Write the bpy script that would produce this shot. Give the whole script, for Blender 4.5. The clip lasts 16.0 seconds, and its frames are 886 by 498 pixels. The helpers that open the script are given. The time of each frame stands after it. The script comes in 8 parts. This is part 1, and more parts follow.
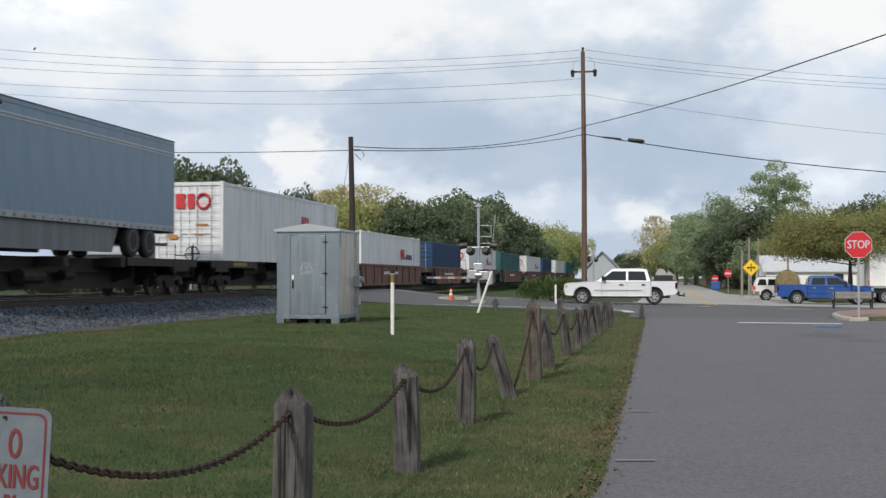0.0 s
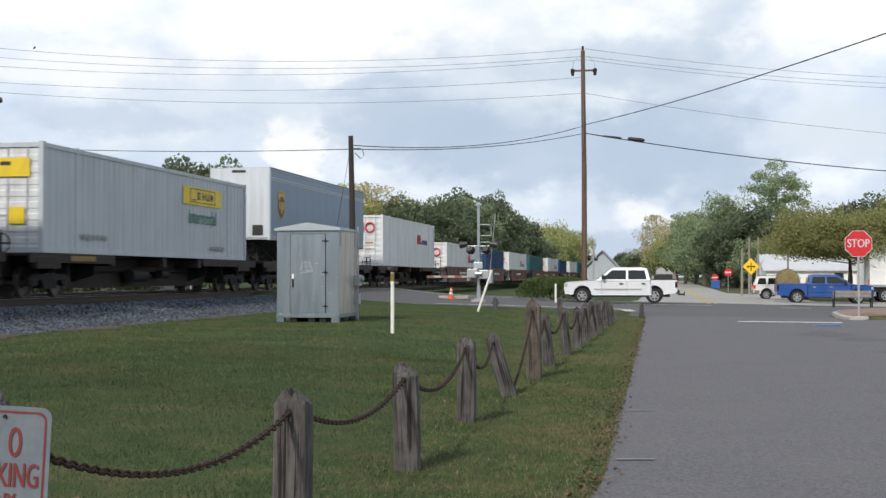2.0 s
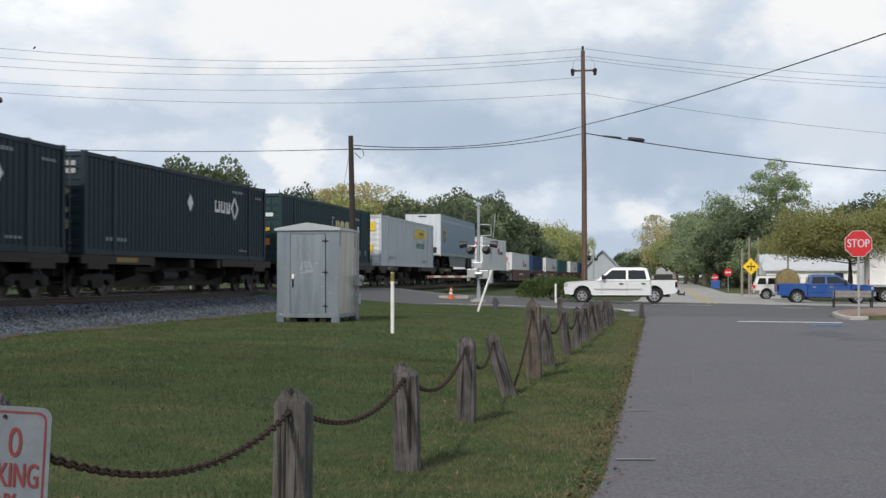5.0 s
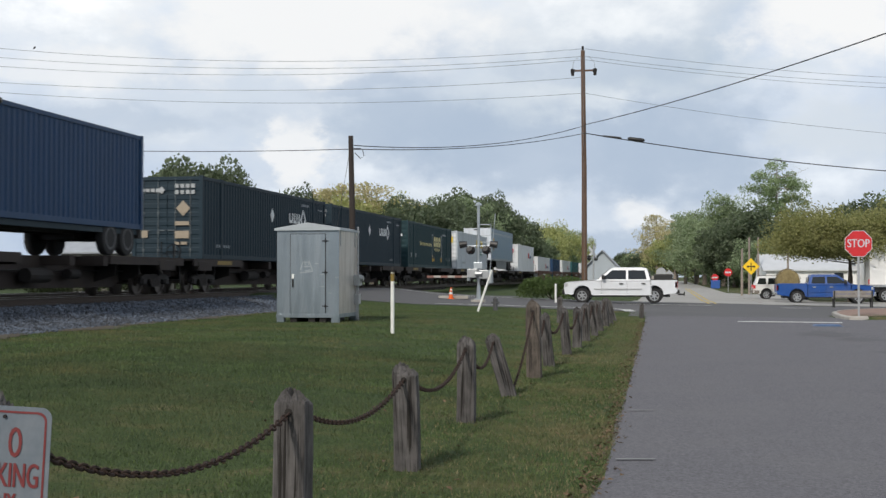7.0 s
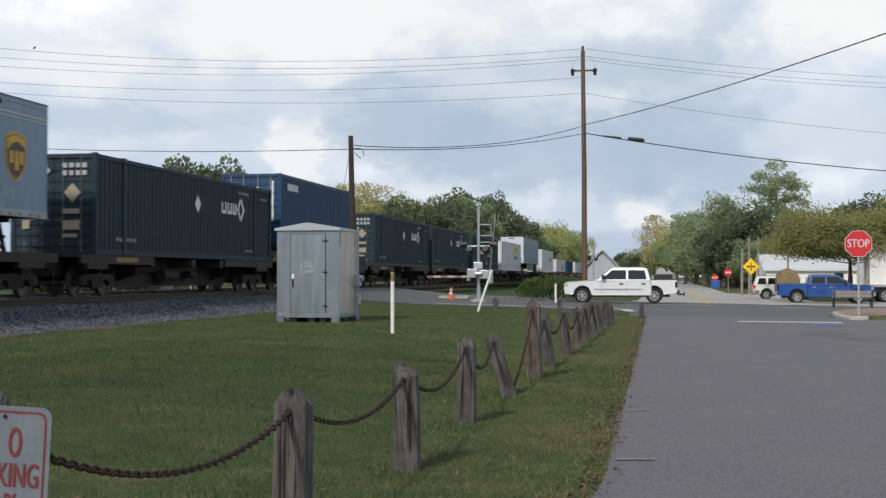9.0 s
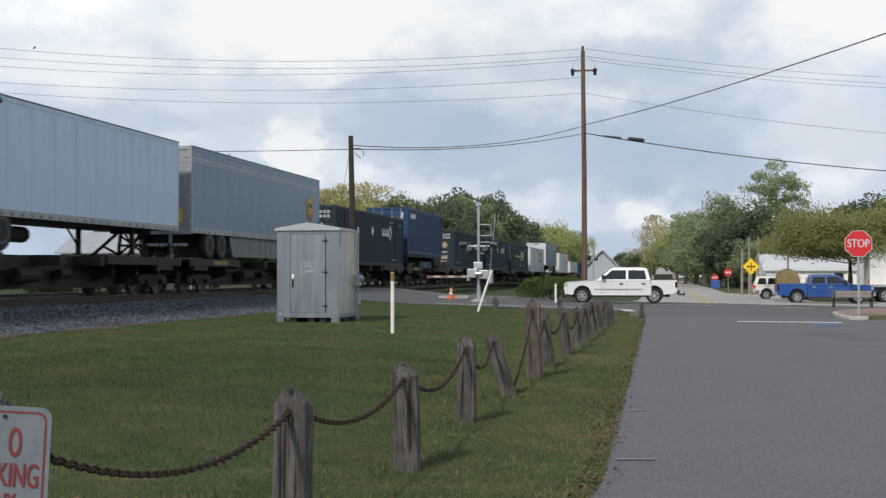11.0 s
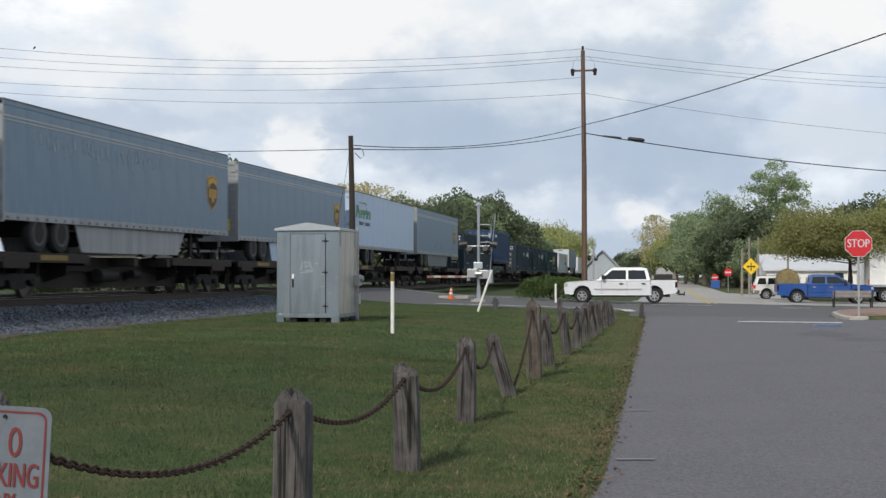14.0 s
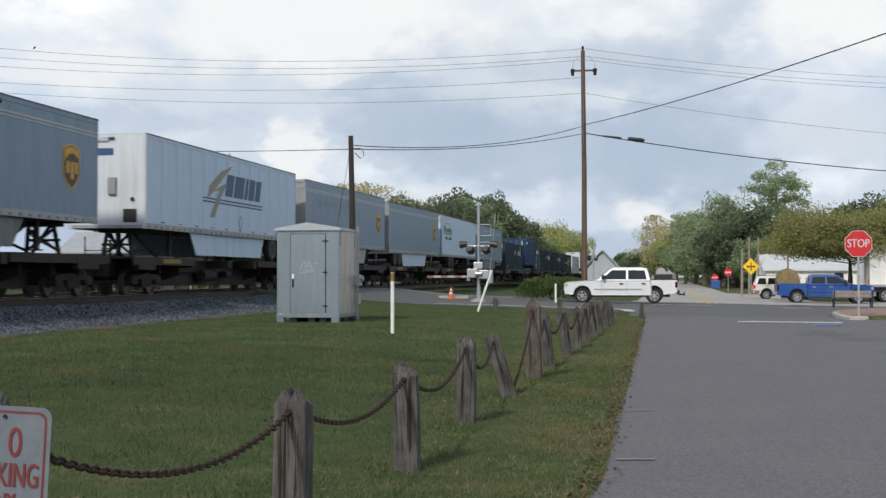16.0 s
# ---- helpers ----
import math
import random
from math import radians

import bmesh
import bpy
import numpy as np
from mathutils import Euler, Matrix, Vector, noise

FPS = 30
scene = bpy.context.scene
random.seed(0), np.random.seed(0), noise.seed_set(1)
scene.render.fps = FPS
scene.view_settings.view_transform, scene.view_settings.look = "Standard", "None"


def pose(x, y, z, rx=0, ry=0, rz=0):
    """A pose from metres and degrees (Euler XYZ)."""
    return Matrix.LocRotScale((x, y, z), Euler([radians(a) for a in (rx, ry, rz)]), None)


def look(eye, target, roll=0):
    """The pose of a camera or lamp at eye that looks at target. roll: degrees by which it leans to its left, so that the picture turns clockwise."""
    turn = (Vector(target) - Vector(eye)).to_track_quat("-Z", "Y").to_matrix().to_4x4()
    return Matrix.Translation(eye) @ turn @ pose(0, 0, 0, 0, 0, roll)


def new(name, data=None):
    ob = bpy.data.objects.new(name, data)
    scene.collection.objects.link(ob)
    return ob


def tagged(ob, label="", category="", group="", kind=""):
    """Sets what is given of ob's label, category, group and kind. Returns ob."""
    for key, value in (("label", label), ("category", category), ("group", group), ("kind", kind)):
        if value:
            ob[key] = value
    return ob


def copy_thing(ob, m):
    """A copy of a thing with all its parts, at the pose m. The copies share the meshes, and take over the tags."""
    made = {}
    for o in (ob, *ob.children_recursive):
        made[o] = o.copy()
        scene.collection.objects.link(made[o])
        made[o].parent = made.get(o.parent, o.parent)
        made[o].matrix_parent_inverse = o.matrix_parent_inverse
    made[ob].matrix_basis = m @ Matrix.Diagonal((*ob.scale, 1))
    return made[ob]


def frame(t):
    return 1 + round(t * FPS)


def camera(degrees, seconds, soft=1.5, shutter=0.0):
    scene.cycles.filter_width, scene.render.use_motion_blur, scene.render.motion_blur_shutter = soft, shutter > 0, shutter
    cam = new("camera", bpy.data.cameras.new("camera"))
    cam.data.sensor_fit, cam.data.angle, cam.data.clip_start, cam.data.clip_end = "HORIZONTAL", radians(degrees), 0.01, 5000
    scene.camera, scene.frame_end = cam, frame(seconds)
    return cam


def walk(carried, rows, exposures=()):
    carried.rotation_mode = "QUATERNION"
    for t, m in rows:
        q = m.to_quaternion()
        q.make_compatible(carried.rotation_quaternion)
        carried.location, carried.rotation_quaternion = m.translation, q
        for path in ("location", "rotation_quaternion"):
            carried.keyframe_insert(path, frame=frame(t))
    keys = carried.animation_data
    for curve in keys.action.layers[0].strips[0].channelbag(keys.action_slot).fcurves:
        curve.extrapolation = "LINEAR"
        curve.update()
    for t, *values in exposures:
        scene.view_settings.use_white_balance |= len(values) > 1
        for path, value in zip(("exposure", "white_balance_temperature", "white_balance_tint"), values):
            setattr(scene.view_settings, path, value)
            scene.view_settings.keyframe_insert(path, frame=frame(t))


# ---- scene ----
# The world's y axis runs along the railway track and away from the camera; x to the right.
TURN = 10.10          # degrees by which the camera looks left of the track's direction
EYE = Vector((0.0, 0.0, 1.5))


def aim(up, side=0.0):
    a, p = radians(TURN + side), radians(up)
    return look(EYE, EYE + Vector((-math.sin(a) * math.cos(p), math.cos(a) * math.cos(p), math.sin(p))))


cam = camera(38.58, 16.0, soft=1.45, shutter=0.35)
walk(cam, [(0.0, aim(1.302)), (0.2, aim(1.285)), (0.45, aim(1.252)), (0.8, aim(1.253)), (4.0, aim(1.253)), (16.0, aim(1.253))],
     exposures=[(0.0, 0.06), (0.7, 0.17), (1.5, 0.23), (2.3, 0.20), (3.2, 0.11), (4.0, 0.05), (16.0, 0.04)])

# ---- light ----
SUN_ELEV, SUN_AZ = radians(36), radians(15)     # the sun stands behind the camera and a little to its left
sun = new("sun", bpy.data.lights.new("sun", "SUN"))
sun.data.energy, sun.data.angle, sun.data.color = 2.6, radians(5), (1.0, 0.93, 0.83)
sun_way = Vector((-math.sin(SUN_AZ) * math.cos(SUN_ELEV), -math.cos(SUN_AZ) * math.cos(SUN_ELEV), math.sin(SUN_ELEV)))
sun.matrix_world = look(sun_way * 60, (0, 0, 0))


# the cloud banks ahead: bearing and elevation from the view's axis and half-widths in degrees, how much they cover, tone
BANKS = ((-3.0, 9.0, 16.0, 5.0, 0.55, "pale"), (-6.0, 11.6, 9.5, 3.4, 0.9, "white"), (6.0, 5.8, 10.0, 2.6, 0.85, "grey"), (-1.5, 6.6, 6.0, 1.9, 0.75, "grey"),
         (11.5, 6.0, 5.5, 3.4, 0.75, "grey"), (7.0, 9.8, 6.5, 1.1, 0.5, "grey"), (-14.0, 7.2, 6.5, 0.9, 0.5, "grey"), (-4.0, 8.3, 3.4, 0.5, 0.5, "grey"),
         (-7.0, 5.4, 1.1, 2.2, 0.8, "white"), (-16.0, 9.2, 5.0, 1.0, 0.55, "white"), (17.5, 11.2, 4.6, 2.6, 0.95, "white"), (18.5, 6.3, 3.2, 1.6, 0.8, "pale"),
         (8.2, 3.0, 1.7, 1.0, 0.6, "white"), (12.0, 3.4, 2.2, 0.9, 0.45, "pale"), (7.6, 1.3, 3.4, 1.0, 0.7, "grey"), (0.6, 3.5, 4.0, 0.9, 0.5, "pale"), (14.2, 8.8, 3.0, 0.8, 0.5, "pale"))
CLOUD = {"white": (0.97, 0.975, 0.975, 1), "pale": (0.70, 0.765, 0.835, 1), "grey": (0.455, 0.552, 0.69, 1)}


def cloud_banks(nt, tc, base):
    """Lays the banks of the cloud deck over the sky, each with a ragged edge."""
    N, L = nt.nodes.new, nt.links.new

    def calc(op, a, b=None):
        n = N("ShaderNodeMath"); n.operation = op
        for i, q in enumerate((a, b)):
            if q is None:
                continue
            if isinstance(q, (int, float)):
                n.inputs[i].default_value = q
            else:
                L(q, n.inputs[i])
        return n.outputs[0]
    turn = N("ShaderNodeMapping"); turn.inputs["Rotation"].default_value = (0, 0, -radians(TURN))
    L(tc.outputs["Generated"], turn.inputs["Vector"])
    axes = N("ShaderNodeSeparateXYZ")
    L(turn.outputs[0], axes.inputs[0])
    bearing = calc("MULTIPLY", calc("ARCTAN2", axes.outputs["X"], axes.outputs["Y"]), 57.296)
    rise = calc("MULTIPLY", calc("ARCSINE", axes.outputs["Z"]), 57.296)
    rag = []
    for sc, shift in ((9.0, 0.0), (9.0, 4.7), (34.0, 2.1)):
        mp, n = N("ShaderNodeMapping"), N("ShaderNodeTexNoise")
        mp.inputs["Location"].default_value, mp.inputs["Scale"].default_value = (shift, shift, shift), (1, 1, 1.6)
        n.inputs["Scale"].default_value, n.inputs["Detail"].default_value, n.inputs["Roughness"].default_value = sc, 8, 0.58
        L(tc.outputs["Generated"], mp.inputs["Vector"]); L(mp.outputs[0], n.inputs["Vector"])
        rag.append(calc("SUBTRACT", n.outputs["Fac"], 0.5))
    bearing = calc("ADD", bearing, calc("MULTIPLY", rag[0], 9.0))
    rise = calc("ADD", rise, calc("MULTIPLY", rag[1], 4.5))
    for b, e, rb, re, cover, tone in BANKS:
        u = calc("MULTIPLY", calc("SUBTRACT", bearing, b), 1 / rb)
        v = calc("MULTIPLY", calc("SUBTRACT", rise, e), 1 / re)
        r = calc("SQRT", calc("ADD", calc("MULTIPLY", u, u), calc("MULTIPLY", v, v)))
        r = calc("ADD", r, calc("MULTIPLY", rag[2], 0.9))
        mr = N("ShaderNodeMapRange"); mr.interpolation_type = "SMOOTHSTEP"
        mr.inputs["From Min"].default_value, mr.inputs["From Max"].default_value = 1.08, 0.42
        mr.inputs["To Max"].default_value = cover
        L(r, mr.inputs["Value"])
        mx = N("ShaderNodeMix"); mx.data_type = "RGBA"
        mx.inputs["B"].default_value = CLOUD[tone]
        L(mr.outputs[0], mx.inputs["Factor"]); L(base, mx.inputs["A"])
        base = mx.outputs["Result"]
    return base


def make_world():
    w = bpy.data.worlds.new("sky")
    scene.world = w
    w.use_nodes = True
    nt = w.node_tree
    nt.nodes.clear()
    N, L = nt.nodes.new, nt.links.new
    out, bg = N("ShaderNodeOutputWorld"), N("ShaderNodeBackground")
    sky = N("ShaderNodeTexSky")
    sky.sky_type, sky.sun_disc = "NISHITA", False
    sky.sun_elevation, sky.sun_rotation = SUN_ELEV, math.pi + SUN_AZ
    sky.dust_density, sky.ozone_density = 2.0, 1.5
    tc, sep = N("ShaderNodeTexCoord"), N("ShaderNodeSeparateXYZ")
    L(tc.outputs["Generated"], sep.inputs[0])
    # cloud banks, flattened
    comb = N("ShaderNodeMapping"); comb.inputs["Scale"].default_value = (1.0, 1.0, 1.7)
    L(tc.outputs["Generated"], comb.inputs["Vector"])
    big, small = N("ShaderNodeTexNoise"), N("ShaderNodeTexNoise")
    big.inputs["Scale"].default_value, big.inputs["Detail"].default_value, big.inputs["Roughness"].default_value = 2.6, 8.0, 0.5
    big.inputs["Distortion"].default_value = 0.35
    small.inputs["Scale"].default_value, small.inputs["Detail"].default_value, small.inputs["Roughness"].default_value = 4.2, 10.0, 0.57
    mp = N("ShaderNodeMapping"); mp.inputs["Location"].default_value = SKY_SHIFT
    L(comb.outputs[0], mp.inputs["Vector"])
    L(mp.outputs[0], big.inputs["Vector"]); L(mp.outputs[0], small.inputs["Vector"])
    # thickness of the deck: thin gaps show blue, thick parts go grey
    cover = N("ShaderNodeValToRGB")
    cover.color_ramp.elements[0].position, cover.color_ramp.elements[1].position = 0.30, 0.48
    cover.color_ramp.elements[0].color, cover.color_ramp.elements[1].color = (0.55, 0.55, 0.55, 1), (1, 1, 1, 1)
    L(big.outputs["Fac"], cover.inputs["Fac"])
    tone = N("ShaderNodeValToRGB")
    cr = tone.color_ramp
    cr.elements[0].position, cr.elements[0].color = 0.37, (1.10, 1.09, 1.07, 1)
    cr.elements[1].position, cr.elements[1].color = 0.64, (0.60, 0.67, 0.79, 1)
    e = cr.elements.new(0.44); e.color = (0.86, 0.885, 0.915, 1)
    e = cr.elements.new(0.50); e.color = (0.77, 0.82, 0.885, 1)
    e = cr.elements.new(0.56); e.color = (0.71, 0.77, 0.86, 1)
    L(small.outputs["Fac"], tone.inputs["Fac"])
    lift = N("ShaderNodeMix"); lift.data_type = "RGBA"; lift.blend_type = "MULTIPLY"
    lift.inputs["Factor"].default_value = 1.0
    L(tone.outputs["Color"], lift.inputs["A"])
    # brighter upwards, dimmer blue-grey low down; unseen overhead sky dimmed to cut ambient light
    zr = N("ShaderNodeValToRGB")
    zr.color_ramp.elements[0].position, zr.color_ramp.elements[0].color = 0.0, (0.74, 0.81, 0.90, 1)
    zr.color_ramp.elements[1].position, zr.color_ramp.elements[1].color = 0.30, (1.20, 1.19, 1.165, 1)
    e = zr.color_ramp.elements.new(0.60); e.color = (0.70, 0.73, 0.77, 1)
    e = zr.color_ramp.elements.new(0.10); e.color = (0.82, 0.88, 0.96, 1)
    L(sep.outputs["Z"], zr.inputs["Fac"]); L(zr.outputs["Color"], lift.inputs["B"])
    blue = N("ShaderNodeVectorMath"); blue.operation = "SCALE"; blue.inputs["Scale"].default_value = 0.085
    L(sky.outputs[0], blue.inputs[0])
    mix = N("ShaderNodeMix"); mix.data_type = "RGBA"
    L(cover.outputs["Color"], mix.inputs["Factor"])
    L(blue.outputs[0], mix.inputs["A"]); L(lift.outputs["Result"], mix.inputs["B"])
    L(cloud_banks(nt, tc, mix.outputs["Result"]), bg.inputs["Color"])
    bg.inputs["Strength"].default_value = SKY_POWER
    L(bg.outputs[0], out.inputs["Surface"])


SKY_SHIFT, SKY_POWER = (0.62, 3.3, 1.15), 0.94
make_world()


# ---- materials ----
def surf(name, color, rough=0.6, metal=0.0, var=0.18, scale=3.0, fine=60.0, bump=0.15, dirt=None, dirt_amount=0.35, streak=0.0, vary=0.0,
         depth=0.004, island=0.0, gain=1.0, patch=0.0):
    """Base colour with a coarse and a fine variation, optional dirt patches or streaks that run down, and fine relief."""
    m = bpy.data.materials.new(name)
    m.use_nodes = True
    nt = m.node_tree
    N, L = nt.nodes.new, nt.links.new
    b = nt.nodes["Principled BSDF"]
    b.inputs["Roughness"].default_value, b.inputs["Metallic"].default_value = rough, metal
    tc = N("ShaderNodeTexCoord")
    n1, n2 = N("ShaderNodeTexNoise"), N("ShaderNodeTexNoise")
    n1.inputs["Scale"].default_value, n1.inputs["Detail"].default_value = scale, 5
    n2.inputs["Scale"].default_value, n2.inputs["Detail"].default_value = fine, 3
    L(tc.outputs["Object"], n1.inputs["Vector"]); L(tc.outputs["Object"], n2.inputs["Vector"])
    s = N("ShaderNodeMath"); s.operation = "MULTIPLY_ADD"; s.inputs[1].default_value, s.inputs[2].default_value = 0.5, 0.0
    L(n2.outputs["Fac"], s.inputs[0])
    a = N("ShaderNodeMath"); a.operation = "MULTIPLY_ADD"; a.inputs[1].default_value = 0.5
    L(n1.outputs["Fac"], a.inputs[0]); L(s.outputs[0], a.inputs[2])
    mr = N("ShaderNodeMapRange")
    mr.inputs["From Min"].default_value, mr.inputs["From Max"].default_value = 0.5 - 0.2 / gain, 0.5 + 0.2 / gain
    mr.clamp = False
    mr.inputs["To Min"].default_value, mr.inputs["To Max"].default_value = 1 - var, 1 + var
    L(a.outputs[0], mr.inputs["Value"])
    value = mr.outputs[0]
    for source, amount in (("Random", vary), ("Island", island)):
        if amount:
            if source == "Random":
                o = N("ShaderNodeObjectInfo").outputs["Random"]
            else:
                o = N("ShaderNodeNewGeometry").outputs["Random Per Island"]
            r2 = N("ShaderNodeMapRange")
            r2.inputs["To Min"].default_value, r2.inputs["To Max"].default_value = 1 - amount, 1 + amount
            L(o, r2.inputs["Value"])
            mm = N("ShaderNodeMath"); mm.operation = "MULTIPLY"
            L(value, mm.inputs[0]); L(r2.outputs[0], mm.inputs[1])
            value = mm.outputs[0]
    col = N("ShaderNodeVectorMath"); col.operation = "SCALE"
    col.inputs[0].default_value = color[:3]
    L(value, col.inputs["Scale"])
    result = col.outputs[0]
    if dirt:
        mp, n3, rp, mx = N("ShaderNodeMapping"), N("ShaderNodeTexNoise"), N("ShaderNodeMapRange"), N("ShaderNodeMix")
        mp.inputs["Scale"].default_value = (2.2, 2.2, 0.16) if streak else (1, 1, 1)
        n3.inputs["Scale"].default_value, n3.inputs["Detail"].default_value, n3.inputs["Roughness"].default_value = (streak or patch or scale * 0.8), 6, 0.6
        L(tc.outputs["Object"], mp.inputs["Vector"]); L(mp.outputs[0], n3.inputs["Vector"])
        rp.inputs["From Min"].default_value, rp.inputs["From Max"].default_value = 0.45, 0.72
        rp.inputs["To Max"].default_value = dirt_amount
        L(n3.outputs["Fac"], rp.inputs["Value"])
        mx.data_type = "RGBA"
        mx.inputs["B"].default_value = (*dirt, 1)
        L(rp.outputs[0], mx.inputs["Factor"]); L(result, mx.inputs["A"])
        result = mx.outputs["Result"]
        rr = N("ShaderNodeMapRange")
        rr.inputs["To Min"].default_value, rr.inputs["To Max"].default_value = rough, min(1.0, rough + 0.3)
        L(rp.outputs[0], rr.inputs["Value"]); L(rr.outputs[0], b.inputs["Roughness"])
    L(result, b.inputs["Base Color"])
    if bump:
        bp = N("ShaderNodeBump")
        bp.inputs["Strength"].default_value, bp.inputs["Distance"].default_value = bump, depth
        L(a.outputs[0], bp.inputs["Height"]); L(bp.outputs[0], b.inputs["Normal"])
    return m


def glass(name, tint=(0.03, 0.035, 0.04)):
    m = bpy.data.materials.new(name)
    m.use_nodes = True
    b = m.node_tree.nodes["Principled BSDF"]
    b.inputs["Base Color"].default_value, b.inputs["Roughness"].default_value = (*tint, 1), 0.06
    b.inputs["Specular IOR Level"].default_value = 0.7
    return m


M = {}


def stock():
    M["asphalt"] = surf("old_asphalt", (0.104, 0.101, 0.112), 0.88, var=0.5, scale=36, fine=95, bump=0.9, gain=1.4, patch=0.55, dirt=(0.15, 0.145, 0.148), dirt_amount=0.32, depth=0.005)
    M["road"] = surf("road_asphalt", (0.078, 0.076, 0.078), 0.8, var=0.14, scale=0.4, fine=45, bump=0.5, dirt=(0.10, 0.10, 0.105), dirt_amount=0.35, depth=0.006)
    # Lighter than the asphalt itself: the far ground's sunlight is put into its colour.
    M["street"] = surf("sunlit_worn_asphalt", (0.33, 0.32, 0.30), 0.88, var=0.15, scale=0.3, fine=50, bump=0.5, dirt=(0.14, 0.14, 0.14), dirt_amount=0.4)
    M["ballast"] = surf("crushed_granite", (0.066, 0.080, 0.104), 0.9, var=0.3, scale=1.2, fine=30, bump=0.6, dirt=(0.07, 0.06, 0.05), dirt_amount=0.4, depth=0.02, island=0.75)
    M["ballast_bed"] = surf("ballast_bed", (0.045, 0.047, 0.052), 0.95, var=0.35, scale=2, fine=22, bump=1.0, dirt=(0.06, 0.05, 0.042), dirt_amount=0.6, depth=0.04)
    M["rail"] = surf("rusty_rail_steel", (0.04, 0.028, 0.022), 0.6, 0.4, scale=5, fine=80)
    M["rail_top"] = surf("polished_rail_steel", (0.5, 0.5, 0.5), 0.3, 0.9, var=0.1, bump=0.05)
    M["tie"] = surf("creosoted_timber", (0.026, 0.022, 0.02), 0.9, scale=6, fine=50, bump=0.5, vary=0.3)
    M["post_dark"] = surf("dark_creosote_crack", (0.02, 0.017, 0.015), 0.95)
    M["chain"] = surf("rusty_chain", (0.036, 0.021, 0.016), 0.85, 0.2, var=0.4, scale=20, fine=120, bump=0.4)
    M["pole"] = surf("brown_pole_timber", (0.125, 0.075, 0.05), 0.9, var=0.25, scale=2, fine=30, bump=0.5, dirt=(0.06, 0.045, 0.036), dirt_amount=0.5, streak=3.0)
    M["pole_dark"] = surf("dark_pole_timber", (0.035, 0.027, 0.024), 0.9, var=0.25, scale=2, fine=30, bump=0.5, streak=3.0, dirt=(0.07, 0.055, 0.045), dirt_amount=0.4)
    M["wire"] = surf("black_cable", (0.02, 0.02, 0.022), 0.7, bump=0)
    M["wire_thin"] = surf("grey_conductor", (0.16, 0.17, 0.18), 0.6, 0.5, bump=0)
    M["galv"] = surf("brushed_aluminium", (0.30, 0.355, 0.405), 0.33, 0.8, var=0.14, scale=1.5, fine=40, bump=0.12, dirt=(0.20, 0.225, 0.25), dirt_amount=0.6, streak=2.6)
    M["galv_roof"] = surf("aluminium_roof", (0.42, 0.46, 0.49), 0.45, 0.7, var=0.1, scale=2, fine=40, bump=0.1)
    M["dark_steel"] = surf("grimy_black_steel", (0.016, 0.0145, 0.015), 0.75, 0.2, var=0.35, scale=2, fine=30, bump=0.3, dirt=(0.03, 0.023, 0.019), dirt_amount=0.6)
    M["spine"] = surf("brown_car_paint", (0.027, 0.020, 0.0185), 0.8, 0.1, var=0.3, scale=2, fine=30, dirt=(0.055, 0.042, 0.033), dirt_amount=0.5)
    M["well"] = surf("rust_red_car_paint", (0.14, 0.065, 0.05), 0.7, 0.1, var=0.2, scale=1, fine=30, dirt=(0.07, 0.05, 0.042), dirt_amount=0.6, streak=2.0)
    M["tread"] = surf("worn_wheel_steel", (0.08, 0.07, 0.065), 0.5, 0.7, scale=6, bump=0.1)
    M["yellow_mark"] = surf("yellow_paint", (0.22, 0.15, 0.03), 0.6, var=0.2, scale=4, bump=0.05, dirt=(0.1, 0.07, 0.03))
    M["tyre"] = surf("black_rubber", (0.018, 0.018, 0.019), 0.85, var=0.2, scale=8, bump=0.2)
    M["rim"] = surf("alloy_wheel", (0.45, 0.46, 0.47), 0.35, 0.8, var=0.1, bump=0.05)
    M["hub"] = surf("dusty_steel_hub", (0.09, 0.09, 0.095), 0.6, 0.4, var=0.2, scale=9, bump=0.1)
    M["glass"] = glass("tinted_glass", (0.012, 0.016, 0.018))
    M["chrome"] = surf("chrome_trim", (0.6, 0.61, 0.62), 0.18, 1.0, var=0.05, bump=0)
    M["white_line"] = surf("worn_road_paint", (0.55, 0.55, 0.53), 0.8, var=0.25, scale=4, fine=60, dirt=(0.17, 0.17, 0.17), dirt_amount=0.7)
    M["yellow_line"] = surf("worn_yellow_road_paint", (0.5, 0.36, 0.06), 0.8, var=0.25, scale=4, fine=60, dirt=(0.17, 0.16, 0.14), dirt_amount=0.7)
    M["kerb"] = surf("pale_concrete", (0.38, 0.36, 0.33), 0.9, var=0.18, scale=2, fine=50, bump=0.4, dirt=(0.22, 0.20, 0.17), dirt_amount=0.5)
    M["white_paint"] = surf("white_paint", (0.78, 0.78, 0.76), 0.55, var=0.08, scale=4, bump=0.05, dirt=(0.4, 0.38, 0.34), dirt_amount=0.4)
    M["red"] = surf("red_sign_sheeting", (0.55, 0.02, 0.025), 0.4, var=0.08, scale=5, bump=0)
    M["sign_white"] = surf("white_sign_sheeting", (0.50, 0.53, 0.57), 0.4, var=0.06, scale=5, bump=0, dirt=(0.45, 0.42, 0.4), dirt_amount=0.3)
    # Parking sign's white, darkened: the shade on the plate is put into its colour.
    M["sign_shaded_aged"] = surf("shaded_aged_white_sheeting", (0.14, 0.165, 0.195), 0.4, var=0.08, scale=9, bump=0, dirt=(0.25, 0.26, 0.28), dirt_amount=0.4)
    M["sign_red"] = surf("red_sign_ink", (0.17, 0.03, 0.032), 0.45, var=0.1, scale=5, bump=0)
    M["sign_yellow"] = surf("yellow_sign_sheeting", (0.85, 0.55, 0.02), 0.4, var=0.06, scale=5, bump=0)
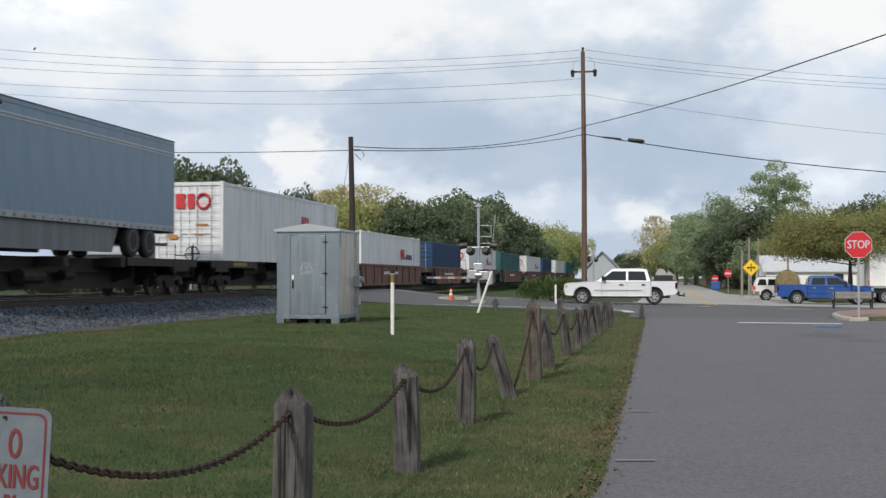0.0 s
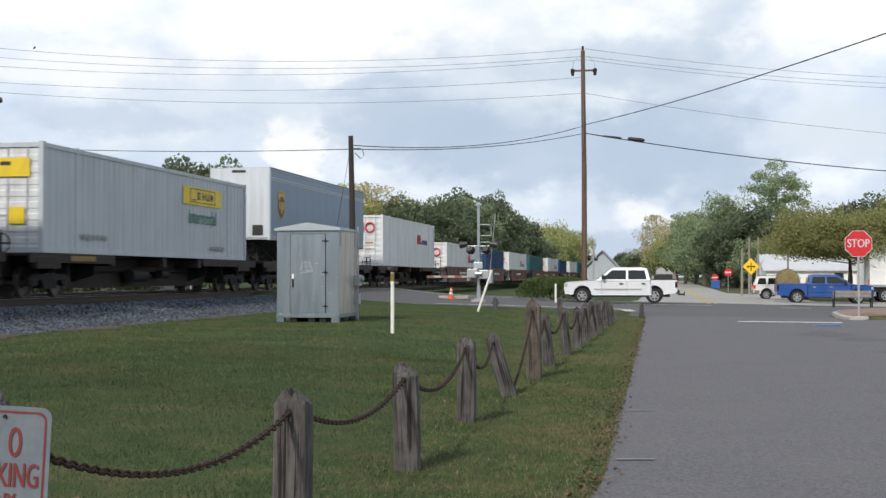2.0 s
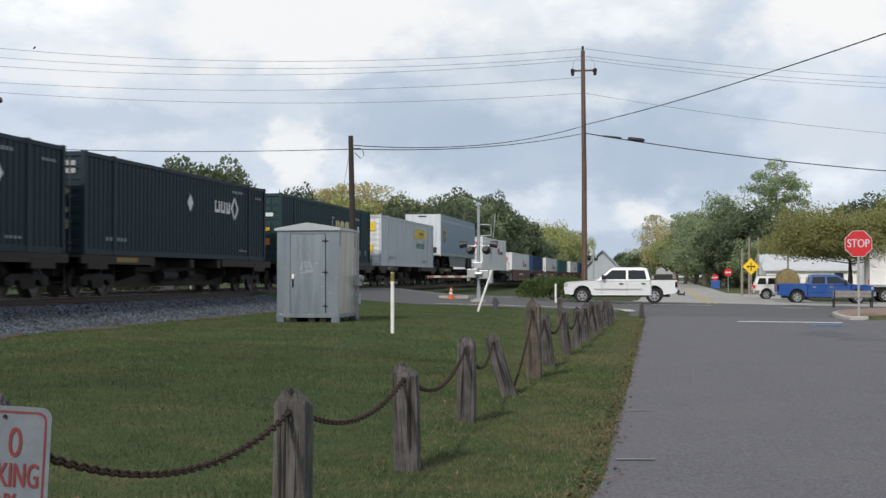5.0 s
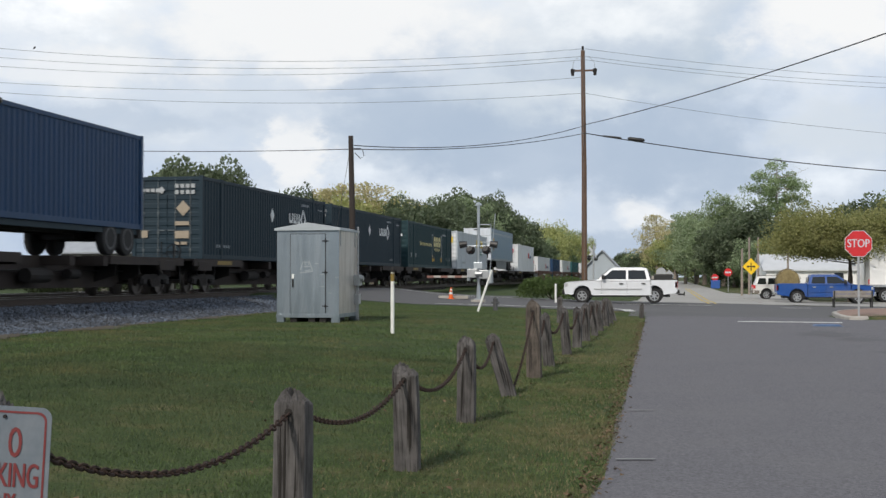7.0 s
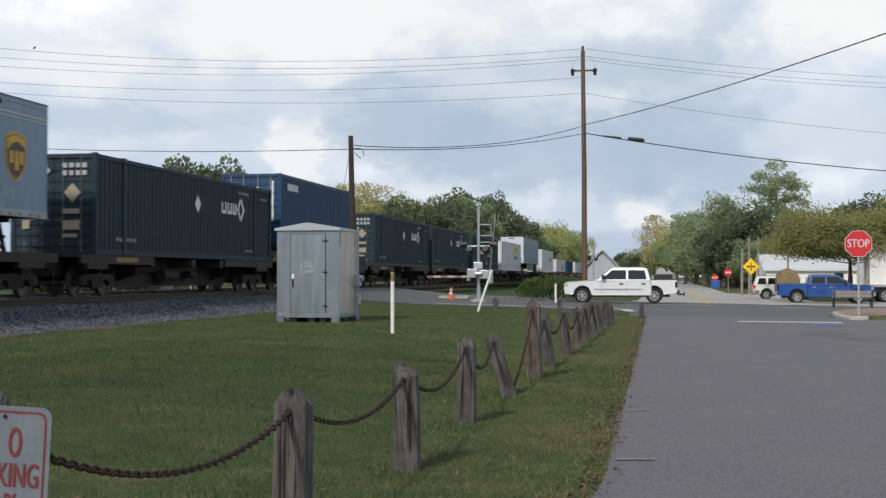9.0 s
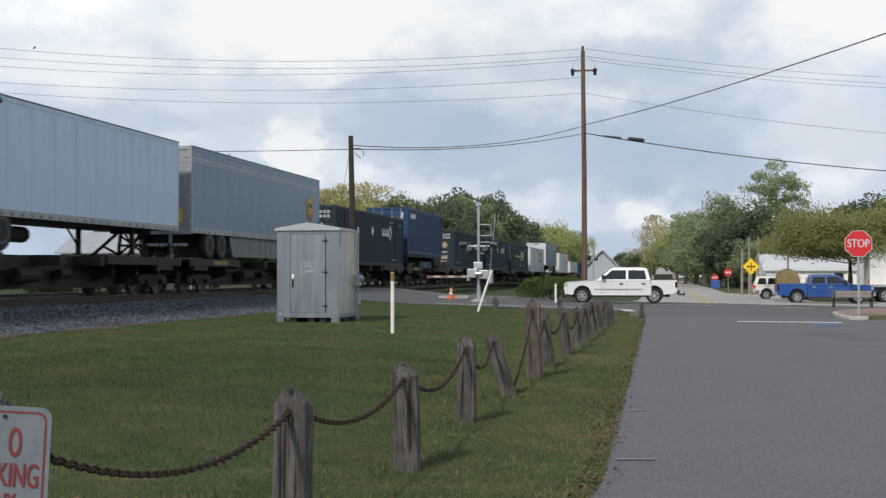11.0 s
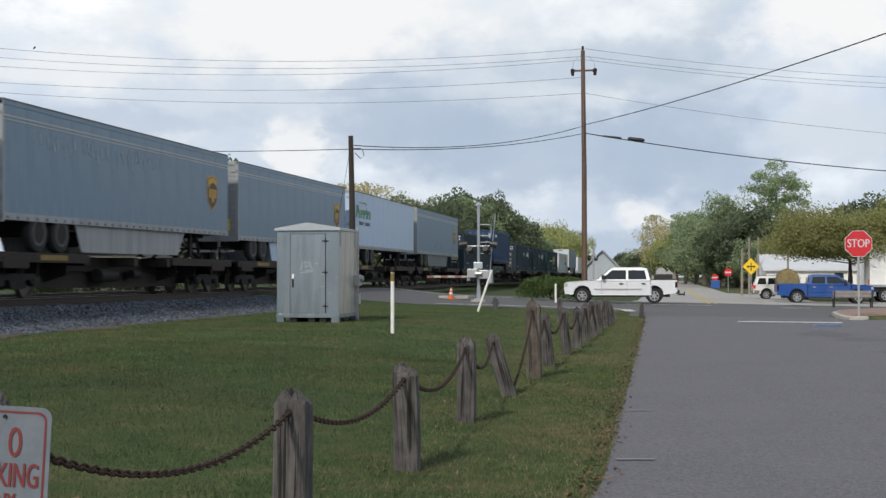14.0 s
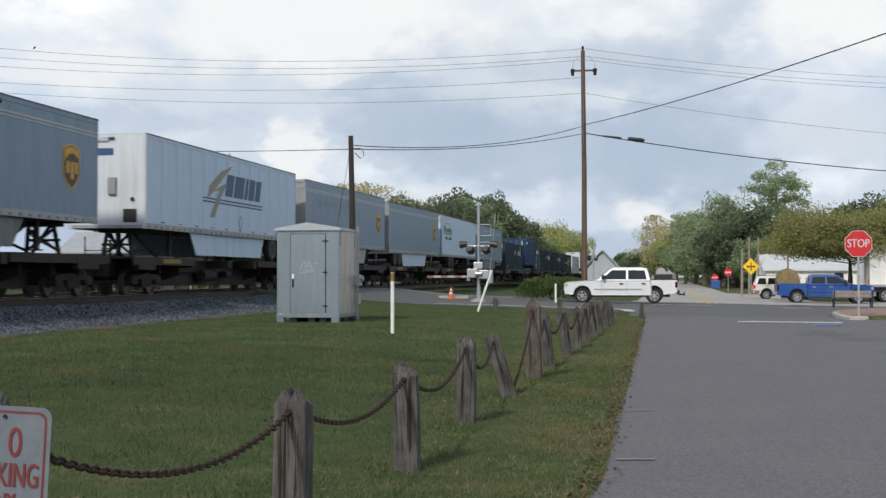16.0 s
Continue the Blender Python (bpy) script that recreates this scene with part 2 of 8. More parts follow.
    M["black"] = surf("black_paint", (0.015, 0.015, 0.015), 0.5, var=0.1, bump=0)
    M["post_steel"] = surf("galvanised_steel", (0.38, 0.39, 0.4), 0.5, 0.7, var=0.12, scale=8, bump=0.1)
    M["orange"] = surf("orange_plastic", (0.75, 0.13, 0.02), 0.5, var=0.1, bump=0.05)
    M["soil"] = surf("bare_soil", (0.07, 0.056, 0.042), 0.95, var=0.3, scale=3, fine=40, bump=0.6)
    M["leaf_brown"] = surf("dry_leaf", (0.11, 0.07, 0.038), 0.8, var=0.3, scale=9, island=0.4, bump=0)
    M["blade_lush"] = surf("lush_grass_blade", (0.041, 0.064, 0.021), 0.75, var=0.4, scale=0.7, fine=9, bump=0, island=0.35, gain=1.3, dirt=(0.10, 0.10, 0.04), dirt_amount=0.5)
    M["blade"] = surf("grass_blade", (0.054, 0.088, 0.022), 0.7, var=0.4, scale=0.7, fine=9, bump=0, island=0.35, gain=1.3, dirt=(0.145, 0.125, 0.06), dirt_amount=0.9)


stock()


# ---- mesh helpers ----
class Shape:
    """Collects vertices and faces of one mesh."""

    def __init__(self):
        self.v, self.f, self.m = [], [], []

    def add(self, verts, faces, mat=0, at=None):
        k = len(self.v)
        self.v.extend([tuple(at @ Vector(p)) for p in verts] if at is not None else [tuple(p) for p in verts])
        self.f.extend([tuple(i + k for i in f) for f in faces])
        self.m.extend([mat] * len(faces))
        return self

    def box(self, x0, x1, y0, y1, z0, z1, mat=0, at=None, c=0.0):
        if c <= 0:
            v = [(x0, y0, z0), (x1, y0, z0), (x1, y1, z0), (x0, y1, z0), (x0, y0, z1), (x1, y0, z1), (x1, y1, z1), (x0, y1, z1)]
            return self.add(v, [(0, 3, 2, 1), (4, 5, 6, 7), (0, 1, 5, 4), (1, 2, 6, 5), (2, 3, 7, 6), (3, 0, 4, 7)], mat, at)
        bm = bmesh.new()
        bmesh.ops.create_cube(bm, size=1.0, matrix=Matrix.Translation(((x0 + x1) / 2, (y0 + y1) / 2, (z0 + z1) / 2)) @ Matrix.Diagonal((x1 - x0, y1 - y0, z1 - z0, 1)))
        bmesh.ops.bevel(bm, geom=bm.edges[:], offset=c, segments=2, affect="EDGES", profile=0.6)
        self.take(bm, mat, at)
        return self

    def take(self, bm, mat=0, at=None):
        bm.verts.index_update()
        self.add([v.co[:] for v in bm.verts], [[v.index for v in f.verts] for f in bm.faces], mat, at)
        bm.free()

    def ring(self, rings, mat=0, close=True, caps=True, at=None):
        """Skins a list of rings, each a list of the same number of points."""
        n = len(rings[0])
        v = [p for r in rings for p in r]
        f = []
        for i in range(len(rings) - 1):
            for j in range(n if close else n - 1):
                a, b = i * n + j, i * n + (j + 1) % n
                f.append((a, b, b + n, a + n))
        if caps and close:
            f.append(tuple(range(n - 1, -1, -1)))
            f.append(tuple((len(rings) - 1) * n + j for j in range(n)))
        return self.add(v, f, mat, at)

    def tube(self, path, radius, n=8, mat=0, caps=True, at=None):
        """A tube along a path; radius is a number or one a point."""
        path = [Vector(p) for p in path]
        rs = radius if isinstance(radius, (list, tuple)) else [radius] * len(path)
        rings = []
        for i, p in enumerate(path):
            d = (path[min(i + 1, len(path) - 1)] - path[max(i - 1, 0)]).normalized()
            ref = Vector((0, 0, 1)) if abs(d.z) < 0.9 else Vector((1, 0, 0))
            a = d.cross(ref).normalized()
            b = d.cross(a).normalized()
            rings.append([p + (a * math.cos(2 * math.pi * k / n) + b * math.sin(2 * math.pi * k / n)) * rs[i] for k in range(n)])
        return self.ring(rings, mat, True, caps, at)

    def prism(self, outline, axis, lo, hi, mat=0, at=None):
        """A flat outline (two coordinates a point) drawn out along an axis."""
        def put(p, w):
            return {"x": (w, p[0], p[1]), "y": (p[0], w, p[1]), "z": (p[0], p[1], w)}[axis]
        return self.ring([[put(p, lo) for p in outline], [put(p, hi) for p in outline]], mat, at=at)

    def mesh(self, name, mats, smooth=False):
        me = bpy.data.meshes.new(name)
        me.from_pydata([tuple(p) for p in self.v], [], self.f)
        for m in mats:
            me.materials.append(m)
        me.polygons.foreach_set("material_index", self.m)
        if smooth:
            me.polygons.foreach_set("use_smooth", [True] * len(self.f))
        me.update()
        if len(self.f) < 20000:
            bm = bmesh.new()
            bm.from_mesh(me)
            bmesh.ops.recalc_face_normals(bm, faces=bm.faces[:])
            bm.to_mesh(me)
            bm.free()
        if smooth:
            me.set_sharp_from_angle(angle=radians(38))
        return me


def part(name, shape, mats, parent=None, label="", at=None, smooth=False):
    """Links a shape as one mesh object under a thing or a part."""
    mats = mats if isinstance(mats, (list, tuple)) else [mats]
    me = shape if isinstance(shape, bpy.types.Mesh) else shape.mesh(name, mats, smooth)
    ob = new(name, me)
    if parent:
        ob.parent = parent
    if at is not None:
        ob.matrix_basis = at
    if label:
        tagged(ob, label)
    return ob


def thing(name, m, label, category, group="", kind=""):
    """An empty at a thing's base, which carries its parts."""
    ob = new(name)
    ob.matrix_basis = m
    ob.empty_display_size = 0.2
    return tagged(ob, label, category, group, kind)


def letters(text, size, depth=0.004, align="CENTER", squeeze=1.0):
    """Text as a Shape in the x-z plane, facing -y."""
    cu = bpy.data.curves.new("letters", "FONT")
    cu.body, cu.size, cu.extrude, cu.align_x, cu.align_y = text, size, depth / 2, align, "CENTER"
    cu.resolution_u = 3
    ob = new("letters", cu)
    me = ob.to_mesh()
    s = Shape()
    s.add([(v.co.x * squeeze, -v.co.z, v.co.y) for v in me.vertices], [tuple(p.vertices) for p in me.polygons])
    ob.to_mesh_clear()
    bpy.data.objects.remove(ob)
    bpy.data.curves.remove(cu)
    return s


# ---- the ground ----
TRACK_X, RAIL_Z = -17.4, 0.92


def ease(a, b, x):
    t = min(1.0, max(0.0, (x - a) / (b - a)))
    return t * t * (3 - 2 * t)


def ramp(x, pts):
    for (a, p), (b, q) in zip(pts, pts[1:]):
        if x <= b:
            return p + (q - p) * max(0.0, (x - a) / (b - a))
    return pts[-1][1]


def height(x, y):
    """The ground's height: the yard rises to the railway, the crossing road climbs to the rails."""
    d = abs(x - TRACK_X)
    yard = 0.30 * (1 - ease(9.0, 16.0, d))
    road = ramp(d, [(0, 0.86), (2.4, 0.86), (4.5, 0.60), (7.4, 0.40), (14, 0.20), (24, 0.0)])
    w = ease(44.0, 50.5, y) * (1 - ease(69.0, 80.0, y))
    dip = -0.16 * ease(62.0, 78.0, y) * ease(4.0, 8.0, x) * (1 - ease(120.0, 160.0, y))
    return yard + (road - yard) * w + dip


def sheet(name, xs, ys, mat, lift=0.0, inside=None, kind="structure", label="", category="", wob=0.0):
    s = Shape()
    idx = {}
    for j, y in enumerate(ys):
        for i, x in enumerate(xs):
            idx[i, j] = len(s.v)
            s.v.append((x, y, height(x, y) + lift + (noise.noise((x * 0.8, y * 0.8, 3.3)) * wob * ease(-1.2, -2.6, x) if wob else 0)))
    for j in range(len(ys) - 1):
        for i in range(len(xs) - 1):
            if inside is None or inside((xs[i] + xs[i + 1]) / 2, (ys[j] + ys[j + 1]) / 2):
                s.f.append((idx[i, j], idx[i + 1, j], idx[i + 1, j + 1], idx[i, j + 1]))
                s.m.append(0)
    me = s.mesh(name, [mat], True)
    return tagged(new(name, me), label, category, kind=kind)


def span(a, b, n):
    return [a + (b - a) * i / n for i in range(n + 1)]


def grass_material():
    m = bpy.data.materials.new("mown_grass")
    m.use_nodes = True
    nt = m.node_tree
    N, L = nt.nodes.new, nt.links.new
    b = nt.nodes["Principled BSDF"]
    b.inputs["Roughness"].default_value = 0.9
    b.inputs["Specular IOR Level"].default_value = 0.15
    tc = N("ShaderNodeTexCoord")
    ns = []
    for sc, det in ((0.30, 4), (1.7, 5), (38.0, 4)):
        n = N("ShaderNodeTexNoise")
        n.inputs["Scale"].default_value, n.inputs["Detail"].default_value, n.inputs["Roughness"].default_value = sc, det, 0.6
        L(tc.outputs["Object"], n.inputs["Vector"])
        ns.append(n)
    r1 = N("ShaderNodeValToRGB")
    r1.color_ramp.elements[0].position, r1.color_ramp.elements[0].color = 0.36, (0.034, 0.056, 0.019, 1)
    r1.color_ramp.elements[1].position, r1.color_ramp.elements[1].color = 0.61, (0.118, 0.104, 0.048, 1)
    e = r1.color_ramp.elements.new(0.50); e.color = (0.052, 0.074, 0.025, 1)
    add = N("ShaderNodeMath"); add.operation = "MULTIPLY_ADD"; add.inputs[1].default_value = 0.45
    half = N("ShaderNodeMath"); half.operation = "MULTIPLY"; half.inputs[1].default_value = 0.55
    L(ns[1].outputs["Fac"], half.inputs[0])
    L(ns[0].outputs["Fac"], add.inputs[0]); L(half.outputs[0], add.inputs[2])
    sep = N("ShaderNodeSeparateXYZ"); L(tc.outputs["Object"], sep.inputs[0])
    dry = N("ShaderNodeMapRange")        # lusher towards the railway, drier along the trodden lane
    dry.inputs["From Min"].default_value, dry.inputs["From Max"].default_value = -4.5, -0.6
    dry.inputs["To Min"].default_value, dry.inputs["To Max"].default_value = -0.06, 0.03
    L(sep.outputs["X"], dry.inputs["Value"])
    both = N("ShaderNodeMath"); both.operation = "ADD"
    L(add.outputs[0], both.inputs[0]); L(dry.outputs[0], both.inputs[1])
    L(both.outputs[0], r1.inputs["Fac"])
    mr = N("ShaderNodeMapRange")
    mr.inputs["From Min"].default_value, mr.inputs["From Max"].default_value = 0.3, 0.7
    mr.inputs["To Min"].default_value, mr.inputs["To Max"].default_value = 0.6, 1.4
    L(ns[2].outputs["Fac"], mr.inputs["Value"])
    sc = N("ShaderNodeVectorMath"); sc.operation = "SCALE"
    L(r1.outputs["Color"], sc.inputs[0]); L(mr.outputs[0], sc.inputs["Scale"])
    L(sc.outputs[0], b.inputs["Base Color"])
    bp = N("ShaderNodeBump"); bp.inputs["Strength"].default_value, bp.inputs["Distance"].default_value = 0.7, 0.03
    L(ns[2].outputs["Fac"], bp.inputs["Height"]); L(bp.outputs[0], b.inputs["Normal"])
    return m


def wood_material(name, pale, dark):
    """Weathered timber: fine upright grain, darker checks, stains at a larger scale."""
    m = bpy.data.materials.new(name)
    m.use_nodes = True
    nt = m.node_tree
    N, L = nt.nodes.new, nt.links.new
    b = nt.nodes["Principled BSDF"]
    b.inputs["Roughness"].default_value, b.inputs["Specular IOR Level"].default_value = 0.88, 0.25
    tc, info = N("ShaderNodeTexCoord"), N("ShaderNodeObjectInfo")
    shift = N("ShaderNodeVectorMath"); shift.operation = "ADD"
    L(tc.outputs["Object"], shift.inputs[0]); L(info.outputs["Random"], shift.inputs[1])
    facs = []
    for scale, stretch, detail in ((42.0, 0.05, 6), (120.0, 0.03, 3), (7.0, 0.6, 4)):
        mp, n = N("ShaderNodeMapping"), N("ShaderNodeTexNoise")
        mp.inputs["Scale"].default_value = (1, 1, stretch)
        n.inputs["Scale"].default_value, n.inputs["Detail"].default_value, n.inputs["Roughness"].default_value = scale, detail, 0.6
        L(shift.outputs[0], mp.inputs["Vector"]); L(mp.outputs[0], n.inputs["Vector"])
        facs.append(n.outputs["Fac"])
    ad = N("ShaderNodeMath"); ad.operation = "MULTIPLY_ADD"; ad.inputs[1].default_value = 0.6
    hf = N("ShaderNodeMath"); hf.operation = "MULTIPLY"; hf.inputs[1].default_value = 0.4
    L(facs[1], hf.inputs[0]); L(facs[0], ad.inputs[0]); L(hf.outputs[0], ad.inputs[2])
    cr = N("ShaderNodeValToRGB")
    cr.color_ramp.elements[0].position, cr.color_ramp.elements[0].color = 0.36, (*dark, 1)
    cr.color_ramp.elements[1].position, cr.color_ramp.elements[1].color = 0.62, (*[c * 1.45 for c in pale], 1)
    e = cr.color_ramp.elements.new(0.47); e.color = (*pale, 1)
    L(ad.outputs[0], cr.inputs["Fac"])
    tone = N("ShaderNodeMapRange")
    tone.inputs["From Min"].default_value, tone.inputs["From Max"].default_value = 0.32, 0.68
    tone.inputs["To Min"].default_value, tone.inputs["To Max"].default_value = 0.62, 1.3
    L(facs[2], tone.inputs["Value"])
    sc = N("ShaderNodeVectorMath"); sc.operation = "SCALE"
    L(cr.outputs["Color"], sc.inputs[0]); L(tone.outputs[0], sc.inputs["Scale"])
    L(sc.outputs[0], b.inputs["Base Color"])
    bp = N("ShaderNodeBump"); bp.inputs["Strength"].default_value, bp.inputs["Distance"].default_value = 0.9, 0.012
    L(ad.outputs[0], bp.inputs["Height"]); L(bp.outputs[0], b.inputs["Normal"])
    return m


M["post_wood"] = wood_material("weathered_grey_timber", (0.080, 0.075, 0.073), (0.022, 0.019, 0.018))
M["post_tan"] = wood_material("weathered_tan_timber", (0.098, 0.083, 0.071), (0.030, 0.024, 0.020))
M["grass"] = grass_material()
LANE_R = 16.0


def lane_edge(y):
    """Where the lane meets the grass: it bears a little to the left of the track's direction."""
    near = min(1.0, max(0.0, (10.6 - y) / 2.2))
    return -0.475 - 0.0094 * (y - 8.5) - 0.05 * near


far = [-2600, -1200, -600, -300, -150, -90]
gx = far + span(-70, -30, 10) + span(-29, 12, 82) + span(14, 70, 14) + [90, 150, 300, 600, 1200, 2600]
gy = [-2600, -1200, -400, -150, -60] + span(-30, 0, 6) + span(2, 90, 88) + span(95, 150, 11) + [170, 200, 250, 320, 420, 600, 900, 1400, 2600]
sheet("ground", gx, gy, M["grass"], label="mown green lawn with brown patches, rising to the railway", category="lawn", wob=0.015)


def lane_sheet():
    """The old asphalt lane, with a ragged edge against the grass."""
    s = Shape()
    ys = span(-30, 0, 10) + span(0.4, 46.4, 115) + [46.9]
    xs = [0.0, 0.3, 1.5, 3.0, 4.5, 5.9, 9.0, LANE_R]
    for y in ys:
        edge = lane_edge(y) + 0.05 * noise.noise((0.3, y * 0.7, 1.0)) + 0.035 * noise.noise((0.9, y * 2.7, 4.0))
        for x in [edge] + xs[1:]:
            s.v.append((x, y, height(x, y) + 0.018 - (0.012 if x == edge else 0)))
    n = len(xs)
    for j in range(len(ys) - 1):
        for i in range(n - 1):
            a = j * n + i
            s.f.append((a, a + 1, a + n + 1, a + n)); s.m.append(0)
    tagged(new("lane", s.mesh("lane", [M["asphalt"]], True)), "worn grey asphalt lane with ragged grassy edge", "road", kind="structure")


lane_sheet()
sheet("cross_road", span(-60, -21, 13) + span(-20.5, 8, 57) + span(9, 70, 20), span(49.8, 68.6, 20), M["road"], 0.012,
      label="dark asphalt road climbing to the level crossing", category="road")
sheet("junction_mouth", span(-1.45, 5.9, 8), span(46.6, 50.2, 5), M["road"], 0.012, label="dark asphalt junction mouth", category="road")
sheet("far_street", span(-1.9, 5.3, 4), span(68.4, 90, 12) + span(95, 420, 30), M["street"], 0.016,
      label="grey asphalt street running on beyond the junction", category="road")
sheet("parking_apron", span(5.32, 60, 12), span(68.4, 86, 9), M["street"], 0.016,
      label="worn asphalt apron beside the junction", category="road")
sheet("gravel_lot", span(-58, -23.4, 10), span(-30, 47, 18), M["road"], 0.02, label="dark worn asphalt lot beyond the railway", category="ground")
sheet("street_verge", span(5.33, 9.6, 4), span(86.02, 122, 14), M["street"], 0.014, label="pale worn verge beside the street, sunlight in its colour", category="verge")
sheet("gravel_yard", span(-60, -23, 10), span(76.1, 90, 6), M["road"], 0.02, label="dark gravel yard before the low building", category="ground")
sheet("service_road", [-69, -64, -59], span(-40, 46, 20), M["street"], 0.02, label="pale gravel service road beyond the railway, sunlight in its colour", category="road")
sheet("crossing_apron", span(-34, -8.5, 17), span(68.4, 76, 8), M["road"], 0.014, label="dark asphalt apron beside the crossing", category="road")


def soil_edge():
    """Bare soil in a ragged band between ballast and lawn."""
    s = Shape()
    ys = span(8, 47, 156)
    for y in ys:
        a = -13.45 + 0.18 * noise.noise((y * 0.35, 0, 5))
        b = max(a + 0.03, -12.95 + 0.95 * noise.noise((y * 0.42, 2, 5)) + 0.45 * noise.noise((y * 1.9, 4, 5)) + 0.2 * noise.noise((y * 6.0, 4, 9)))
        for x in (a, (a + b) / 2, b):
            s.v.append((x, y, height(x, y) + (0.034 if x != b else 0.012)))
    n = 3
    for j in range(len(ys) - 1):
        for i in range(2):
            k = j * n + i
            s.f.append((k, k + 1, k + n + 1, k + n)); s.m.append(0)
    tagged(new("soil_strip", s.mesh("soil_strip", [M["soil"]], True)), "bare brown soil along the ballast edge", "soil", kind="structure")


soil_edge()

# ---- railway ----
def railway(cx, name):
    rails = thing(name, pose(cx, 0, 0), "steel rails on dark timber sleepers in grey ballast", "railway track", "railway tracks", "structure")
    for side in (-0.755, 0.755):
        s = Shape()
        prof = [(-0.07, -0.18), (0.07, -0.18), (0.07, -0.165), (0.012, -0.15), (0.012, -0.04), (0.036, -0.03), (0.036, 0), (-0.036, 0), (-0.036, -0.03), (-0.012, -0.04), (-0.012, -0.15), (-0.07, -0.165)]
        s.ring([[(side + p[0], y, RAIL_Z + p[1]) for p in prof] for y in (-60, 400)])
        r = part("rail", s, M["rail"], rails)
        t = Shape().box(side - 0.032, side + 0.032, -60, 400, RAIL_Z, RAIL_Z + 0.003)
        part("running_surface", t, M["rail_top"], r, "polished wheel-worn steel strip")
    tie = Shape().box(-1.3, 1.3, -0.115, 0.115, RAIL_Z - 0.34, RAIL_Z - 0.182, c=0.012).mesh("sleeper", [M["tie"]])
    for k in range(150):
        part("sleeper", tie, M["tie"], rails, at=pose(random.uniform(-0.03, 0.03), 14 + k * 0.52 + random.uniform(-0.02, 0.02), 0, 0, 0, random.uniform(-0.7, 0.7)))


def ballast():
    s = Shape()
    prof = [(3.6 + 0.6, 0.28), (3.2, 0.40), (1.75, 0.70), (1.4, 0.71), (-1.4, 0.71), (-3.2, 0.70), (-5.6, 0.70), (-7.2, 0.70), (-9.2, 0.30)]
    ys = span(-60, 48.5, 217)
    for y in ys:
        for dx, z in prof:
            wob = noise.noise((dx * 0.9, y * 0.6, 8)) * 0.05
            s.v.append((TRACK_X + dx + (wob * 4 if dx > 3 else 0), y, z + wob * 0.6))
    n = len(prof)
    for j in range(len(ys) - 1):
        for i in range(n - 1):
            a = j * n + i
            s.f.append((a, a + n, a + n + 1, a + 1)); s.m.append(0)
    tagged(new("ballast_bed", s.mesh("ballast_bed", [M["ballast_bed"]], True)), "grey crushed-stone track bed", "ballast", kind="structure")
    # loose stones on the shoulder
    rng = random.Random(5)
    st = Shape()
    oct_f = [(0, 2, 4), (2, 1, 4), (1, 3, 4), (3, 0, 4), (2, 0, 5), (1, 2, 5), (3, 1, 5), (0, 3, 5)]
    for k in range(26000):
        y = 14 + 36 * rng.random() ** 1.2
        dx = 1.55 + 2.75 * rng.random()
        z = ramp(dx, [(1.4, 0.71), (1.75, 0.70), (3.2, 0.40), (4.2, 0.28)])
        r = rng.uniform(0.025, 0.062)
        m = Matrix.LocRotScale((TRACK_X + dx, y, z + r * 0.5), Euler((rng.random() * 6, rng.random() * 6, rng.random() * 6)), (r * rng.uniform(0.7, 1.3), r, r * rng.uniform(0.6, 1)))
        st.add([(1, 0.2, 0), (-1, -0.1, 0.2), (0, 1, 0.1), (0.1, -1, 0), (0, 0.2, 1), (0.2, 0, -1)], oct_f, 0, m)
    tagged(new("ballast_stones", st.mesh("ballast_stones", [M["ballast"]])), "loose blue-grey crushed stones on the track shoulder", "ballast", kind="stuff")


railway(TRACK_X, "railway_track")
railway(TRACK_X - 4.3, "railway_track")
ballast()

# ---- the train ----
SPEED = 13.2
TRAIN = []                  # every thing that runs with the train, with its place along the track at the start
DECK = 2.13                 # height of the spine cars' decks


WHEEL_CACHE = {}


def joins(ob, y, z=0.0):
    ob.matrix_basis = pose(TRACK_X, y, z)
    TRAIN.append((ob, y, z))
    return ob


def paint(name, color, dirt=(0.10, 0.09, 0.08), amount=0.35, rough=0.5, streak=1.6):
    m = surf(name, color, rough, 0.0, var=0.10, scale=0.7, fine=30, bump=0.05, dirt=dirt, dirt_amount=amount, streak=streak)
    m.node_tree.nodes["Principled BSDF"].inputs["Specular IOR Level"].default_value = 0.3
    return m


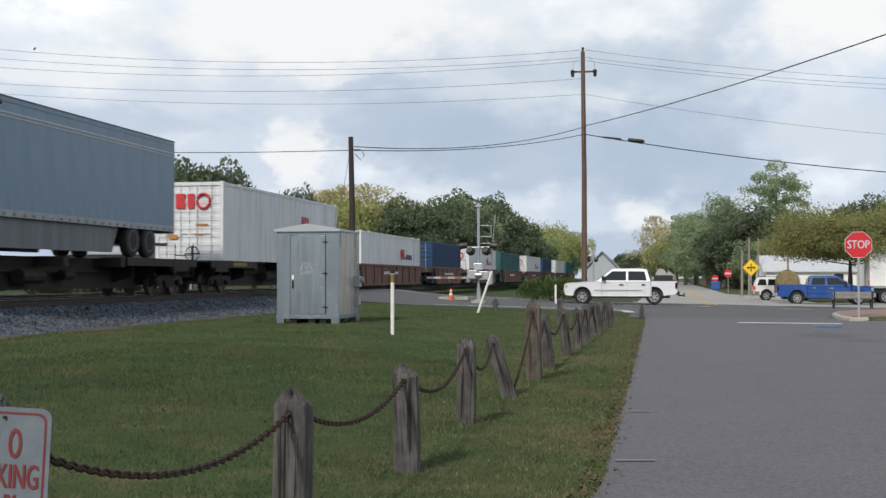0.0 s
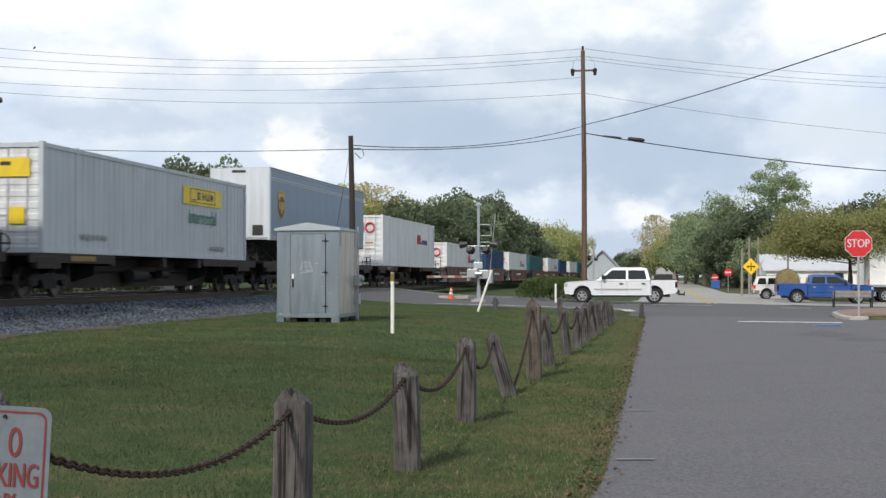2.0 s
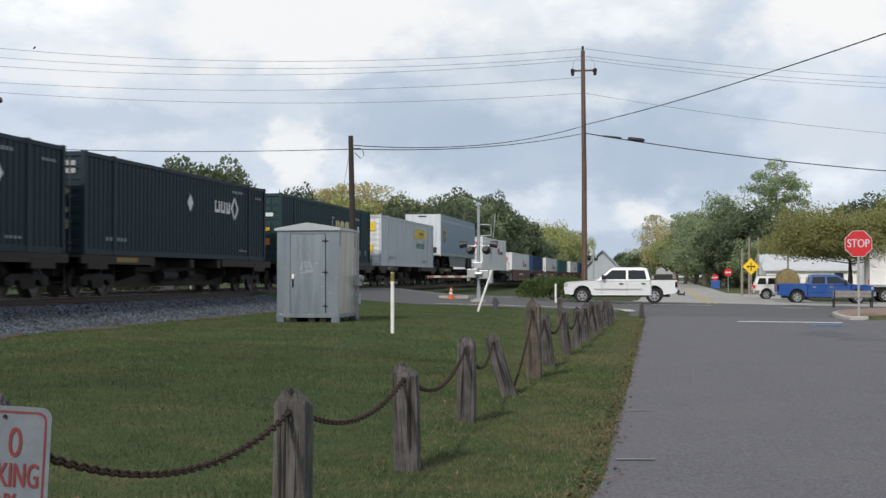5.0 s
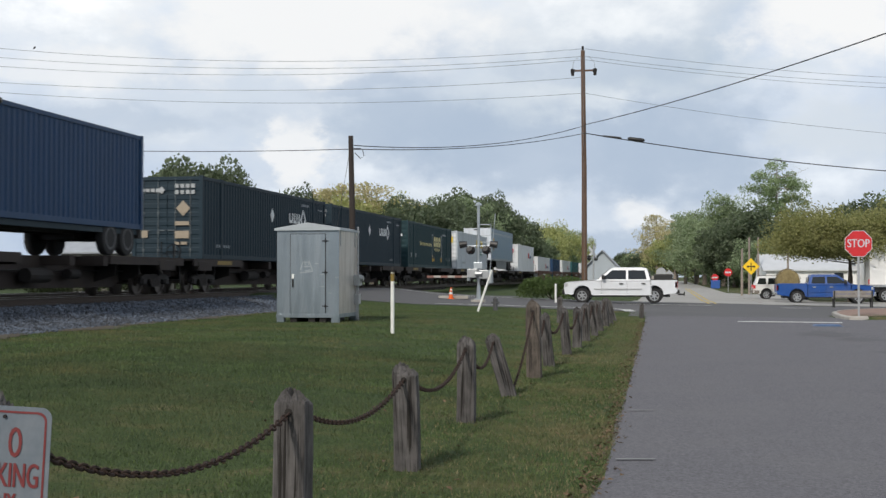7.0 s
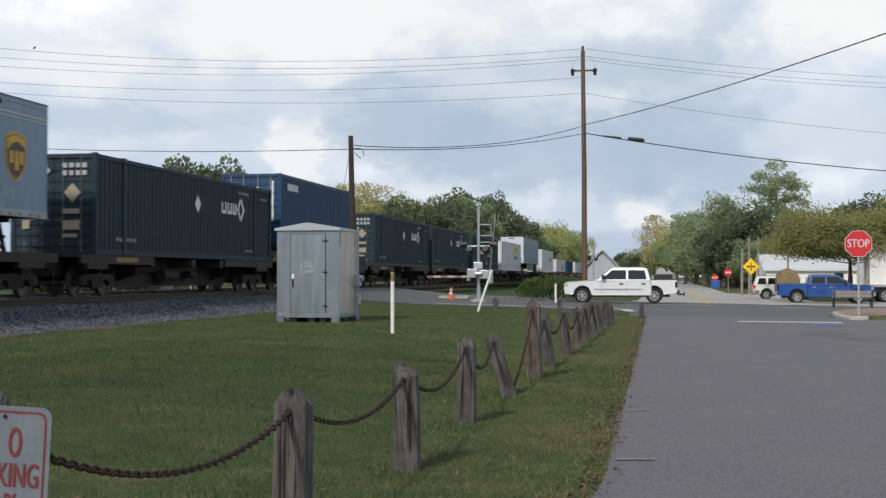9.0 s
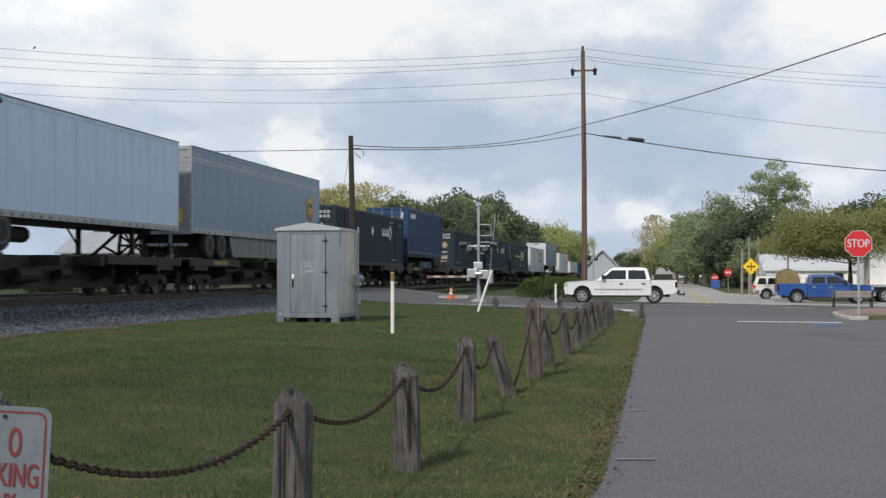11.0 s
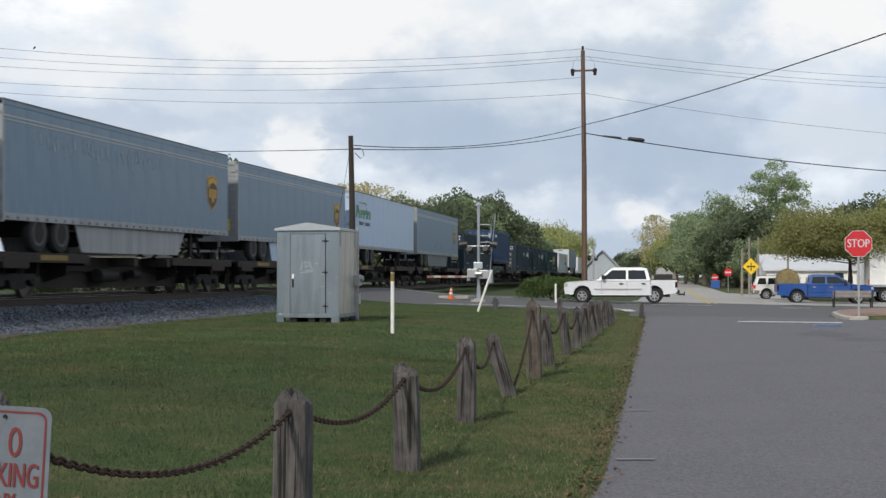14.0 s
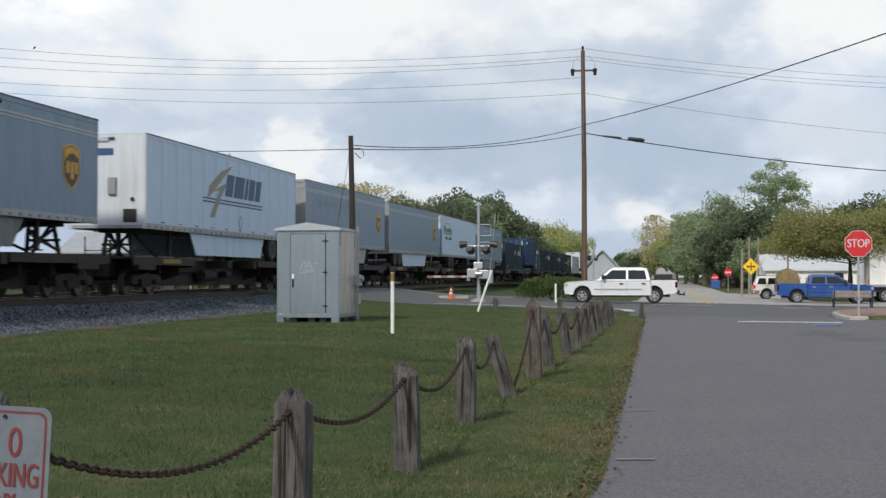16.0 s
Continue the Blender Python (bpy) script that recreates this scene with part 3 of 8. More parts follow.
P = {
    "white": paint("white_container_paint", (0.62, 0.64, 0.66), (0.33, 0.33, 0.33), 0.45),
    "pale": paint("pale_grey_container_paint", (0.44, 0.48, 0.52), (0.32, 0.32, 0.33), 0.5),
    "blueblack": paint("dark_blue_container_paint", (0.009, 0.025, 0.038), (0.03, 0.042, 0.052), 0.4, 0.6),
    "green": paint("dark_green_container_paint", (0.009, 0.036, 0.044), (0.03, 0.05, 0.055), 0.4, 0.6),
    "teal": paint("teal_container_paint", (0.02, 0.10, 0.11), (0.06, 0.09, 0.09), 0.4),
    "blue": paint("blue_container_paint", (0.010, 0.044, 0.115), (0.05, 0.07, 0.10), 0.5),
    # Trailer skins are tinted blue: the skylight on their sides is in the colour.
    "silver": paint("skylit_dull_silver_skin", (0.15, 0.225, 0.31), (0.29, 0.36, 0.43), 0.55, 0.36, 3.4),
    "trailer_white": paint("skylit_white_trailer_skin", (0.45, 0.575, 0.73), (0.32, 0.39, 0.48), 0.5, 0.45),
    "nose_white": paint("white_trailer_nose", (0.55, 0.59, 0.64), (0.33, 0.34, 0.34), 0.45),
    "trim": paint("aluminium_trailer_rail", (0.30, 0.32, 0.34), (0.16, 0.15, 0.14), 0.5, 0.4),
    "door_grey": paint("grey_trailer_door", (0.26, 0.28, 0.29), (0.22, 0.21, 0.2), 0.5),
    "yellow": surf("yellow_panel", (0.72, 0.52, 0.02), 0.5, var=0.12, scale=2, bump=0.03, dirt=(0.3, 0.22, 0.05)),
    "ink_green": surf("green_lettering", (0.01, 0.16, 0.09), 0.5, bump=0), "ink_red": surf("red_lettering", (0.50, 0.02, 0.03), 0.5, bump=0),
    "ink_white": surf("white_lettering", (0.62, 0.65, 0.66), 0.5, bump=0), "ink_gold": surf("gold_lettering", (0.50, 0.44, 0.20), 0.5, bump=0),
    "ink_navy": surf("navy_lettering", (0.02, 0.06, 0.17), 0.5, bump=0), "shield": surf("brown_shield", (0.055, 0.026, 0.012), 0.5, bump=0),
    "shield_gold": surf("gold_shield", (0.52, 0.30, 0.02), 0.5, bump=0), "ink_black": surf("black_lettering", (0.02, 0.02, 0.02), 0.5, bump=0),
    "ink_pale": surf("chalky_white_lettering", (0.36, 0.38, 0.39), 0.6, bump=0),
    "ink_dim": surf("worn_white_lettering", (0.22, 0.25, 0.27), 0.6, bump=0), "rod": paint("dull_grey_rod_paint", (0.10, 0.12, 0.13), (0.06, 0.055, 0.05), 0.6),
    "ink_tan": surf("tan_placard", (0.31, 0.26, 0.195), 0.6, bump=0),
    "placard_orange": surf("orange_placard", (0.42, 0.17, 0.03), 0.5, bump=0),
    "skirt": paint("dull_grey_skirt", (0.15, 0.165, 0.18), (0.09, 0.085, 0.08), 0.6, 0.5),
    "streak": surf("pale_scrape", (0.36, 0.42, 0.48), 0.6, bump=0), "stripe": surf("pale_stripe", (0.46, 0.46, 0.45), 0.5, bump=0),
    "swoosh": surf("tan_grey_emblem", (0.23, 0.215, 0.175), 0.5, bump=0),
    "ink_leaf": surf("leaf_green_lettering", (0.03, 0.20, 0.07), 0.5, bump=0),
}


def side_art(parent, name, pieces, mat, x, label=""):
    """Flat markings on a side: rectangles (y0, y1, z0, z1), or polygons of (y, z) points, facing +x."""
    if name == "number_bars":
        for p in pieces:
            part("number_bar", Shape().box(x, x + 0.006, *p), mat, parent)
        return None
    s = Shape()
    for p in pieces:
        if isinstance(p[0], (int, float)):
            s.box(x, x + 0.006, p[0], p[1], p[2], p[3])
        else:
            s.prism([(a, b) for a, b in p], "x", x, x + 0.006)
    return part(name, s, mat, parent, label)


def door_marks(parent, name, pieces, mat, y=-0.02, label=""):
    """Plates on the doors, (x0, x1, z0, z1), each a part of its own."""
    for x0, x1, z0, z1 in pieces:
        part(name, Shape().box(x0, x1, y, y + 0.008, z0, z1), mat, parent, label)


def side_text(parent, text, y, z, size, mat, x, squeeze=1.0, label=""):
    s = letters(text, size, 0.008, "CENTER", squeeze)
    m = pose(x + 0.004, y, z, 0, 0, 90)
    s2 = Shape().add(s.v, s.f, 0, m)
    return part("lettering", s2, mat, parent, label or "painted lettering")


def ribbed(x, y0, y1, z0, z1, pitch, deep, out):
    """A corrugated side: an outline of trapezoid ribs drawn upwards; out is +1 or -1."""
    s = Shape()
    pts = []
    y = y0
    n = max(1, round((y1 - y0) / pitch))
    p = (y1 - y0) / n
    for k in range(n):
        a = y0 + k * p
        pts += [(x, a), (x, a + p * 0.36), (x - out * deep, a + p * 0.5), (x - out * deep, a + p * 0.86)]
    pts.append((x, y1))
    lo = [(q[0], q[1], z0) for q in pts]
    hi = [(q[0], q[1], z1) for q in pts]
    k = len(pts)
    s.add(lo + hi, [(i, i + 1, k + i + 1, k + i) for i in range(k - 1)])
    return s


def container(label, y0, length, mat, z=DECK, high=2.9, pitch=0.30, deep=0.035, door_mat=None, rod_mat=None, posts=None):
    """A box container; its doors face -y. Base at z, rear at y0. Returns the thing; sides are at x = +-1.3."""
    c = joins(thing("container", pose(0, 0, 0), label, "shipping container", "containers on the train"), y0, z)
    w, L, h = 1.295, length, high
    door_mat = door_mat or mat
    ends = [1.98, L - 1.98] if L > 14 else [0.12, L - 0.12]
    for sx in (-1, 1):
        s = Shape()
        for a, b in ((0.12, ends[0] - 0.09), (ends[0] + 0.09, ends[1] - 0.09), (ends[1] + 0.09, L - 0.12)) if L > 14 else ((0.12, L - 0.12),):
            if b - a > 0.2:
                r = ribbed(sx * (w - 0.012), a, b, 0.16, h - 0.12, pitch, deep, sx)
                s.add(r.v, r.f)
        part("side_panel", s, mat, c)
        for lo, hi, n in ((0.0, 0.16, "bottom_rail"), (h - 0.12, h, "top_rail")):
            part(n, Shape().box(sx * w - 0.05, sx * w + 0.004, 0.1, L - 0.1, lo, hi, c=0.008) if sx > 0 else Shape().box(-w - 0.004, -w + 0.05, 0.1, L - 0.1, lo, hi, c=0.008), posts or mat, c)
        for yy in [0.075, L - 0.075] + (ends if L > 14 else []):
            x0, x1 = sorted((sx * (w + 0.022), sx * (w - 0.12)))
            part("corner_post", Shape().box(x0, x1, yy - 0.085, yy + 0.085, 0, h + (0.03 if L > 14 else 0.012), c=0.01), posts or mat, c)
    n = int(L / 0.6)
    prof = []
    for k in range(n):
        y = 0.1 + k * (L - 0.2) / n
        prof += [(y, h - 0.01), (y + 0.4, h - 0.01), (y + 0.45, h - 0.03), (y + 0.55, h - 0.03)]
    prof += [(L - 0.1, h - 0.01), (L - 0.1, h - 0.09), (0.1, h - 0.09)]
    s = Shape().ring([[(xx, p[0], p[1]) for p in prof] for xx in (-w + 0.02, w - 0.02)])
    part("roof", s, mat, c)
    part("floor", Shape().box(-w + 0.03, w - 0.03, 0.05, L - 0.05, 0.04, 0.14), M["dark_steel"], c)
    s = Shape().box(-w + 0.05, w - 0.05, L - 0.08, L - 0.02, 0.05, h - 0.05, c=0.01)
    part("front_wall", s, mat, c)
    part("door_header", Shape().box(-w + 0.1, w - 0.1, 0.0, 0.1, h - 0.13, h, c=0.008), posts or mat, c)
    part("door_sill", Shape().box(-w + 0.1, w - 0.1, 0.0, 0.1, 0, 0.12, c=0.008), posts or mat, c)
    for sx in (-1, 1):
        x0, x1 = (0.01, w - 0.11) if sx > 0 else (-w + 0.11, -0.01)
        prof = [(0.085, 0.13), (0.045, 0.13)]
        zz = 0.22
        while zz < h - 0.42:
            prof += [(0.045, zz), (0.028, zz + 0.03), (0.028, zz + 0.17), (0.045, zz + 0.20)]
            zz += 0.31
        prof += [(0.045, h - 0.14), (0.085, h - 0.14)]
        s = Shape().ring([[(xx, p[0], p[1]) for p in prof] for xx in (x0, x1)])
        d = part("door", s, door_mat, c)
        for f in (0.25, 0.72):
            x = x0 + (x1 - x0) * f
            rod = Shape().tube([(x, 0.012, 0.06), (x, 0.012, h - 0.06)], 0.018, 6)
            for q in (0.3, 0.9, 1.6, 2.3):
                rod.box(x - 0.05, x + 0.05, 0.0, 0.03, q, q + 0.05)
            rod.box(x - 0.02, x + 0.25 * -sx, -0.012, 0.008, 0.98, 1.02)
            part("locking_rod", rod, rod_mat or M["post_steel"], d, "steel door locking rod")
    return c


def trailer(label, y0, length, skin, nose=1, rail=None, end_mat=None, wheels_from_rear=1.9, skirt=True, seam=0.003):
    """A box semi-trailer, on a spine car's deck. nose=1: the nose faces +y. Wheels stand on the deck."""
    t = joins(thing("semi_trailer", pose(0, 0, 0), label, "semi-trailer", "trailers on the train"), y0, DECK)
    rail = rail or P["trim"]
    end_mat = end_mat or P["door_grey"]
    w, L, lo, hi = 1.295, length, 0.88, 3.87

    def yy(d):       # distance from the rear
        return d if nose > 0 else L - d
    for sx in (-1, 1):
        n = round(L / 1.22)
        key = ("panel", sx, round(L, 2), skin.name, seam)
        if key not in WHEEL_CACHE:
            x0, x1, x2 = sx * (w - 0.03), sx * w, sx * (w + 0.003)
            q = L / n
            o = [(x0, seam), (x1, seam), (x1, q - 0.05), (x2, q - 0.045), (x2, q - seam), (x0, q - seam)]
            WHEEL_CACHE[key] = Shape().ring([[(p[0], p[1], z) for p in o] for z in (lo + 0.16, hi - 0.14)]).mesh("side_panel", [skin])
        for k in range(n):
            part("side_panel", WHEEL_CACHE[key], skin, t, at=pose(0, k * L / n, 0))
        part("bottom_rail", Shape().box(*sorted((sx * (w - 0.05), sx * (w + 0.012))), 0.0, L, lo, lo + 0.18, c=0.01), rail, t, "grey riveted lower rail")
        s = Shape()
        for k in range(int(L / 0.5)):
            s.box(*sorted((sx * (w + 0.01), sx * (w + 0.02))), 0.2 + k * 0.5, 0.26 + k * 0.5, lo + 0.03, lo + 0.10)
        tagged(part("rivet_strip", s, M["dark_steel"], t), kind="stuff")
        part("top_rail", Shape().box(*sorted((sx * (w - 0.05), sx * (w + 0.010))), 0.0, L, hi - 0.15, hi, c=0.015), skin, t)
        part("roof_edge", Shape().box(*sorted((sx * (w - 0.04), sx * (w + 0.014))), 0.0, L, hi - 0.03, hi + 0.014), M["hub"], t, "dark riveted roof edge")
    part("roof", Shape().box(-w + 0.03, w - 0.03, 0.03, L - 0.03, hi - 0.05, hi + 0.01, c=0.02), P["trim"], t)
    part("floor", Shape().box(-w + 0.06, w - 0.06, 0.1, L - 0.1, lo + 0.02, lo + 0.14), M["dark_steel"], t)
    # nose wall with its connection box
    yn, q = yy(L), (1 if nose > 0 else -1)
    s = Shape().box(-w + 0.05, w - 0.05, *sorted((yn - q * 0.05, yn)), lo + 0.02, hi - 0.02)
    s.tube([(-w + 0.06, yn - q * 0.05, lo), (-w + 0.06, yn - q * 0.05, hi)], 0.075, 10).tube([(w - 0.06, yn - q * 0.05, lo), (w - 0.06, yn - q * 0.05, hi)], 0.075, 10)
    nw = part("nose_wall", s, end_mat if nose < 0 else skin, t)
    if nose < 0:
        part("connection_box", Shape().box(w - 0.75, w - 0.3, yn - 0.03, yn, lo + 0.20, lo + 0.62, c=0.01), M["black"], nw, "dark connection box")
        part("marker_lamps", Shape().box(-0.35, 0.25, yn - 0.02, yn, hi - 0.2, hi - 0.1), M["black"], nw)
        part("nose_band", Shape().box(-w + 0.1, w - 0.1, yn - 0.012, yn, lo + 0.04, lo + 0.12), P["trim"], nw)
    # rear doors
    yr = yy(0)
    s = Shape().box(-w, -w + 0.12, *sorted((yr, yr + q * 0.12)), lo, hi, c=0.01).box(w - 0.12, w, *sorted((yr, yr + q * 0.12)), lo, hi, c=0.01)
    s.box(-w, w, *sorted((yr, yr + q * 0.1)), hi - 0.12, hi, c=0.01).box(-w, w, *sorted((yr, yr + q * 0.1)), lo - 0.05, lo + 0.14, c=0.01)
    part("door_frame", s, P["trim"], t)
    for sx in (-1, 1):
        x0, x1 = sorted((sx * 0.01, sx * (w - 0.13)))
        prof = [(0.09, lo + 0.15), (0.04, lo + 0.15)]
        for k in range(1, 6):
            zz = lo + 0.15 + k * (hi - lo - 0.28) / 6
            prof += [(0.04, zz - 0.015), (0.052, zz - 0.01), (0.052, zz + 0.01), (0.04, zz + 0.015)]
        prof += [(0.04, hi - 0.13), (0.09, hi - 0.13)]
        s = Shape().ring([[(xx, yr + q * p[0], p[1]) for p in prof] for xx in (x0, x1)])
        d = part("rear_door", s, end_mat, t)
        x = sx * 0.45
        part("locking_rod", Shape().tube([(x, yr + q * 0.02, lo + 0.1), (x, yr + q * 0.02, hi - 0.1)], 0.02, 6), M["post_steel"], d)
        for zz in (lo + 0.5, lo + 1.2, lo + 1.9, lo + 2.6):
            part("hinge", Shape().box(*sorted((sx * (w - 0.3), sx * (w + 0.012))), *sorted((yr + q * 0.0, yr + q * 0.05)), zz, zz + 0.07), P["trim"], d)
    # rear guard
    g = Shape().box(-1.1, 1.1, *sorted((yr + q * 0.05, yr + q * 0.13)), 0.42, 0.52)
    for x in (-0.5, 0.5):
        g.box(x - 0.05, x + 0.05, *sorted((yr + q * 0.06, yr + q * 0.12)), 0.5, lo)
    part("rear_guard", g, P["trim"], t)
    # running gear
    tyre_wheel(t, [yy(wheels_from_rear), yy(wheels_from_rear + 1.25)], 0.51, [M["tyre"], M["hub"]])
    s = Shape().box(-0.5, 0.5, *sorted((yy(wheels_from_rear - 0.9), yy(wheels_from_rear + 2.2))), 0.55, lo)
    for a in (wheels_from_rear, wheels_from_rear + 1.25):
        s.tube([(-1.15, yy(a), 0.51), (1.15, yy(a), 0.51)], 0.07, 8)
    part("bogie_frame", s, M["dark_steel"], t)
    # the car's hitch stand, which carries the nose
    k = part("hitch_stand", Shape().box(-0.55, 0.55, *sorted((yy(L - 1.35), yy(L - 0.55))), lo - 0.10, lo + 0.01, c=0.02), M["dark_steel"], t, "dark steel hitch plate")
    for sx in (-1, 1):
        s = Shape().tube([(sx * 0.5, yy(L - 0.75), 0.0), (sx * 0.38, yy(L - 0.85), lo - 0.08)], 0.065, 8)
        s.tube([(sx * 0.62, yy(L - 2.5), 0.02), (sx * 0.4, yy(L - 1.1), lo - 0.1)], 0.055, 8).tube([(sx * 0.5, yy(L - 0.75), 0.1), (sx * 0.52, yy(L - 1.9), 0.36)], 0.04, 6)
        part("strut", s, M["dark_steel"], k)
    part("cross_brace", Shape().tube([(-0.5, yy(L - 0.78), 0.08), (0.4, yy(L - 0.84), lo - 0.15)], 0.04, 6).tube([(0.5, yy(L - 0.78), 0.08), (-0.4, yy(L - 0.84), lo - 0.15)], 0.04, 6).tube([(-0.52, yy(L - 0.75), 0.4), (0.52, yy(L - 0.75), 0.4)], 0.045, 6), M["dark_steel"], k)
    part("air_tank", Shape().tube([(0.2, yy(wheels_from_rear + 2.9), 0.52), (0.2, yy(wheels_from_rear + 4.2), 0.52)], 0.22, 12), M["dark_steel"], t)
    for sx in (-1, 1):
        s = Shape()
        s.box(sx * 0.9 - 0.06, sx * 0.9 + 0.06, *sorted((yy(L - 2.9), yy(L - 2.75))), 0.1, lo)
        s.box(sx * 0.9 - 0.12, sx * 0.9 + 0.12, *sorted((yy(L - 2.95), yy(L - 2.7))), 0.06, 0.1)
        s.tube([(sx * 0.9, yy(L - 2.8), 0.3), (sx * 0.9, yy(L - 3.6), lo)], 0.035, 6)
        part("landing_leg", s, M["dark_steel"], t, "dark steel landing leg")
        if skirt:
            s = Shape().prism([(yy(wheels_from_rear + 2.2), lo), (yy(wheels_from_rear + 2.6), 0.12), (yy(L - 4.6), 0.12), (yy(L - 4.0), lo)], "x", *sorted((sx * (w - 0.14), sx * (w - 0.11))))
            part("side_skirt", s, P["skirt"] if skirt is True else skirt, t, "dented grey aerodynamic skirt")
    return t


def settle(t, tilt):
    """Lets a trailer's body ride lower over its wheels than at the hitch, which is at its far end."""
    swing = Matrix.Translation((0, L53, 0)) @ Matrix.Rotation(radians(tilt), 4, "X") @ Matrix.Translation((0, -L53, 0))
    for ob in t.children:
        if ob.name.split(".")[0] not in ("wheel", "bogie_frame", "landing_leg"):
            ob.matrix_basis = swing @ ob.matrix_basis


def tyre_wheel(parent, ys, r, mats):
    if "dual" not in WHEEL_CACHE:
        s = Shape()
        prof = [(0.0, 0.36), (0.0, 0.42), (0.03, 0.49), (0.07, 0.51), (0.22, 0.51), (0.26, 0.49), (0.28, 0.42), (0.28, 0.34)]
        n = 22
        s.ring([[(p[0], p[1] * math.cos(2 * math.pi * k / n), p[1] * math.sin(2 * math.pi * k / n)) for k in range(n)] for p in prof], 0)
        WHEEL_CACHE["dual"] = s.mesh("tyre", [mats[0]], True)
        s = Shape()
        prof = [(0.20, 0.02), (0.28, 0.10), (0.24, 0.14), (0.20, 0.26), (0.285, 0.28), (0.285, 0.345), (0.2, 0.345)]
        s.ring([[(p[0], p[1] * math.cos(2 * math.pi * k / n), p[1] * math.sin(2 * math.pi * k / n)) for k in range(n)] for p in prof], 0)
        WHEEL_CACHE["rim"] = s.mesh("rim", [mats[1]], True)
    for y in ys:
        for sx in (-1, 1):
            w = part("wheel", WHEEL_CACHE["dual"], mats[0], parent, at=pose(sx * 0.98, y, r, 0, 0, 0 if sx > 0 else 180))
            part("rim", WHEEL_CACHE["rim"], mats[1], w)


WHEELS = []


def bogie(car, y, mats):
    """A two-axle rail bogie under a car; rails at z = RAIL_Z, in the car's space z = 0 at the rail."""
    b = thing("bogie", pose(0, y, 0), "", "")
    b.parent = car
    for k in ("label", "category"):
        if k in b:
            del b[k]
    if "axle" not in WHEEL_CACHE:
        n = 24
        s = Shape()
        for sx in (-1, 1):
            prof = [(0.66, 0.06), (0.66, 0.30), (0.68, 0.40), (0.69, 0.445), (0.715, 0.445), (0.72, 0.425), (0.81, 0.415), (0.81, 0.36), (0.76, 0.33), (0.74, 0.14), (0.82, 0.12), (0.82, 0.05)]
            s.ring([[(sx * p[0], p[1] * math.cos(2 * math.pi * k / n), p[1] * math.sin(2 * math.pi * k / n)) for k in range(n)] for p in prof], 0)
        s.tube([(-1.02, 0, 0), (1.02, 0, 0)], 0.075, 10)
        for a in (0, 1, 2):
            c, d = math.cos(a * 2.09), math.sin(a * 2.09)
            s.box(1.02, 1.05, c * 0.05 - 0.02, c * 0.05 + 0.02, d * 0.05 - 0.02, d * 0.05 + 0.02)
        WHEEL_CACHE["axle"] = s.mesh("wheelset", [M["tread"]], True)
        s = Shape()
        out = [(-1.12, 0.36), (-1.12, 0.56), (-0.85, 0.66), (0.85, 0.66), (1.12, 0.56), (1.12, 0.36), (0.72, 0.36), (0.62, 0.5), (0.42, 0.5), (0.32, 0.26), (-0.32, 0.26), (-0.42, 0.5), (-0.62, 0.5), (-0.72, 0.36)]
        s.prism(out, "x", 0.94, 1.06)
        for q in (-0.2, 0, 0.2):
            s.tube([(1.0, q, 0.3), (1.0, q, 0.54)], 0.075, 8)
        for q in (-0.89, 0.89):
            s.box(0.93, 1.09, q - 0.14, q + 0.14, 0.33, 0.52, c=0.02)
        WHEEL_CACHE["frame"] = s.mesh("side_frame", [M["dark_steel"]])
        WHEEL_CACHE["bolster"] = Shape().box(-1.0, 1.0, -0.2, 0.2, 0.42, 0.68, c=0.03).mesh("bolster", [M["dark_steel"]])
    part("side_frame", WHEEL_CACHE["frame"], None, b)
    part("side_frame", WHEEL_CACHE["frame"], None, b, at=pose(0, 0, 0, 0, 0, 180))
    part("bolster", WHEEL_CACHE["bolster"], None, b)
    for q in (-0.89, 0.89):
        w = part("wheelset", WHEEL_CACHE["axle"], None, b, at=pose(0, q, 0.42))
        WHEELS.append((w, q))
    return b


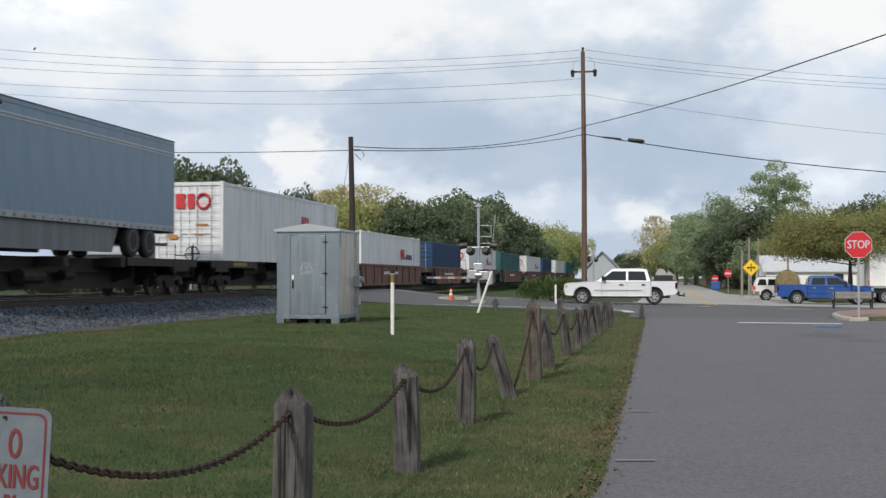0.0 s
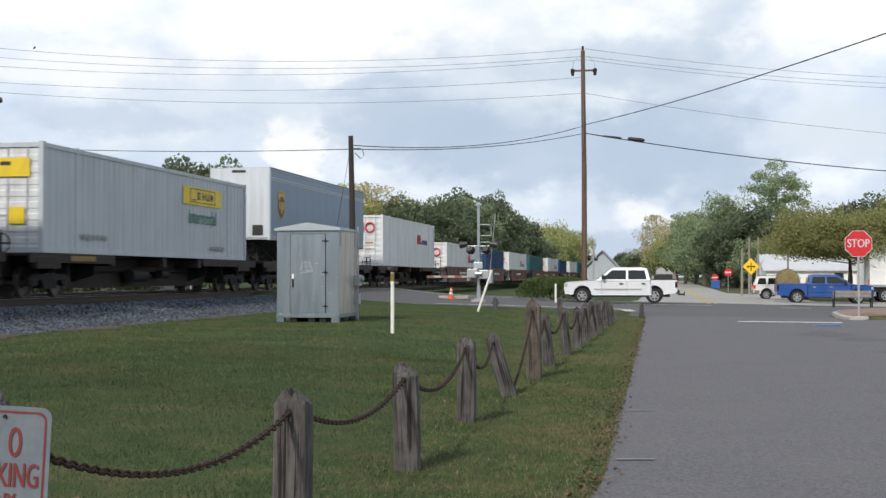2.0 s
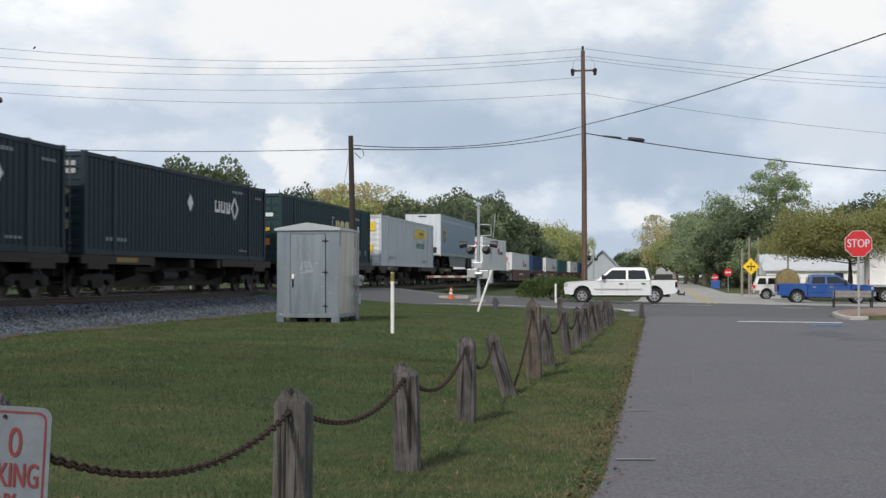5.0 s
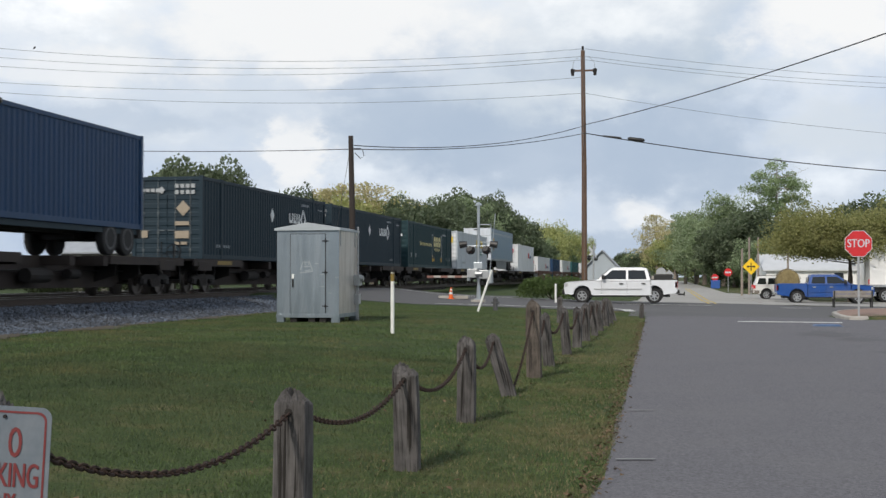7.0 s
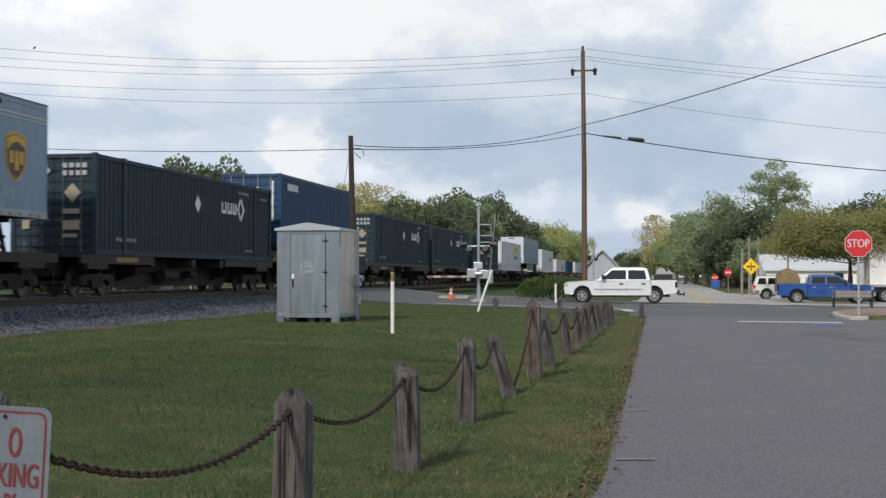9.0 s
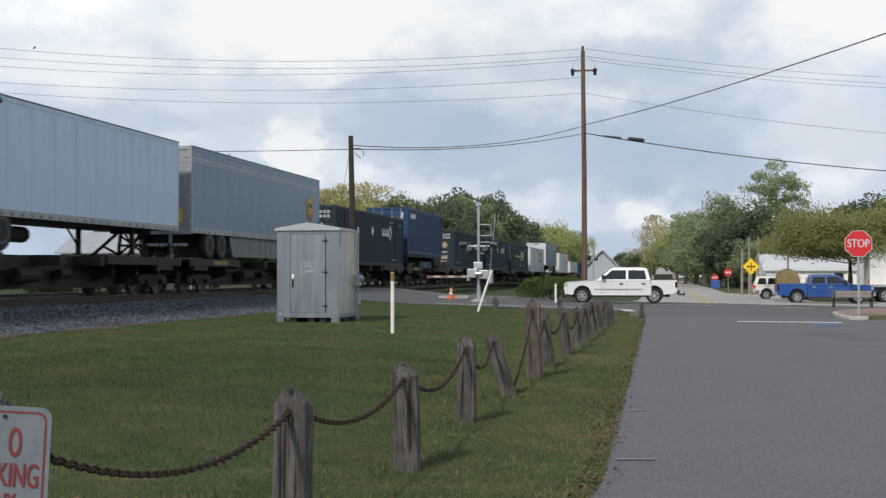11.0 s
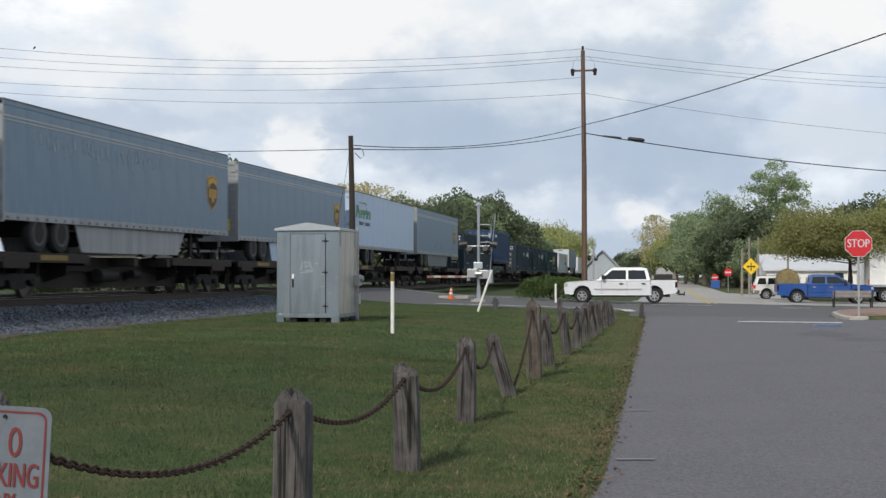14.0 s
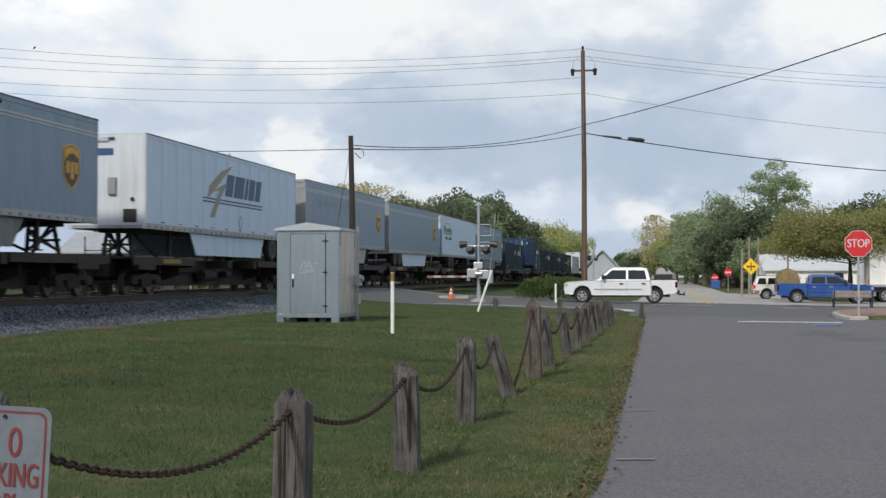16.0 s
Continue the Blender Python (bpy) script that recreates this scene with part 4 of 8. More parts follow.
def spine_car(y0, y1):
    """A skeleton spine car between the two coupling ends; decks for wheels at its sides."""
    L = y1 - y0
    c = joins(thing("spine_car", pose(0, 0, 0), "grimy brown skeleton flat car ", "railway car", "cars of the train"), y0, RAIL_Z)
    d = DECK - RAIL_Z
    out = [(0.5, 0.60), (3.2, 0.56), (3.7, 0.26), (L - 3.7, 0.26), (L - 3.2, 0.56), (L - 0.5, 0.60), (L - 0.5, d - 0.05), (0.5, d - 0.05)]
    part("centre_sill", Shape().prism(out, "x", -0.42, 0.42), M["spine"], c)
    for a, b in ((0.35, 5.4), (L - 6.0, L - 0.35)):
        for sx in (-1, 1):
            o = [(0.44, d - 0.08), (1.28, d - 0.08), (1.28, d - 0.26), (1.36, d - 0.26), (1.36, d - 0.012), (0.44, d - 0.012)]
            part("wheel_deck", Shape().ring([[(sx * p[0], y, p[1]) for p in o] for y in (a, b)]), M["spine"], c, "rusty brown side deck")
        for sx in (-1, 1):
            o = [(sx * 1.1, 0.62), (sx * 1.1, d - 0.1), (sx * 0.4, d - 0.1), (sx * 0.4, 0.42)]
            for k in (0.9, 2.6, 4.2):
                part("gusset", Shape().prism([(p[0], p[1]) for p in o], "y", a + k, a + k + 0.05), M["dark_steel"], c)
    for a in (5.4, L / 2, L - 6.2):
        part("cross_bearer", Shape().box(-1.3, 1.3, a - 0.15, a + 0.15, d - 0.32, d - 0.04, c=0.02), M["spine"], c)
    part("brake_reservoir", Shape().tube([(0.75, L / 2 - 1.6, 0.62), (0.75, L / 2 - 0.4, 0.62)], 0.2, 12), M["dark_steel"], c)
    part("brake_cylinder", Shape().tube([(0.7, L / 2 + 0.9, 0.66), (0.7, L / 2 + 1.5, 0.66)], 0.14, 12), M["dark_steel"], c)
    part("air_pipe", Shape().tube([(0.55, 3.0, 0.75), (0.55, L - 3.0, 0.75)], 0.03, 6), M["dark_steel"], c)
    for a in (1.2, L - 1.9):
        part("container_pedestal", Shape().box(-1.33, 1.33, a, a + 0.35, d - 0.1, d - 0.002, c=0.01), M["spine"], c)
        part("side_pocket", Shape().box(1.2, 1.375, a - 0.5, a + 0.8, d - 0.42, d - 0.1, c=0.02), M["spine"], c)
    s = Shape().box(1.365, 1.37, 2.6, 4.1, d - 0.2, d - 0.06)
    part("reflector_strip", s, M["yellow_mark"], c, "faded yellow reflective strip")
    part("coupler", Shape().box(-0.12, 0.12, -0.45, 0.6, 0.7, 0.95, c=0.03).box(-0.12, 0.12, L - 0.6, L + 0.45, 0.7, 0.95, c=0.03), M["dark_steel"], c)
    s = Shape()
    for x in (1.2, 0.55):
        s.tube([(x, L - 0.3, 0.35), (x, L - 0.3, d + 0.55)], 0.02, 6)
    for z in (0.45, 0.75, 1.05, 1.35):
        s.tube([(1.2, L - 0.3, z), (0.55, L - 0.3, z)], 0.016, 6)
    part("end_ladder", s, M["dark_steel"], c)
    part("brake_wheel", Shape().tube([(0.75 + 0.26 * math.cos(k * 0.5236), -0.02, d + 0.22 + 0.26 * math.sin(k * 0.5236)) for k in range(13)], 0.018, 6).box(0.72, 0.78, -0.04, 0.0, d - 0.1, d + 0.48).box(0.49, 1.01, -0.04, 0.0, d + 0.20, d + 0.24), M["dark_steel"], c)
    for y in (2.0, L - 2.0):
        bogie(c, y, None)
    return c


def well_car(y0, y1):
    L = y1 - y0
    c = joins(thing("well_car", pose(0, 0, 0), "rust-brown double-stack well car with deep ribbed sides", "railway car", "cars of the train"), y0, RAIL_Z)
    for sx in (-1, 1):
        s = Shape()
        out = [(2.6, 0.75), (2.9, 0.2), (L - 2.9, 0.2), (L - 2.6, 0.75), (L - 2.2, 1.3), (2.2, 1.3)]
        s.prism(out, "x", *sorted((sx * 1.34, sx * 1.42)))
        s.box(*sorted((sx * 1.30, sx * 1.48)), 1.9, L - 1.9, 1.22, 1.34, c=0.02).box(*sorted((sx * 1.30, sx * 1.48)), 2.8, L - 2.8, 0.15, 0.27, c=0.02)
        k = 3.4
        while k < L - 3.2:
            s.box(*sorted((sx * 1.40, sx * 1.47)), k, k + 0.1, 0.2, 1.3)
            k += 1.9
        side = part("well_side", s, M["well"], c)
        if sx > 0:
            t = Shape()
            for k in range(9):
                t.box(1.475, 1.479, L * 0.36 + k * 0.42, L * 0.36 + k * 0.42 + 0.3, 0.78, 0.94)
            part("lettering_bars", t, P["ink_white"], side, "pale painted lettering bars")
    part("well_floor", Shape().box(-1.34, 1.34, 2.8, L - 2.8, 0.15, 0.2), M["spine"], c)
    for a, b in ((0.2, 2.6), (L - 2.6, L - 0.2)):
        part("end_platform", Shape().box(-1.3, 1.3, a, b, 0.95, 1.2, c=0.03).box(-0.4, 0.4, a, b, 0.68, 0.95).box(-1.3, -1.2, a, b, 1.2, 1.26).box(1.2, 1.3, a, b, 1.2, 1.26), M["well"], c)
    for y in (1.3, L - 1.3):
        bogie(c, y, None)
    part("end_ladder", Shape().tube([(1.3, 0.3, 0.4), (1.3, 0.3, 2.0)], 0.02, 6).tube([(0.8, 0.3, 0.4), (0.8, 0.3, 2.0)], 0.02, 6).tube([(0.8, 0.3, 2.0), (1.3, 0.3, 2.0)], 0.02, 6), M["dark_steel"], c)
    return c


def shield(t, y, z=2.40):
    """A brown shield with a gold crest and gold shapes across its middle."""
    def crest(k, drop=0.0):
        out = [(-0.50, 0.46), (-0.28, 0.57), (0, 0.61), (0.28, 0.57), (0.50, 0.46), (0.50, -0.16), (0.42, -0.36), (0.24, -0.53), (0, -0.65), (-0.24, -0.53), (-0.42, -0.36), (-0.50, -0.16)]
        return [(y + p[0] * k, z + p[1] * k - drop) for p in out]
    a = side_art(t, "emblem", [crest(1.0)], P["shield_gold"], 1.302, "brown and gold shield emblem")
    side_art(a, "emblem_field", [crest(0.9)], P["shield"], 1.306, "brown emblem field")
    side_art(a, "emblem_crest", [[(y - 0.42, z + 0.40), (y - 0.2, z + 0.50), (y + 0.1, z + 0.52), (y + 0.42, z + 0.42), (y + 0.42, z + 0.22), (y + 0.1, z + 0.36), (y - 0.2, z + 0.30), (y - 0.42, z + 0.12)]], P["shield_gold"], 1.31, "gold curved crest")
    for u in (-0.22, 0.04, 0.28):
        side_art(a, "emblem_block", [(y + u - 0.09, y + u + 0.09, z - (0.36 if u == 0.04 else 0.2), z + 0.12)], P["shield_gold"], 1.31, "gold emblem block")


def stripes(t, L):
    side_art(t, "cheat_line", [(0.0, L, 3.45, 3.49), (0.0, L, 3.36, 3.39)], P["stripe"], 1.302, "pale double stripe along the top")


L53 = 16.15
silver = "dull silver box trailer with shield emblem on a flat car"


def silver_trailer(y, nose, scraped=0, tilt=0.0, skirt=True):
    t = trailer(silver, y, L53, P["silver"], nose, end_mat=P["door_grey"] if nose > 0 else P["nose_white"], skirt=skirt)
    stripes(t, L53)
    shield(t, L53 - 1.65 if nose > 0 else 1.5)
    if scraped:
        rng = random.Random(scraped)
        for k in range(26):
            a = (6.0 if scraped > 1 else 1.5) + k * 0.33 + rng.uniform(-0.1, 0.1)
            zt = rng.uniform(1.3, 1.75) if scraped > 1 else rng.uniform(3.0, 3.3)
            side_art(t, "scrape", [[(a, zt), (a + rng.uniform(0.03, 0.08), zt - 0.02), (a + rng.uniform(0.1, 0.2), zt - rng.uniform(0.25, 0.5)), (a + 0.08, zt - 0.3)]], P["streak"], 1.304)
    if nose > 0:
        part("door_placard", Shape().box(0.2, 0.95, 0.02, 0.045, 1.25, 1.7), P["yellow"], t, "orange-yellow door placard")
    if tilt:
        settle(t, tilt)
    return t


silver_trailer(-193.4, 1)
sw = trailer("white box trailer with dark blue slanted lettering on a flat car", -173.85, L53, P["trailer_white"], -1, end_mat=P["nose_white"], skirt=P["trailer_white"], seam=0.010)
u = 7.15
for wide in (0.80, 1.08, 0.30, 0.66, 0.60):
    block = [(u, 2.34), (u + 0.26, 3.16), (u + wide + 0.26, 3.16), (u + wide, 2.34)]
    side_art(sw, "emblem", [block], P["ink_navy"], 1.304, "dark blue slanted emblem block")
    u += wide + 0.14
for zz in (2.14, 2.02):
    side_art(sw, "emblem_stripe", [(4.9, 11.5, zz, zz + 0.055)], P["ink_navy"], 1.302, "dark blue thin stripe")
side_art(sw, "swoosh", [[(5.3, 2.12), (5.55, 2.62), (6.7, 3.2), (7.95, 3.5), (6.9, 2.95), (6.0, 2.45)]], P["swoosh"], 1.304, "tan-grey curved emblem stroke")
side_art(sw, "swoosh", [[(5.9, 2.45), (7.4, 2.85), (6.75, 2.3), (6.05, 1.5), (5.6, 1.5), (6.15, 2.1), (6.55, 2.5)]], P["swoosh"], 1.3045, "tan-grey curved emblem stroke")
side_art(sw, "emblem", [[(8.65, 1.42), (8.9, 1.72), (9.15, 1.42), (8.9, 1.12)]], P["door_grey"], 1.302, "grey diamond placard")
side_art(sw, "emblem", [[(8.75, 1.42), (8.9, 1.62), (9.05, 1.42), (8.9, 1.22)]], P["trailer_white"], 1.309, "white placard middle")
for k in range(10):
    side_art(sw, "reflector", [(1.2 + k * 1.5, 1.5 + k * 1.5, 1.10, 1.14)], P["ink_red"] if k % 2 else P["ink_black"], 1.304, "small red reflector")
part("marker_lamp", Shape().box(-0.75, 0.05, -0.04, 0.0, 3.62, 3.76, c=0.02), M["chrome"], sw, "pale lamp housing")
part("tracking_unit", Shape().box(0.05, 0.32, -0.10, 0.0, 1.95, 2.5, c=0.03), P["door_grey"], sw, "grey instrument case")
part("air_port", Shape().tube([(0.85, -0.03, 1.8), (0.85, 0.0, 1.8)], 0.07, 12), M["black"], sw)
part("nose_emblem", Shape().box(-0.6, 0.2, -0.012, 0.0, 3.2, 3.42), P["ink_navy"], sw, "navy emblem bar")
silver_trailer(-156.1, 1, 1, 0.36, P["trim"])
silver_trailer(-138.8, 1, 0, 0.42, P["trailer_white"])
pr = trailer("white leased box trailer with green lettering on a flat car", -121.3, L53, P["trailer_white"], 1, end_mat=P["trailer_white"], wheels_from_rear=3.6, skirt=False, seam=0.007)
for u0, u1, top in ((0.95, 1.5, 3.18), (1.62, 1.86, 2.95), (1.98, 2.4, 2.95), (2.52, 3.1, 2.95), (3.2, 3.34, 3.08), (3.44, 3.84, 2.95), (3.94, 4.18, 2.95)):
    side_art(pr, "emblem", [(u0, u1, 2.5, top)], P["ink_leaf"], 1.302, "green emblem block")
    if u1 - u0 > 0.3:
        side_art(pr, "emblem_slot", [((u0 + u1) / 2 - 0.05, u1 - 0.09, 2.5, 2.72)], P["trailer_white"], 1.3085, "pale slot in the emblem")
side_art(pr, "emblem", [[(1.5, 3.34), (3.0, 3.36), (3.4, 3.22), (3.3, 3.2), (2.95, 3.30), (1.5, 3.30)]], P["ink_leaf"], 1.302, "thin green arrow line")
side_text(pr, "TRAILER", 2.05, 2.22, 0.29, P["ink_black"], 1.302, 1.08)
side_text(pr, "LEASING", 3.5, 2.22, 0.29, P["ink_black"], 1.302, 1.08)
settle(pr, 0.10)
silver_trailer(-104.0, 1, 2)


def umax(y):
    c = container("dark blue corrugated container with white diamond on a flat car", y, L53, P["blueblack"], rod_mat=P["rod"], posts=P["blueblack"])
    side_art(c, "emblem", [[(7.7, 1.9), (7.97, 2.2), (8.24, 1.9), (7.97, 1.6)]], P["ink_white"], 1.305, "white diamond emblem")
    for u0, u1 in ((10.35, 10.86), (10.98, 11.42), (11.54, 11.94)):
        side_art(c, "emblem", [(u0, u1, 1.7, 1.82), (u0, u0 + 0.13, 1.82, 2.12), (u1 - 0.13, u1, 1.82, 2.12)], P["ink_white"], 1.305, "white emblem bars")
    for d in (-1, 1):
        side_art(c, "emblem", [[(12.45 + d * u, v) for u, v in ((0.42, 1.92), (0.05, 2.36), (0.02, 2.2), (0.24, 1.92), (0.02, 1.64), (0.05, 1.48))]], P["ink_white"], 1.305, "white chevron emblem")
    side_art(c, "number_bars", [(1.4 + k * 0.25, 1.55 + k * 0.25, 0.42, 0.53) for k in range(6)] + [(12.2 + k * 0.2, 12.33 + k * 0.2, 2.5, 2.6) for k in range(6)] + [(13.0 + k * 0.22, 13.12 + k * 0.22, 0.32, 0.4) for k in range(4)], P["ink_dim"], 1.305)
    side_art(c, "number_bars", [(L53 - 1.3 + k * 0.2, L53 - 1.18 + k * 0.2, 2.42, 2.5) for k in range(4)], P["ink_dim"], 1.305)
    part("hazard_diamond", Shape().prism([(0.60, 1.50), (0.86, 1.78), (0.60, 2.06), (0.34, 1.78)], "y", -0.022, -0.016), P["ink_tan"], c, "faded diamond placard on the door")
    door_marks(c, "door_marking", [(0.3 + k * 0.2, 0.43 + k * 0.2, z, z + 0.14) for z in (2.5, 2.28) for k in range(4)] + [(-0.98 + k * 0.19, -0.84 + k * 0.19, 2.36, 2.48) for k in range(4)], P["ink_pale"], label="small white door marking")
    part("door_marking", Shape().prism([(-0.2, 2.28), (-0.08, 2.42), (-0.2, 2.56), (-0.32, 2.42)], "y", -0.022, -0.016), P["ink_pale"], c, "small white door marking")
    door_marks(c, "door_plate", [(0.3, 0.82, 1.18, 1.32), (0.3, 0.82, 0.72, 0.98), (-0.95, -0.72, 0.75, 1.0), (0.3, 0.75, 0.5, 0.6)], P["ink_tan"], label="faded pale data plate")
    return c


umax(-85.0)
sea = joins(thing("container_chassis", pose(0, 0, 0), "dark blue container chassis with twin axles", "trailer", "trailers on the train"), -67.5, DECK)
s = Shape()
for x in (-0.5, 0.5):
    s.box(x - 0.07, x + 0.07, 0.2, 12.0, 0.6, 0.83, c=0.01)
for k in range(7):
    s.box(-0.5, 0.5, 0.5 + k * 1.8, 0.62 + k * 1.8, 0.64, 0.78)
s.box(-1.28, 1.28, 0.0, 0.2, 0.55, 0.83, c=0.02).box(-1.28, 1.28, 11.9, 12.12, 0.55, 0.83, c=0.02)
part("frame", s, M["dark_steel"], sea)
side_art(sea, "frame_rail", [(0.2, 11.9, 0.66, 0.82)], P["blueblack"], 1.22, "dark blue outer rail")
tyre_wheel(sea, [10.0, 11.2], 0.51, [M["tyre"], M["hub"]])
part("axle_frame", Shape().box(-0.5, 0.5, 9.2, 11.9, 0.45, 0.62).tube([(-1.1, 10.0, 0.51), (1.1, 10.0, 0.51)], 0.07, 8).tube([(-1.1, 11.2, 0.51), (1.1, 11.2, 0.51)], 0.07, 8), M["dark_steel"], sea)
for sx in (-1, 1):
    part("landing_leg", Shape().box(sx * 0.75 - 0.07, sx * 0.75 + 0.07, 2.2, 2.4, 0.05, 0.62).prism([(0.9, 0.62), (2.3, 0.62), (2.3, 0.25)], "x", *sorted((sx * 0.68, sx * 0.72))), M["dark_steel"], sea)
part("king_pin_plate", Shape().box(-0.6, 0.6, 0.3, 2.0, 0.5, 0.6), M["dark_steel"], sea)
bl = container("bright blue corrugated container with white lettering on a road chassis", -67.5, 12.19, P["blue"], z=DECK + 0.83, high=2.9, pitch=0.28, deep=0.036)
side_art(bl, "emblem", [(1.0 + k * 0.32, 1.25 + k * 0.32, 2.25, 2.55) for k in range(5)], P["ink_white"], 1.302, "white emblem bars")
part("end_bars", Shape().box(0.92, 1.0, -0.012, -0.006, 0.9, 2.6), P["ink_white"], bl)
umax(-50.2)
umax(-32.9)
cs = container("dark green corrugated container with gold emblem on flat car", -14.6, L53, P["green"], rod_mat=P["green"])
for u0, d in ((8.2, 1), (12.0, -1)):
    bracket = [(0, 0.72), (0.4, 0.72), (0.4, 0.83), (0.12, 0.83), (0.12, 2.2), (0.4, 2.2), (0.4, 2.3), (0, 2.3)]
    side_art(cs, "emblem", [[(u0 + d * u, v) for u, v in bracket]], P["ink_dim"], 1.305, "pale bracket emblem")
for u0, u1 in ((8.85, 9.62), (9.75, 10.5), (10.65, 11.5)):
    side_art(cs, "emblem", [[(u0 + 0.12, 1.45), (u0, 1.6), (u0, 2.0), (u0 + 0.12, 2.14), (u1 - 0.12, 2.14), (u1, 2.0), (u1, 1.6), (u1 - 0.12, 1.45)]], P["ink_gold"], 1.307, "gold emblem block")
    side_art(cs, "emblem_slot", [(u0 + 0.24, u1 - 0.2, 1.74, 1.86)], P["green"], 1.315, "dark green slot in the emblem")
side_text(cs, "INTERMODAL", 10.2, 1.24, 0.32, P["ink_gold"], 1.305, 1.15, "gold painted word")
for p in ((8.3, 8.62, 0.42, 0.66), (8.8, 9.05, 0.42, 0.64), (8.3, 8.5, 0.7, 0.84), (11.3, 11.5, 0.52, 0.66), (11.72, 11.95, 0.42, 0.7)):
    side_art(cs, "label_patch", [p], P["shield_gold"], 1.3052, "yellow label patch")
side_text(cs, "How tomorrow moves", 6.0, 1.58, 0.45, P["ink_gold"], 1.305, label="painted pale slogan")
side_art(cs, "number_bars", [(12.3 + k * 0.24, 12.45 + k * 0.24, 2.3, 2.42) for k in range(6)] + [(0.95, 1.2, 0.62, 0.9), (2.4, 2.65, 0.62, 0.9), (13.75, 13.95, 0.5, 0.75), (15.0, 15.2, 0.5, 0.75)], P["ink_dim"], 1.305)
door_marks(cs, "door_plate", [(0.2, 0.8, 0.72, 1.0)], P["placard_orange"], label="orange door placard")
door_marks(cs, "door_marking", [(-1.0, -0.25, 1.92, 2.08), (0.2, 0.55, 1.92, 2.08), (0.62, 0.95, 1.92, 2.08)], P["ink_white"], label="white door plate")
door_marks(cs, "door_marking", [(-1.0 + k * 0.24, -0.82 + k * 0.24, z, z + 0.14) for z in (1.54, 1.3) for k in range(3)] + [(0.25, 0.5, 1.32, 1.46), (0.58, 0.8, 1.32, 1.46)], P["shield_gold"], label="yellow door marking")
jb = container("pale grey ribbed container with yellow panel on a flat car", 4.3, L53, P["pale"], pitch=0.33, deep=0.025, door_mat=P["white"], rod_mat=P["pale"])
side_art(jb, "emblem_panel", [(9.72, 13.39, 1.85, 2.46)], P["yellow"], 1.303, "yellow emblem panel")
side_art(jb, "emblem_frame", [(10.35, 12.75, 2.38, 2.41), (10.35, 12.75, 1.93, 1.96), (10.35, 10.38, 1.96, 2.38), (12.72, 12.75, 1.96, 2.38)], P["shield"], 1.311, "thin dark frame line")
for p in ((10.5, 10.9, 2.0, 2.04), (11.02, 11.1, 2.04, 2.3), (11.1, 11.3, 2.22, 2.3), (11.1, 11.26, 2.12, 2.18), (11.1, 11.3, 2.04, 2.1), (11.48, 11.56, 2.04, 2.3), (11.56, 11.7, 2.14, 2.2), (11.7, 11.78, 2.04, 2.3), (11.88, 11.95, 2.06, 2.3), (11.95, 12.1, 2.04, 2.11), (12.1, 12.17, 2.06, 2.3), (12.26, 12.33, 2.04, 2.3), (12.33, 12.46, 2.1, 2.24), (12.46, 12.53, 2.04, 2.3)):
    side_art(jb, "emblem_bar", [p], P["ink_black"], 1.311, "black emblem bar")
side_text(jb, "Intermodal", 11.57, 1.42, 0.70, P["ink_green"], 1.303, 0.88, "green painted word")
side_art(jb, "number_bars", [(2.0 + k * 0.28, 2.2 + k * 0.28, 0.42, 0.56) for k in range(7)] + [(12.3 + k * 0.3, 12.5 + k * 0.3, 0.3, 0.44) for k in range(5)], P["door_grey"], 1.303)
part("door_panel", Shape().box(-1.1, 0.95, -0.02, -0.012, 2.0, 2.5), P["yellow"], jb, "yellow emblem panel on the doors")
door_marks(jb, "door_panel_bar", [(-0.8, -0.68, 2.1, 2.4), (-0.5, -0.38, 2.1, 2.4), (-0.2, -0.08, 2.1, 2.4), (0.1, 0.4, 2.3, 2.4)], P["ink_black"], -0.03)
door_marks(jb, "door_placard", [(0.35, 0.8, 0.75, 1.2)], P["yellow"], label="yellow door placard")
silver_trailer(23.5, -1)


def white_box(y, z, marks=True):
    c = container("white smooth-sided container with small red lettering, on the train", y, L53, P["white"], z=z, pitch=0.6, deep=0.012, rod_mat=P["pale"])
    if marks:
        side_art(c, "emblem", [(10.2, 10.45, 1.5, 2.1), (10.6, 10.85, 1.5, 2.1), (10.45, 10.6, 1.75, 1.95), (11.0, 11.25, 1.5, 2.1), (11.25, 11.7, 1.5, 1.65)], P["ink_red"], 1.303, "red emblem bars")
        side_art(c, "emblem", [(11.8 + k * 0.3, 12.0 + k * 0.3, 1.5, 1.8) for k in range(6)], P["ink_navy"], 1.303)
        ring = Shape().tube([(0.55 + 0.25 * math.cos(k * 0.5236), -0.016, 2.2 + 0.27 * math.sin(k * 0.5236)) for k in range(13)], 0.05, 6)
        part("door_emblem", ring, P["ink_red"], c, "red emblem ring on the door")
        door_marks(c, "door_emblem", [(-0.06, 0.2, 1.93, 2.47), (-0.52, -0.16, 1.93, 2.47)], P["ink_red"], -0.03, "red emblem block on the door")
        door_marks(c, "door_placard", [(0.25, 0.75, 1.3, 1.36), (0.25, 0.6, 0.95, 1.0), (-0.8, -0.45, 0.8, 0.95)], P["placard_orange"], label="orange door placard")
    return c


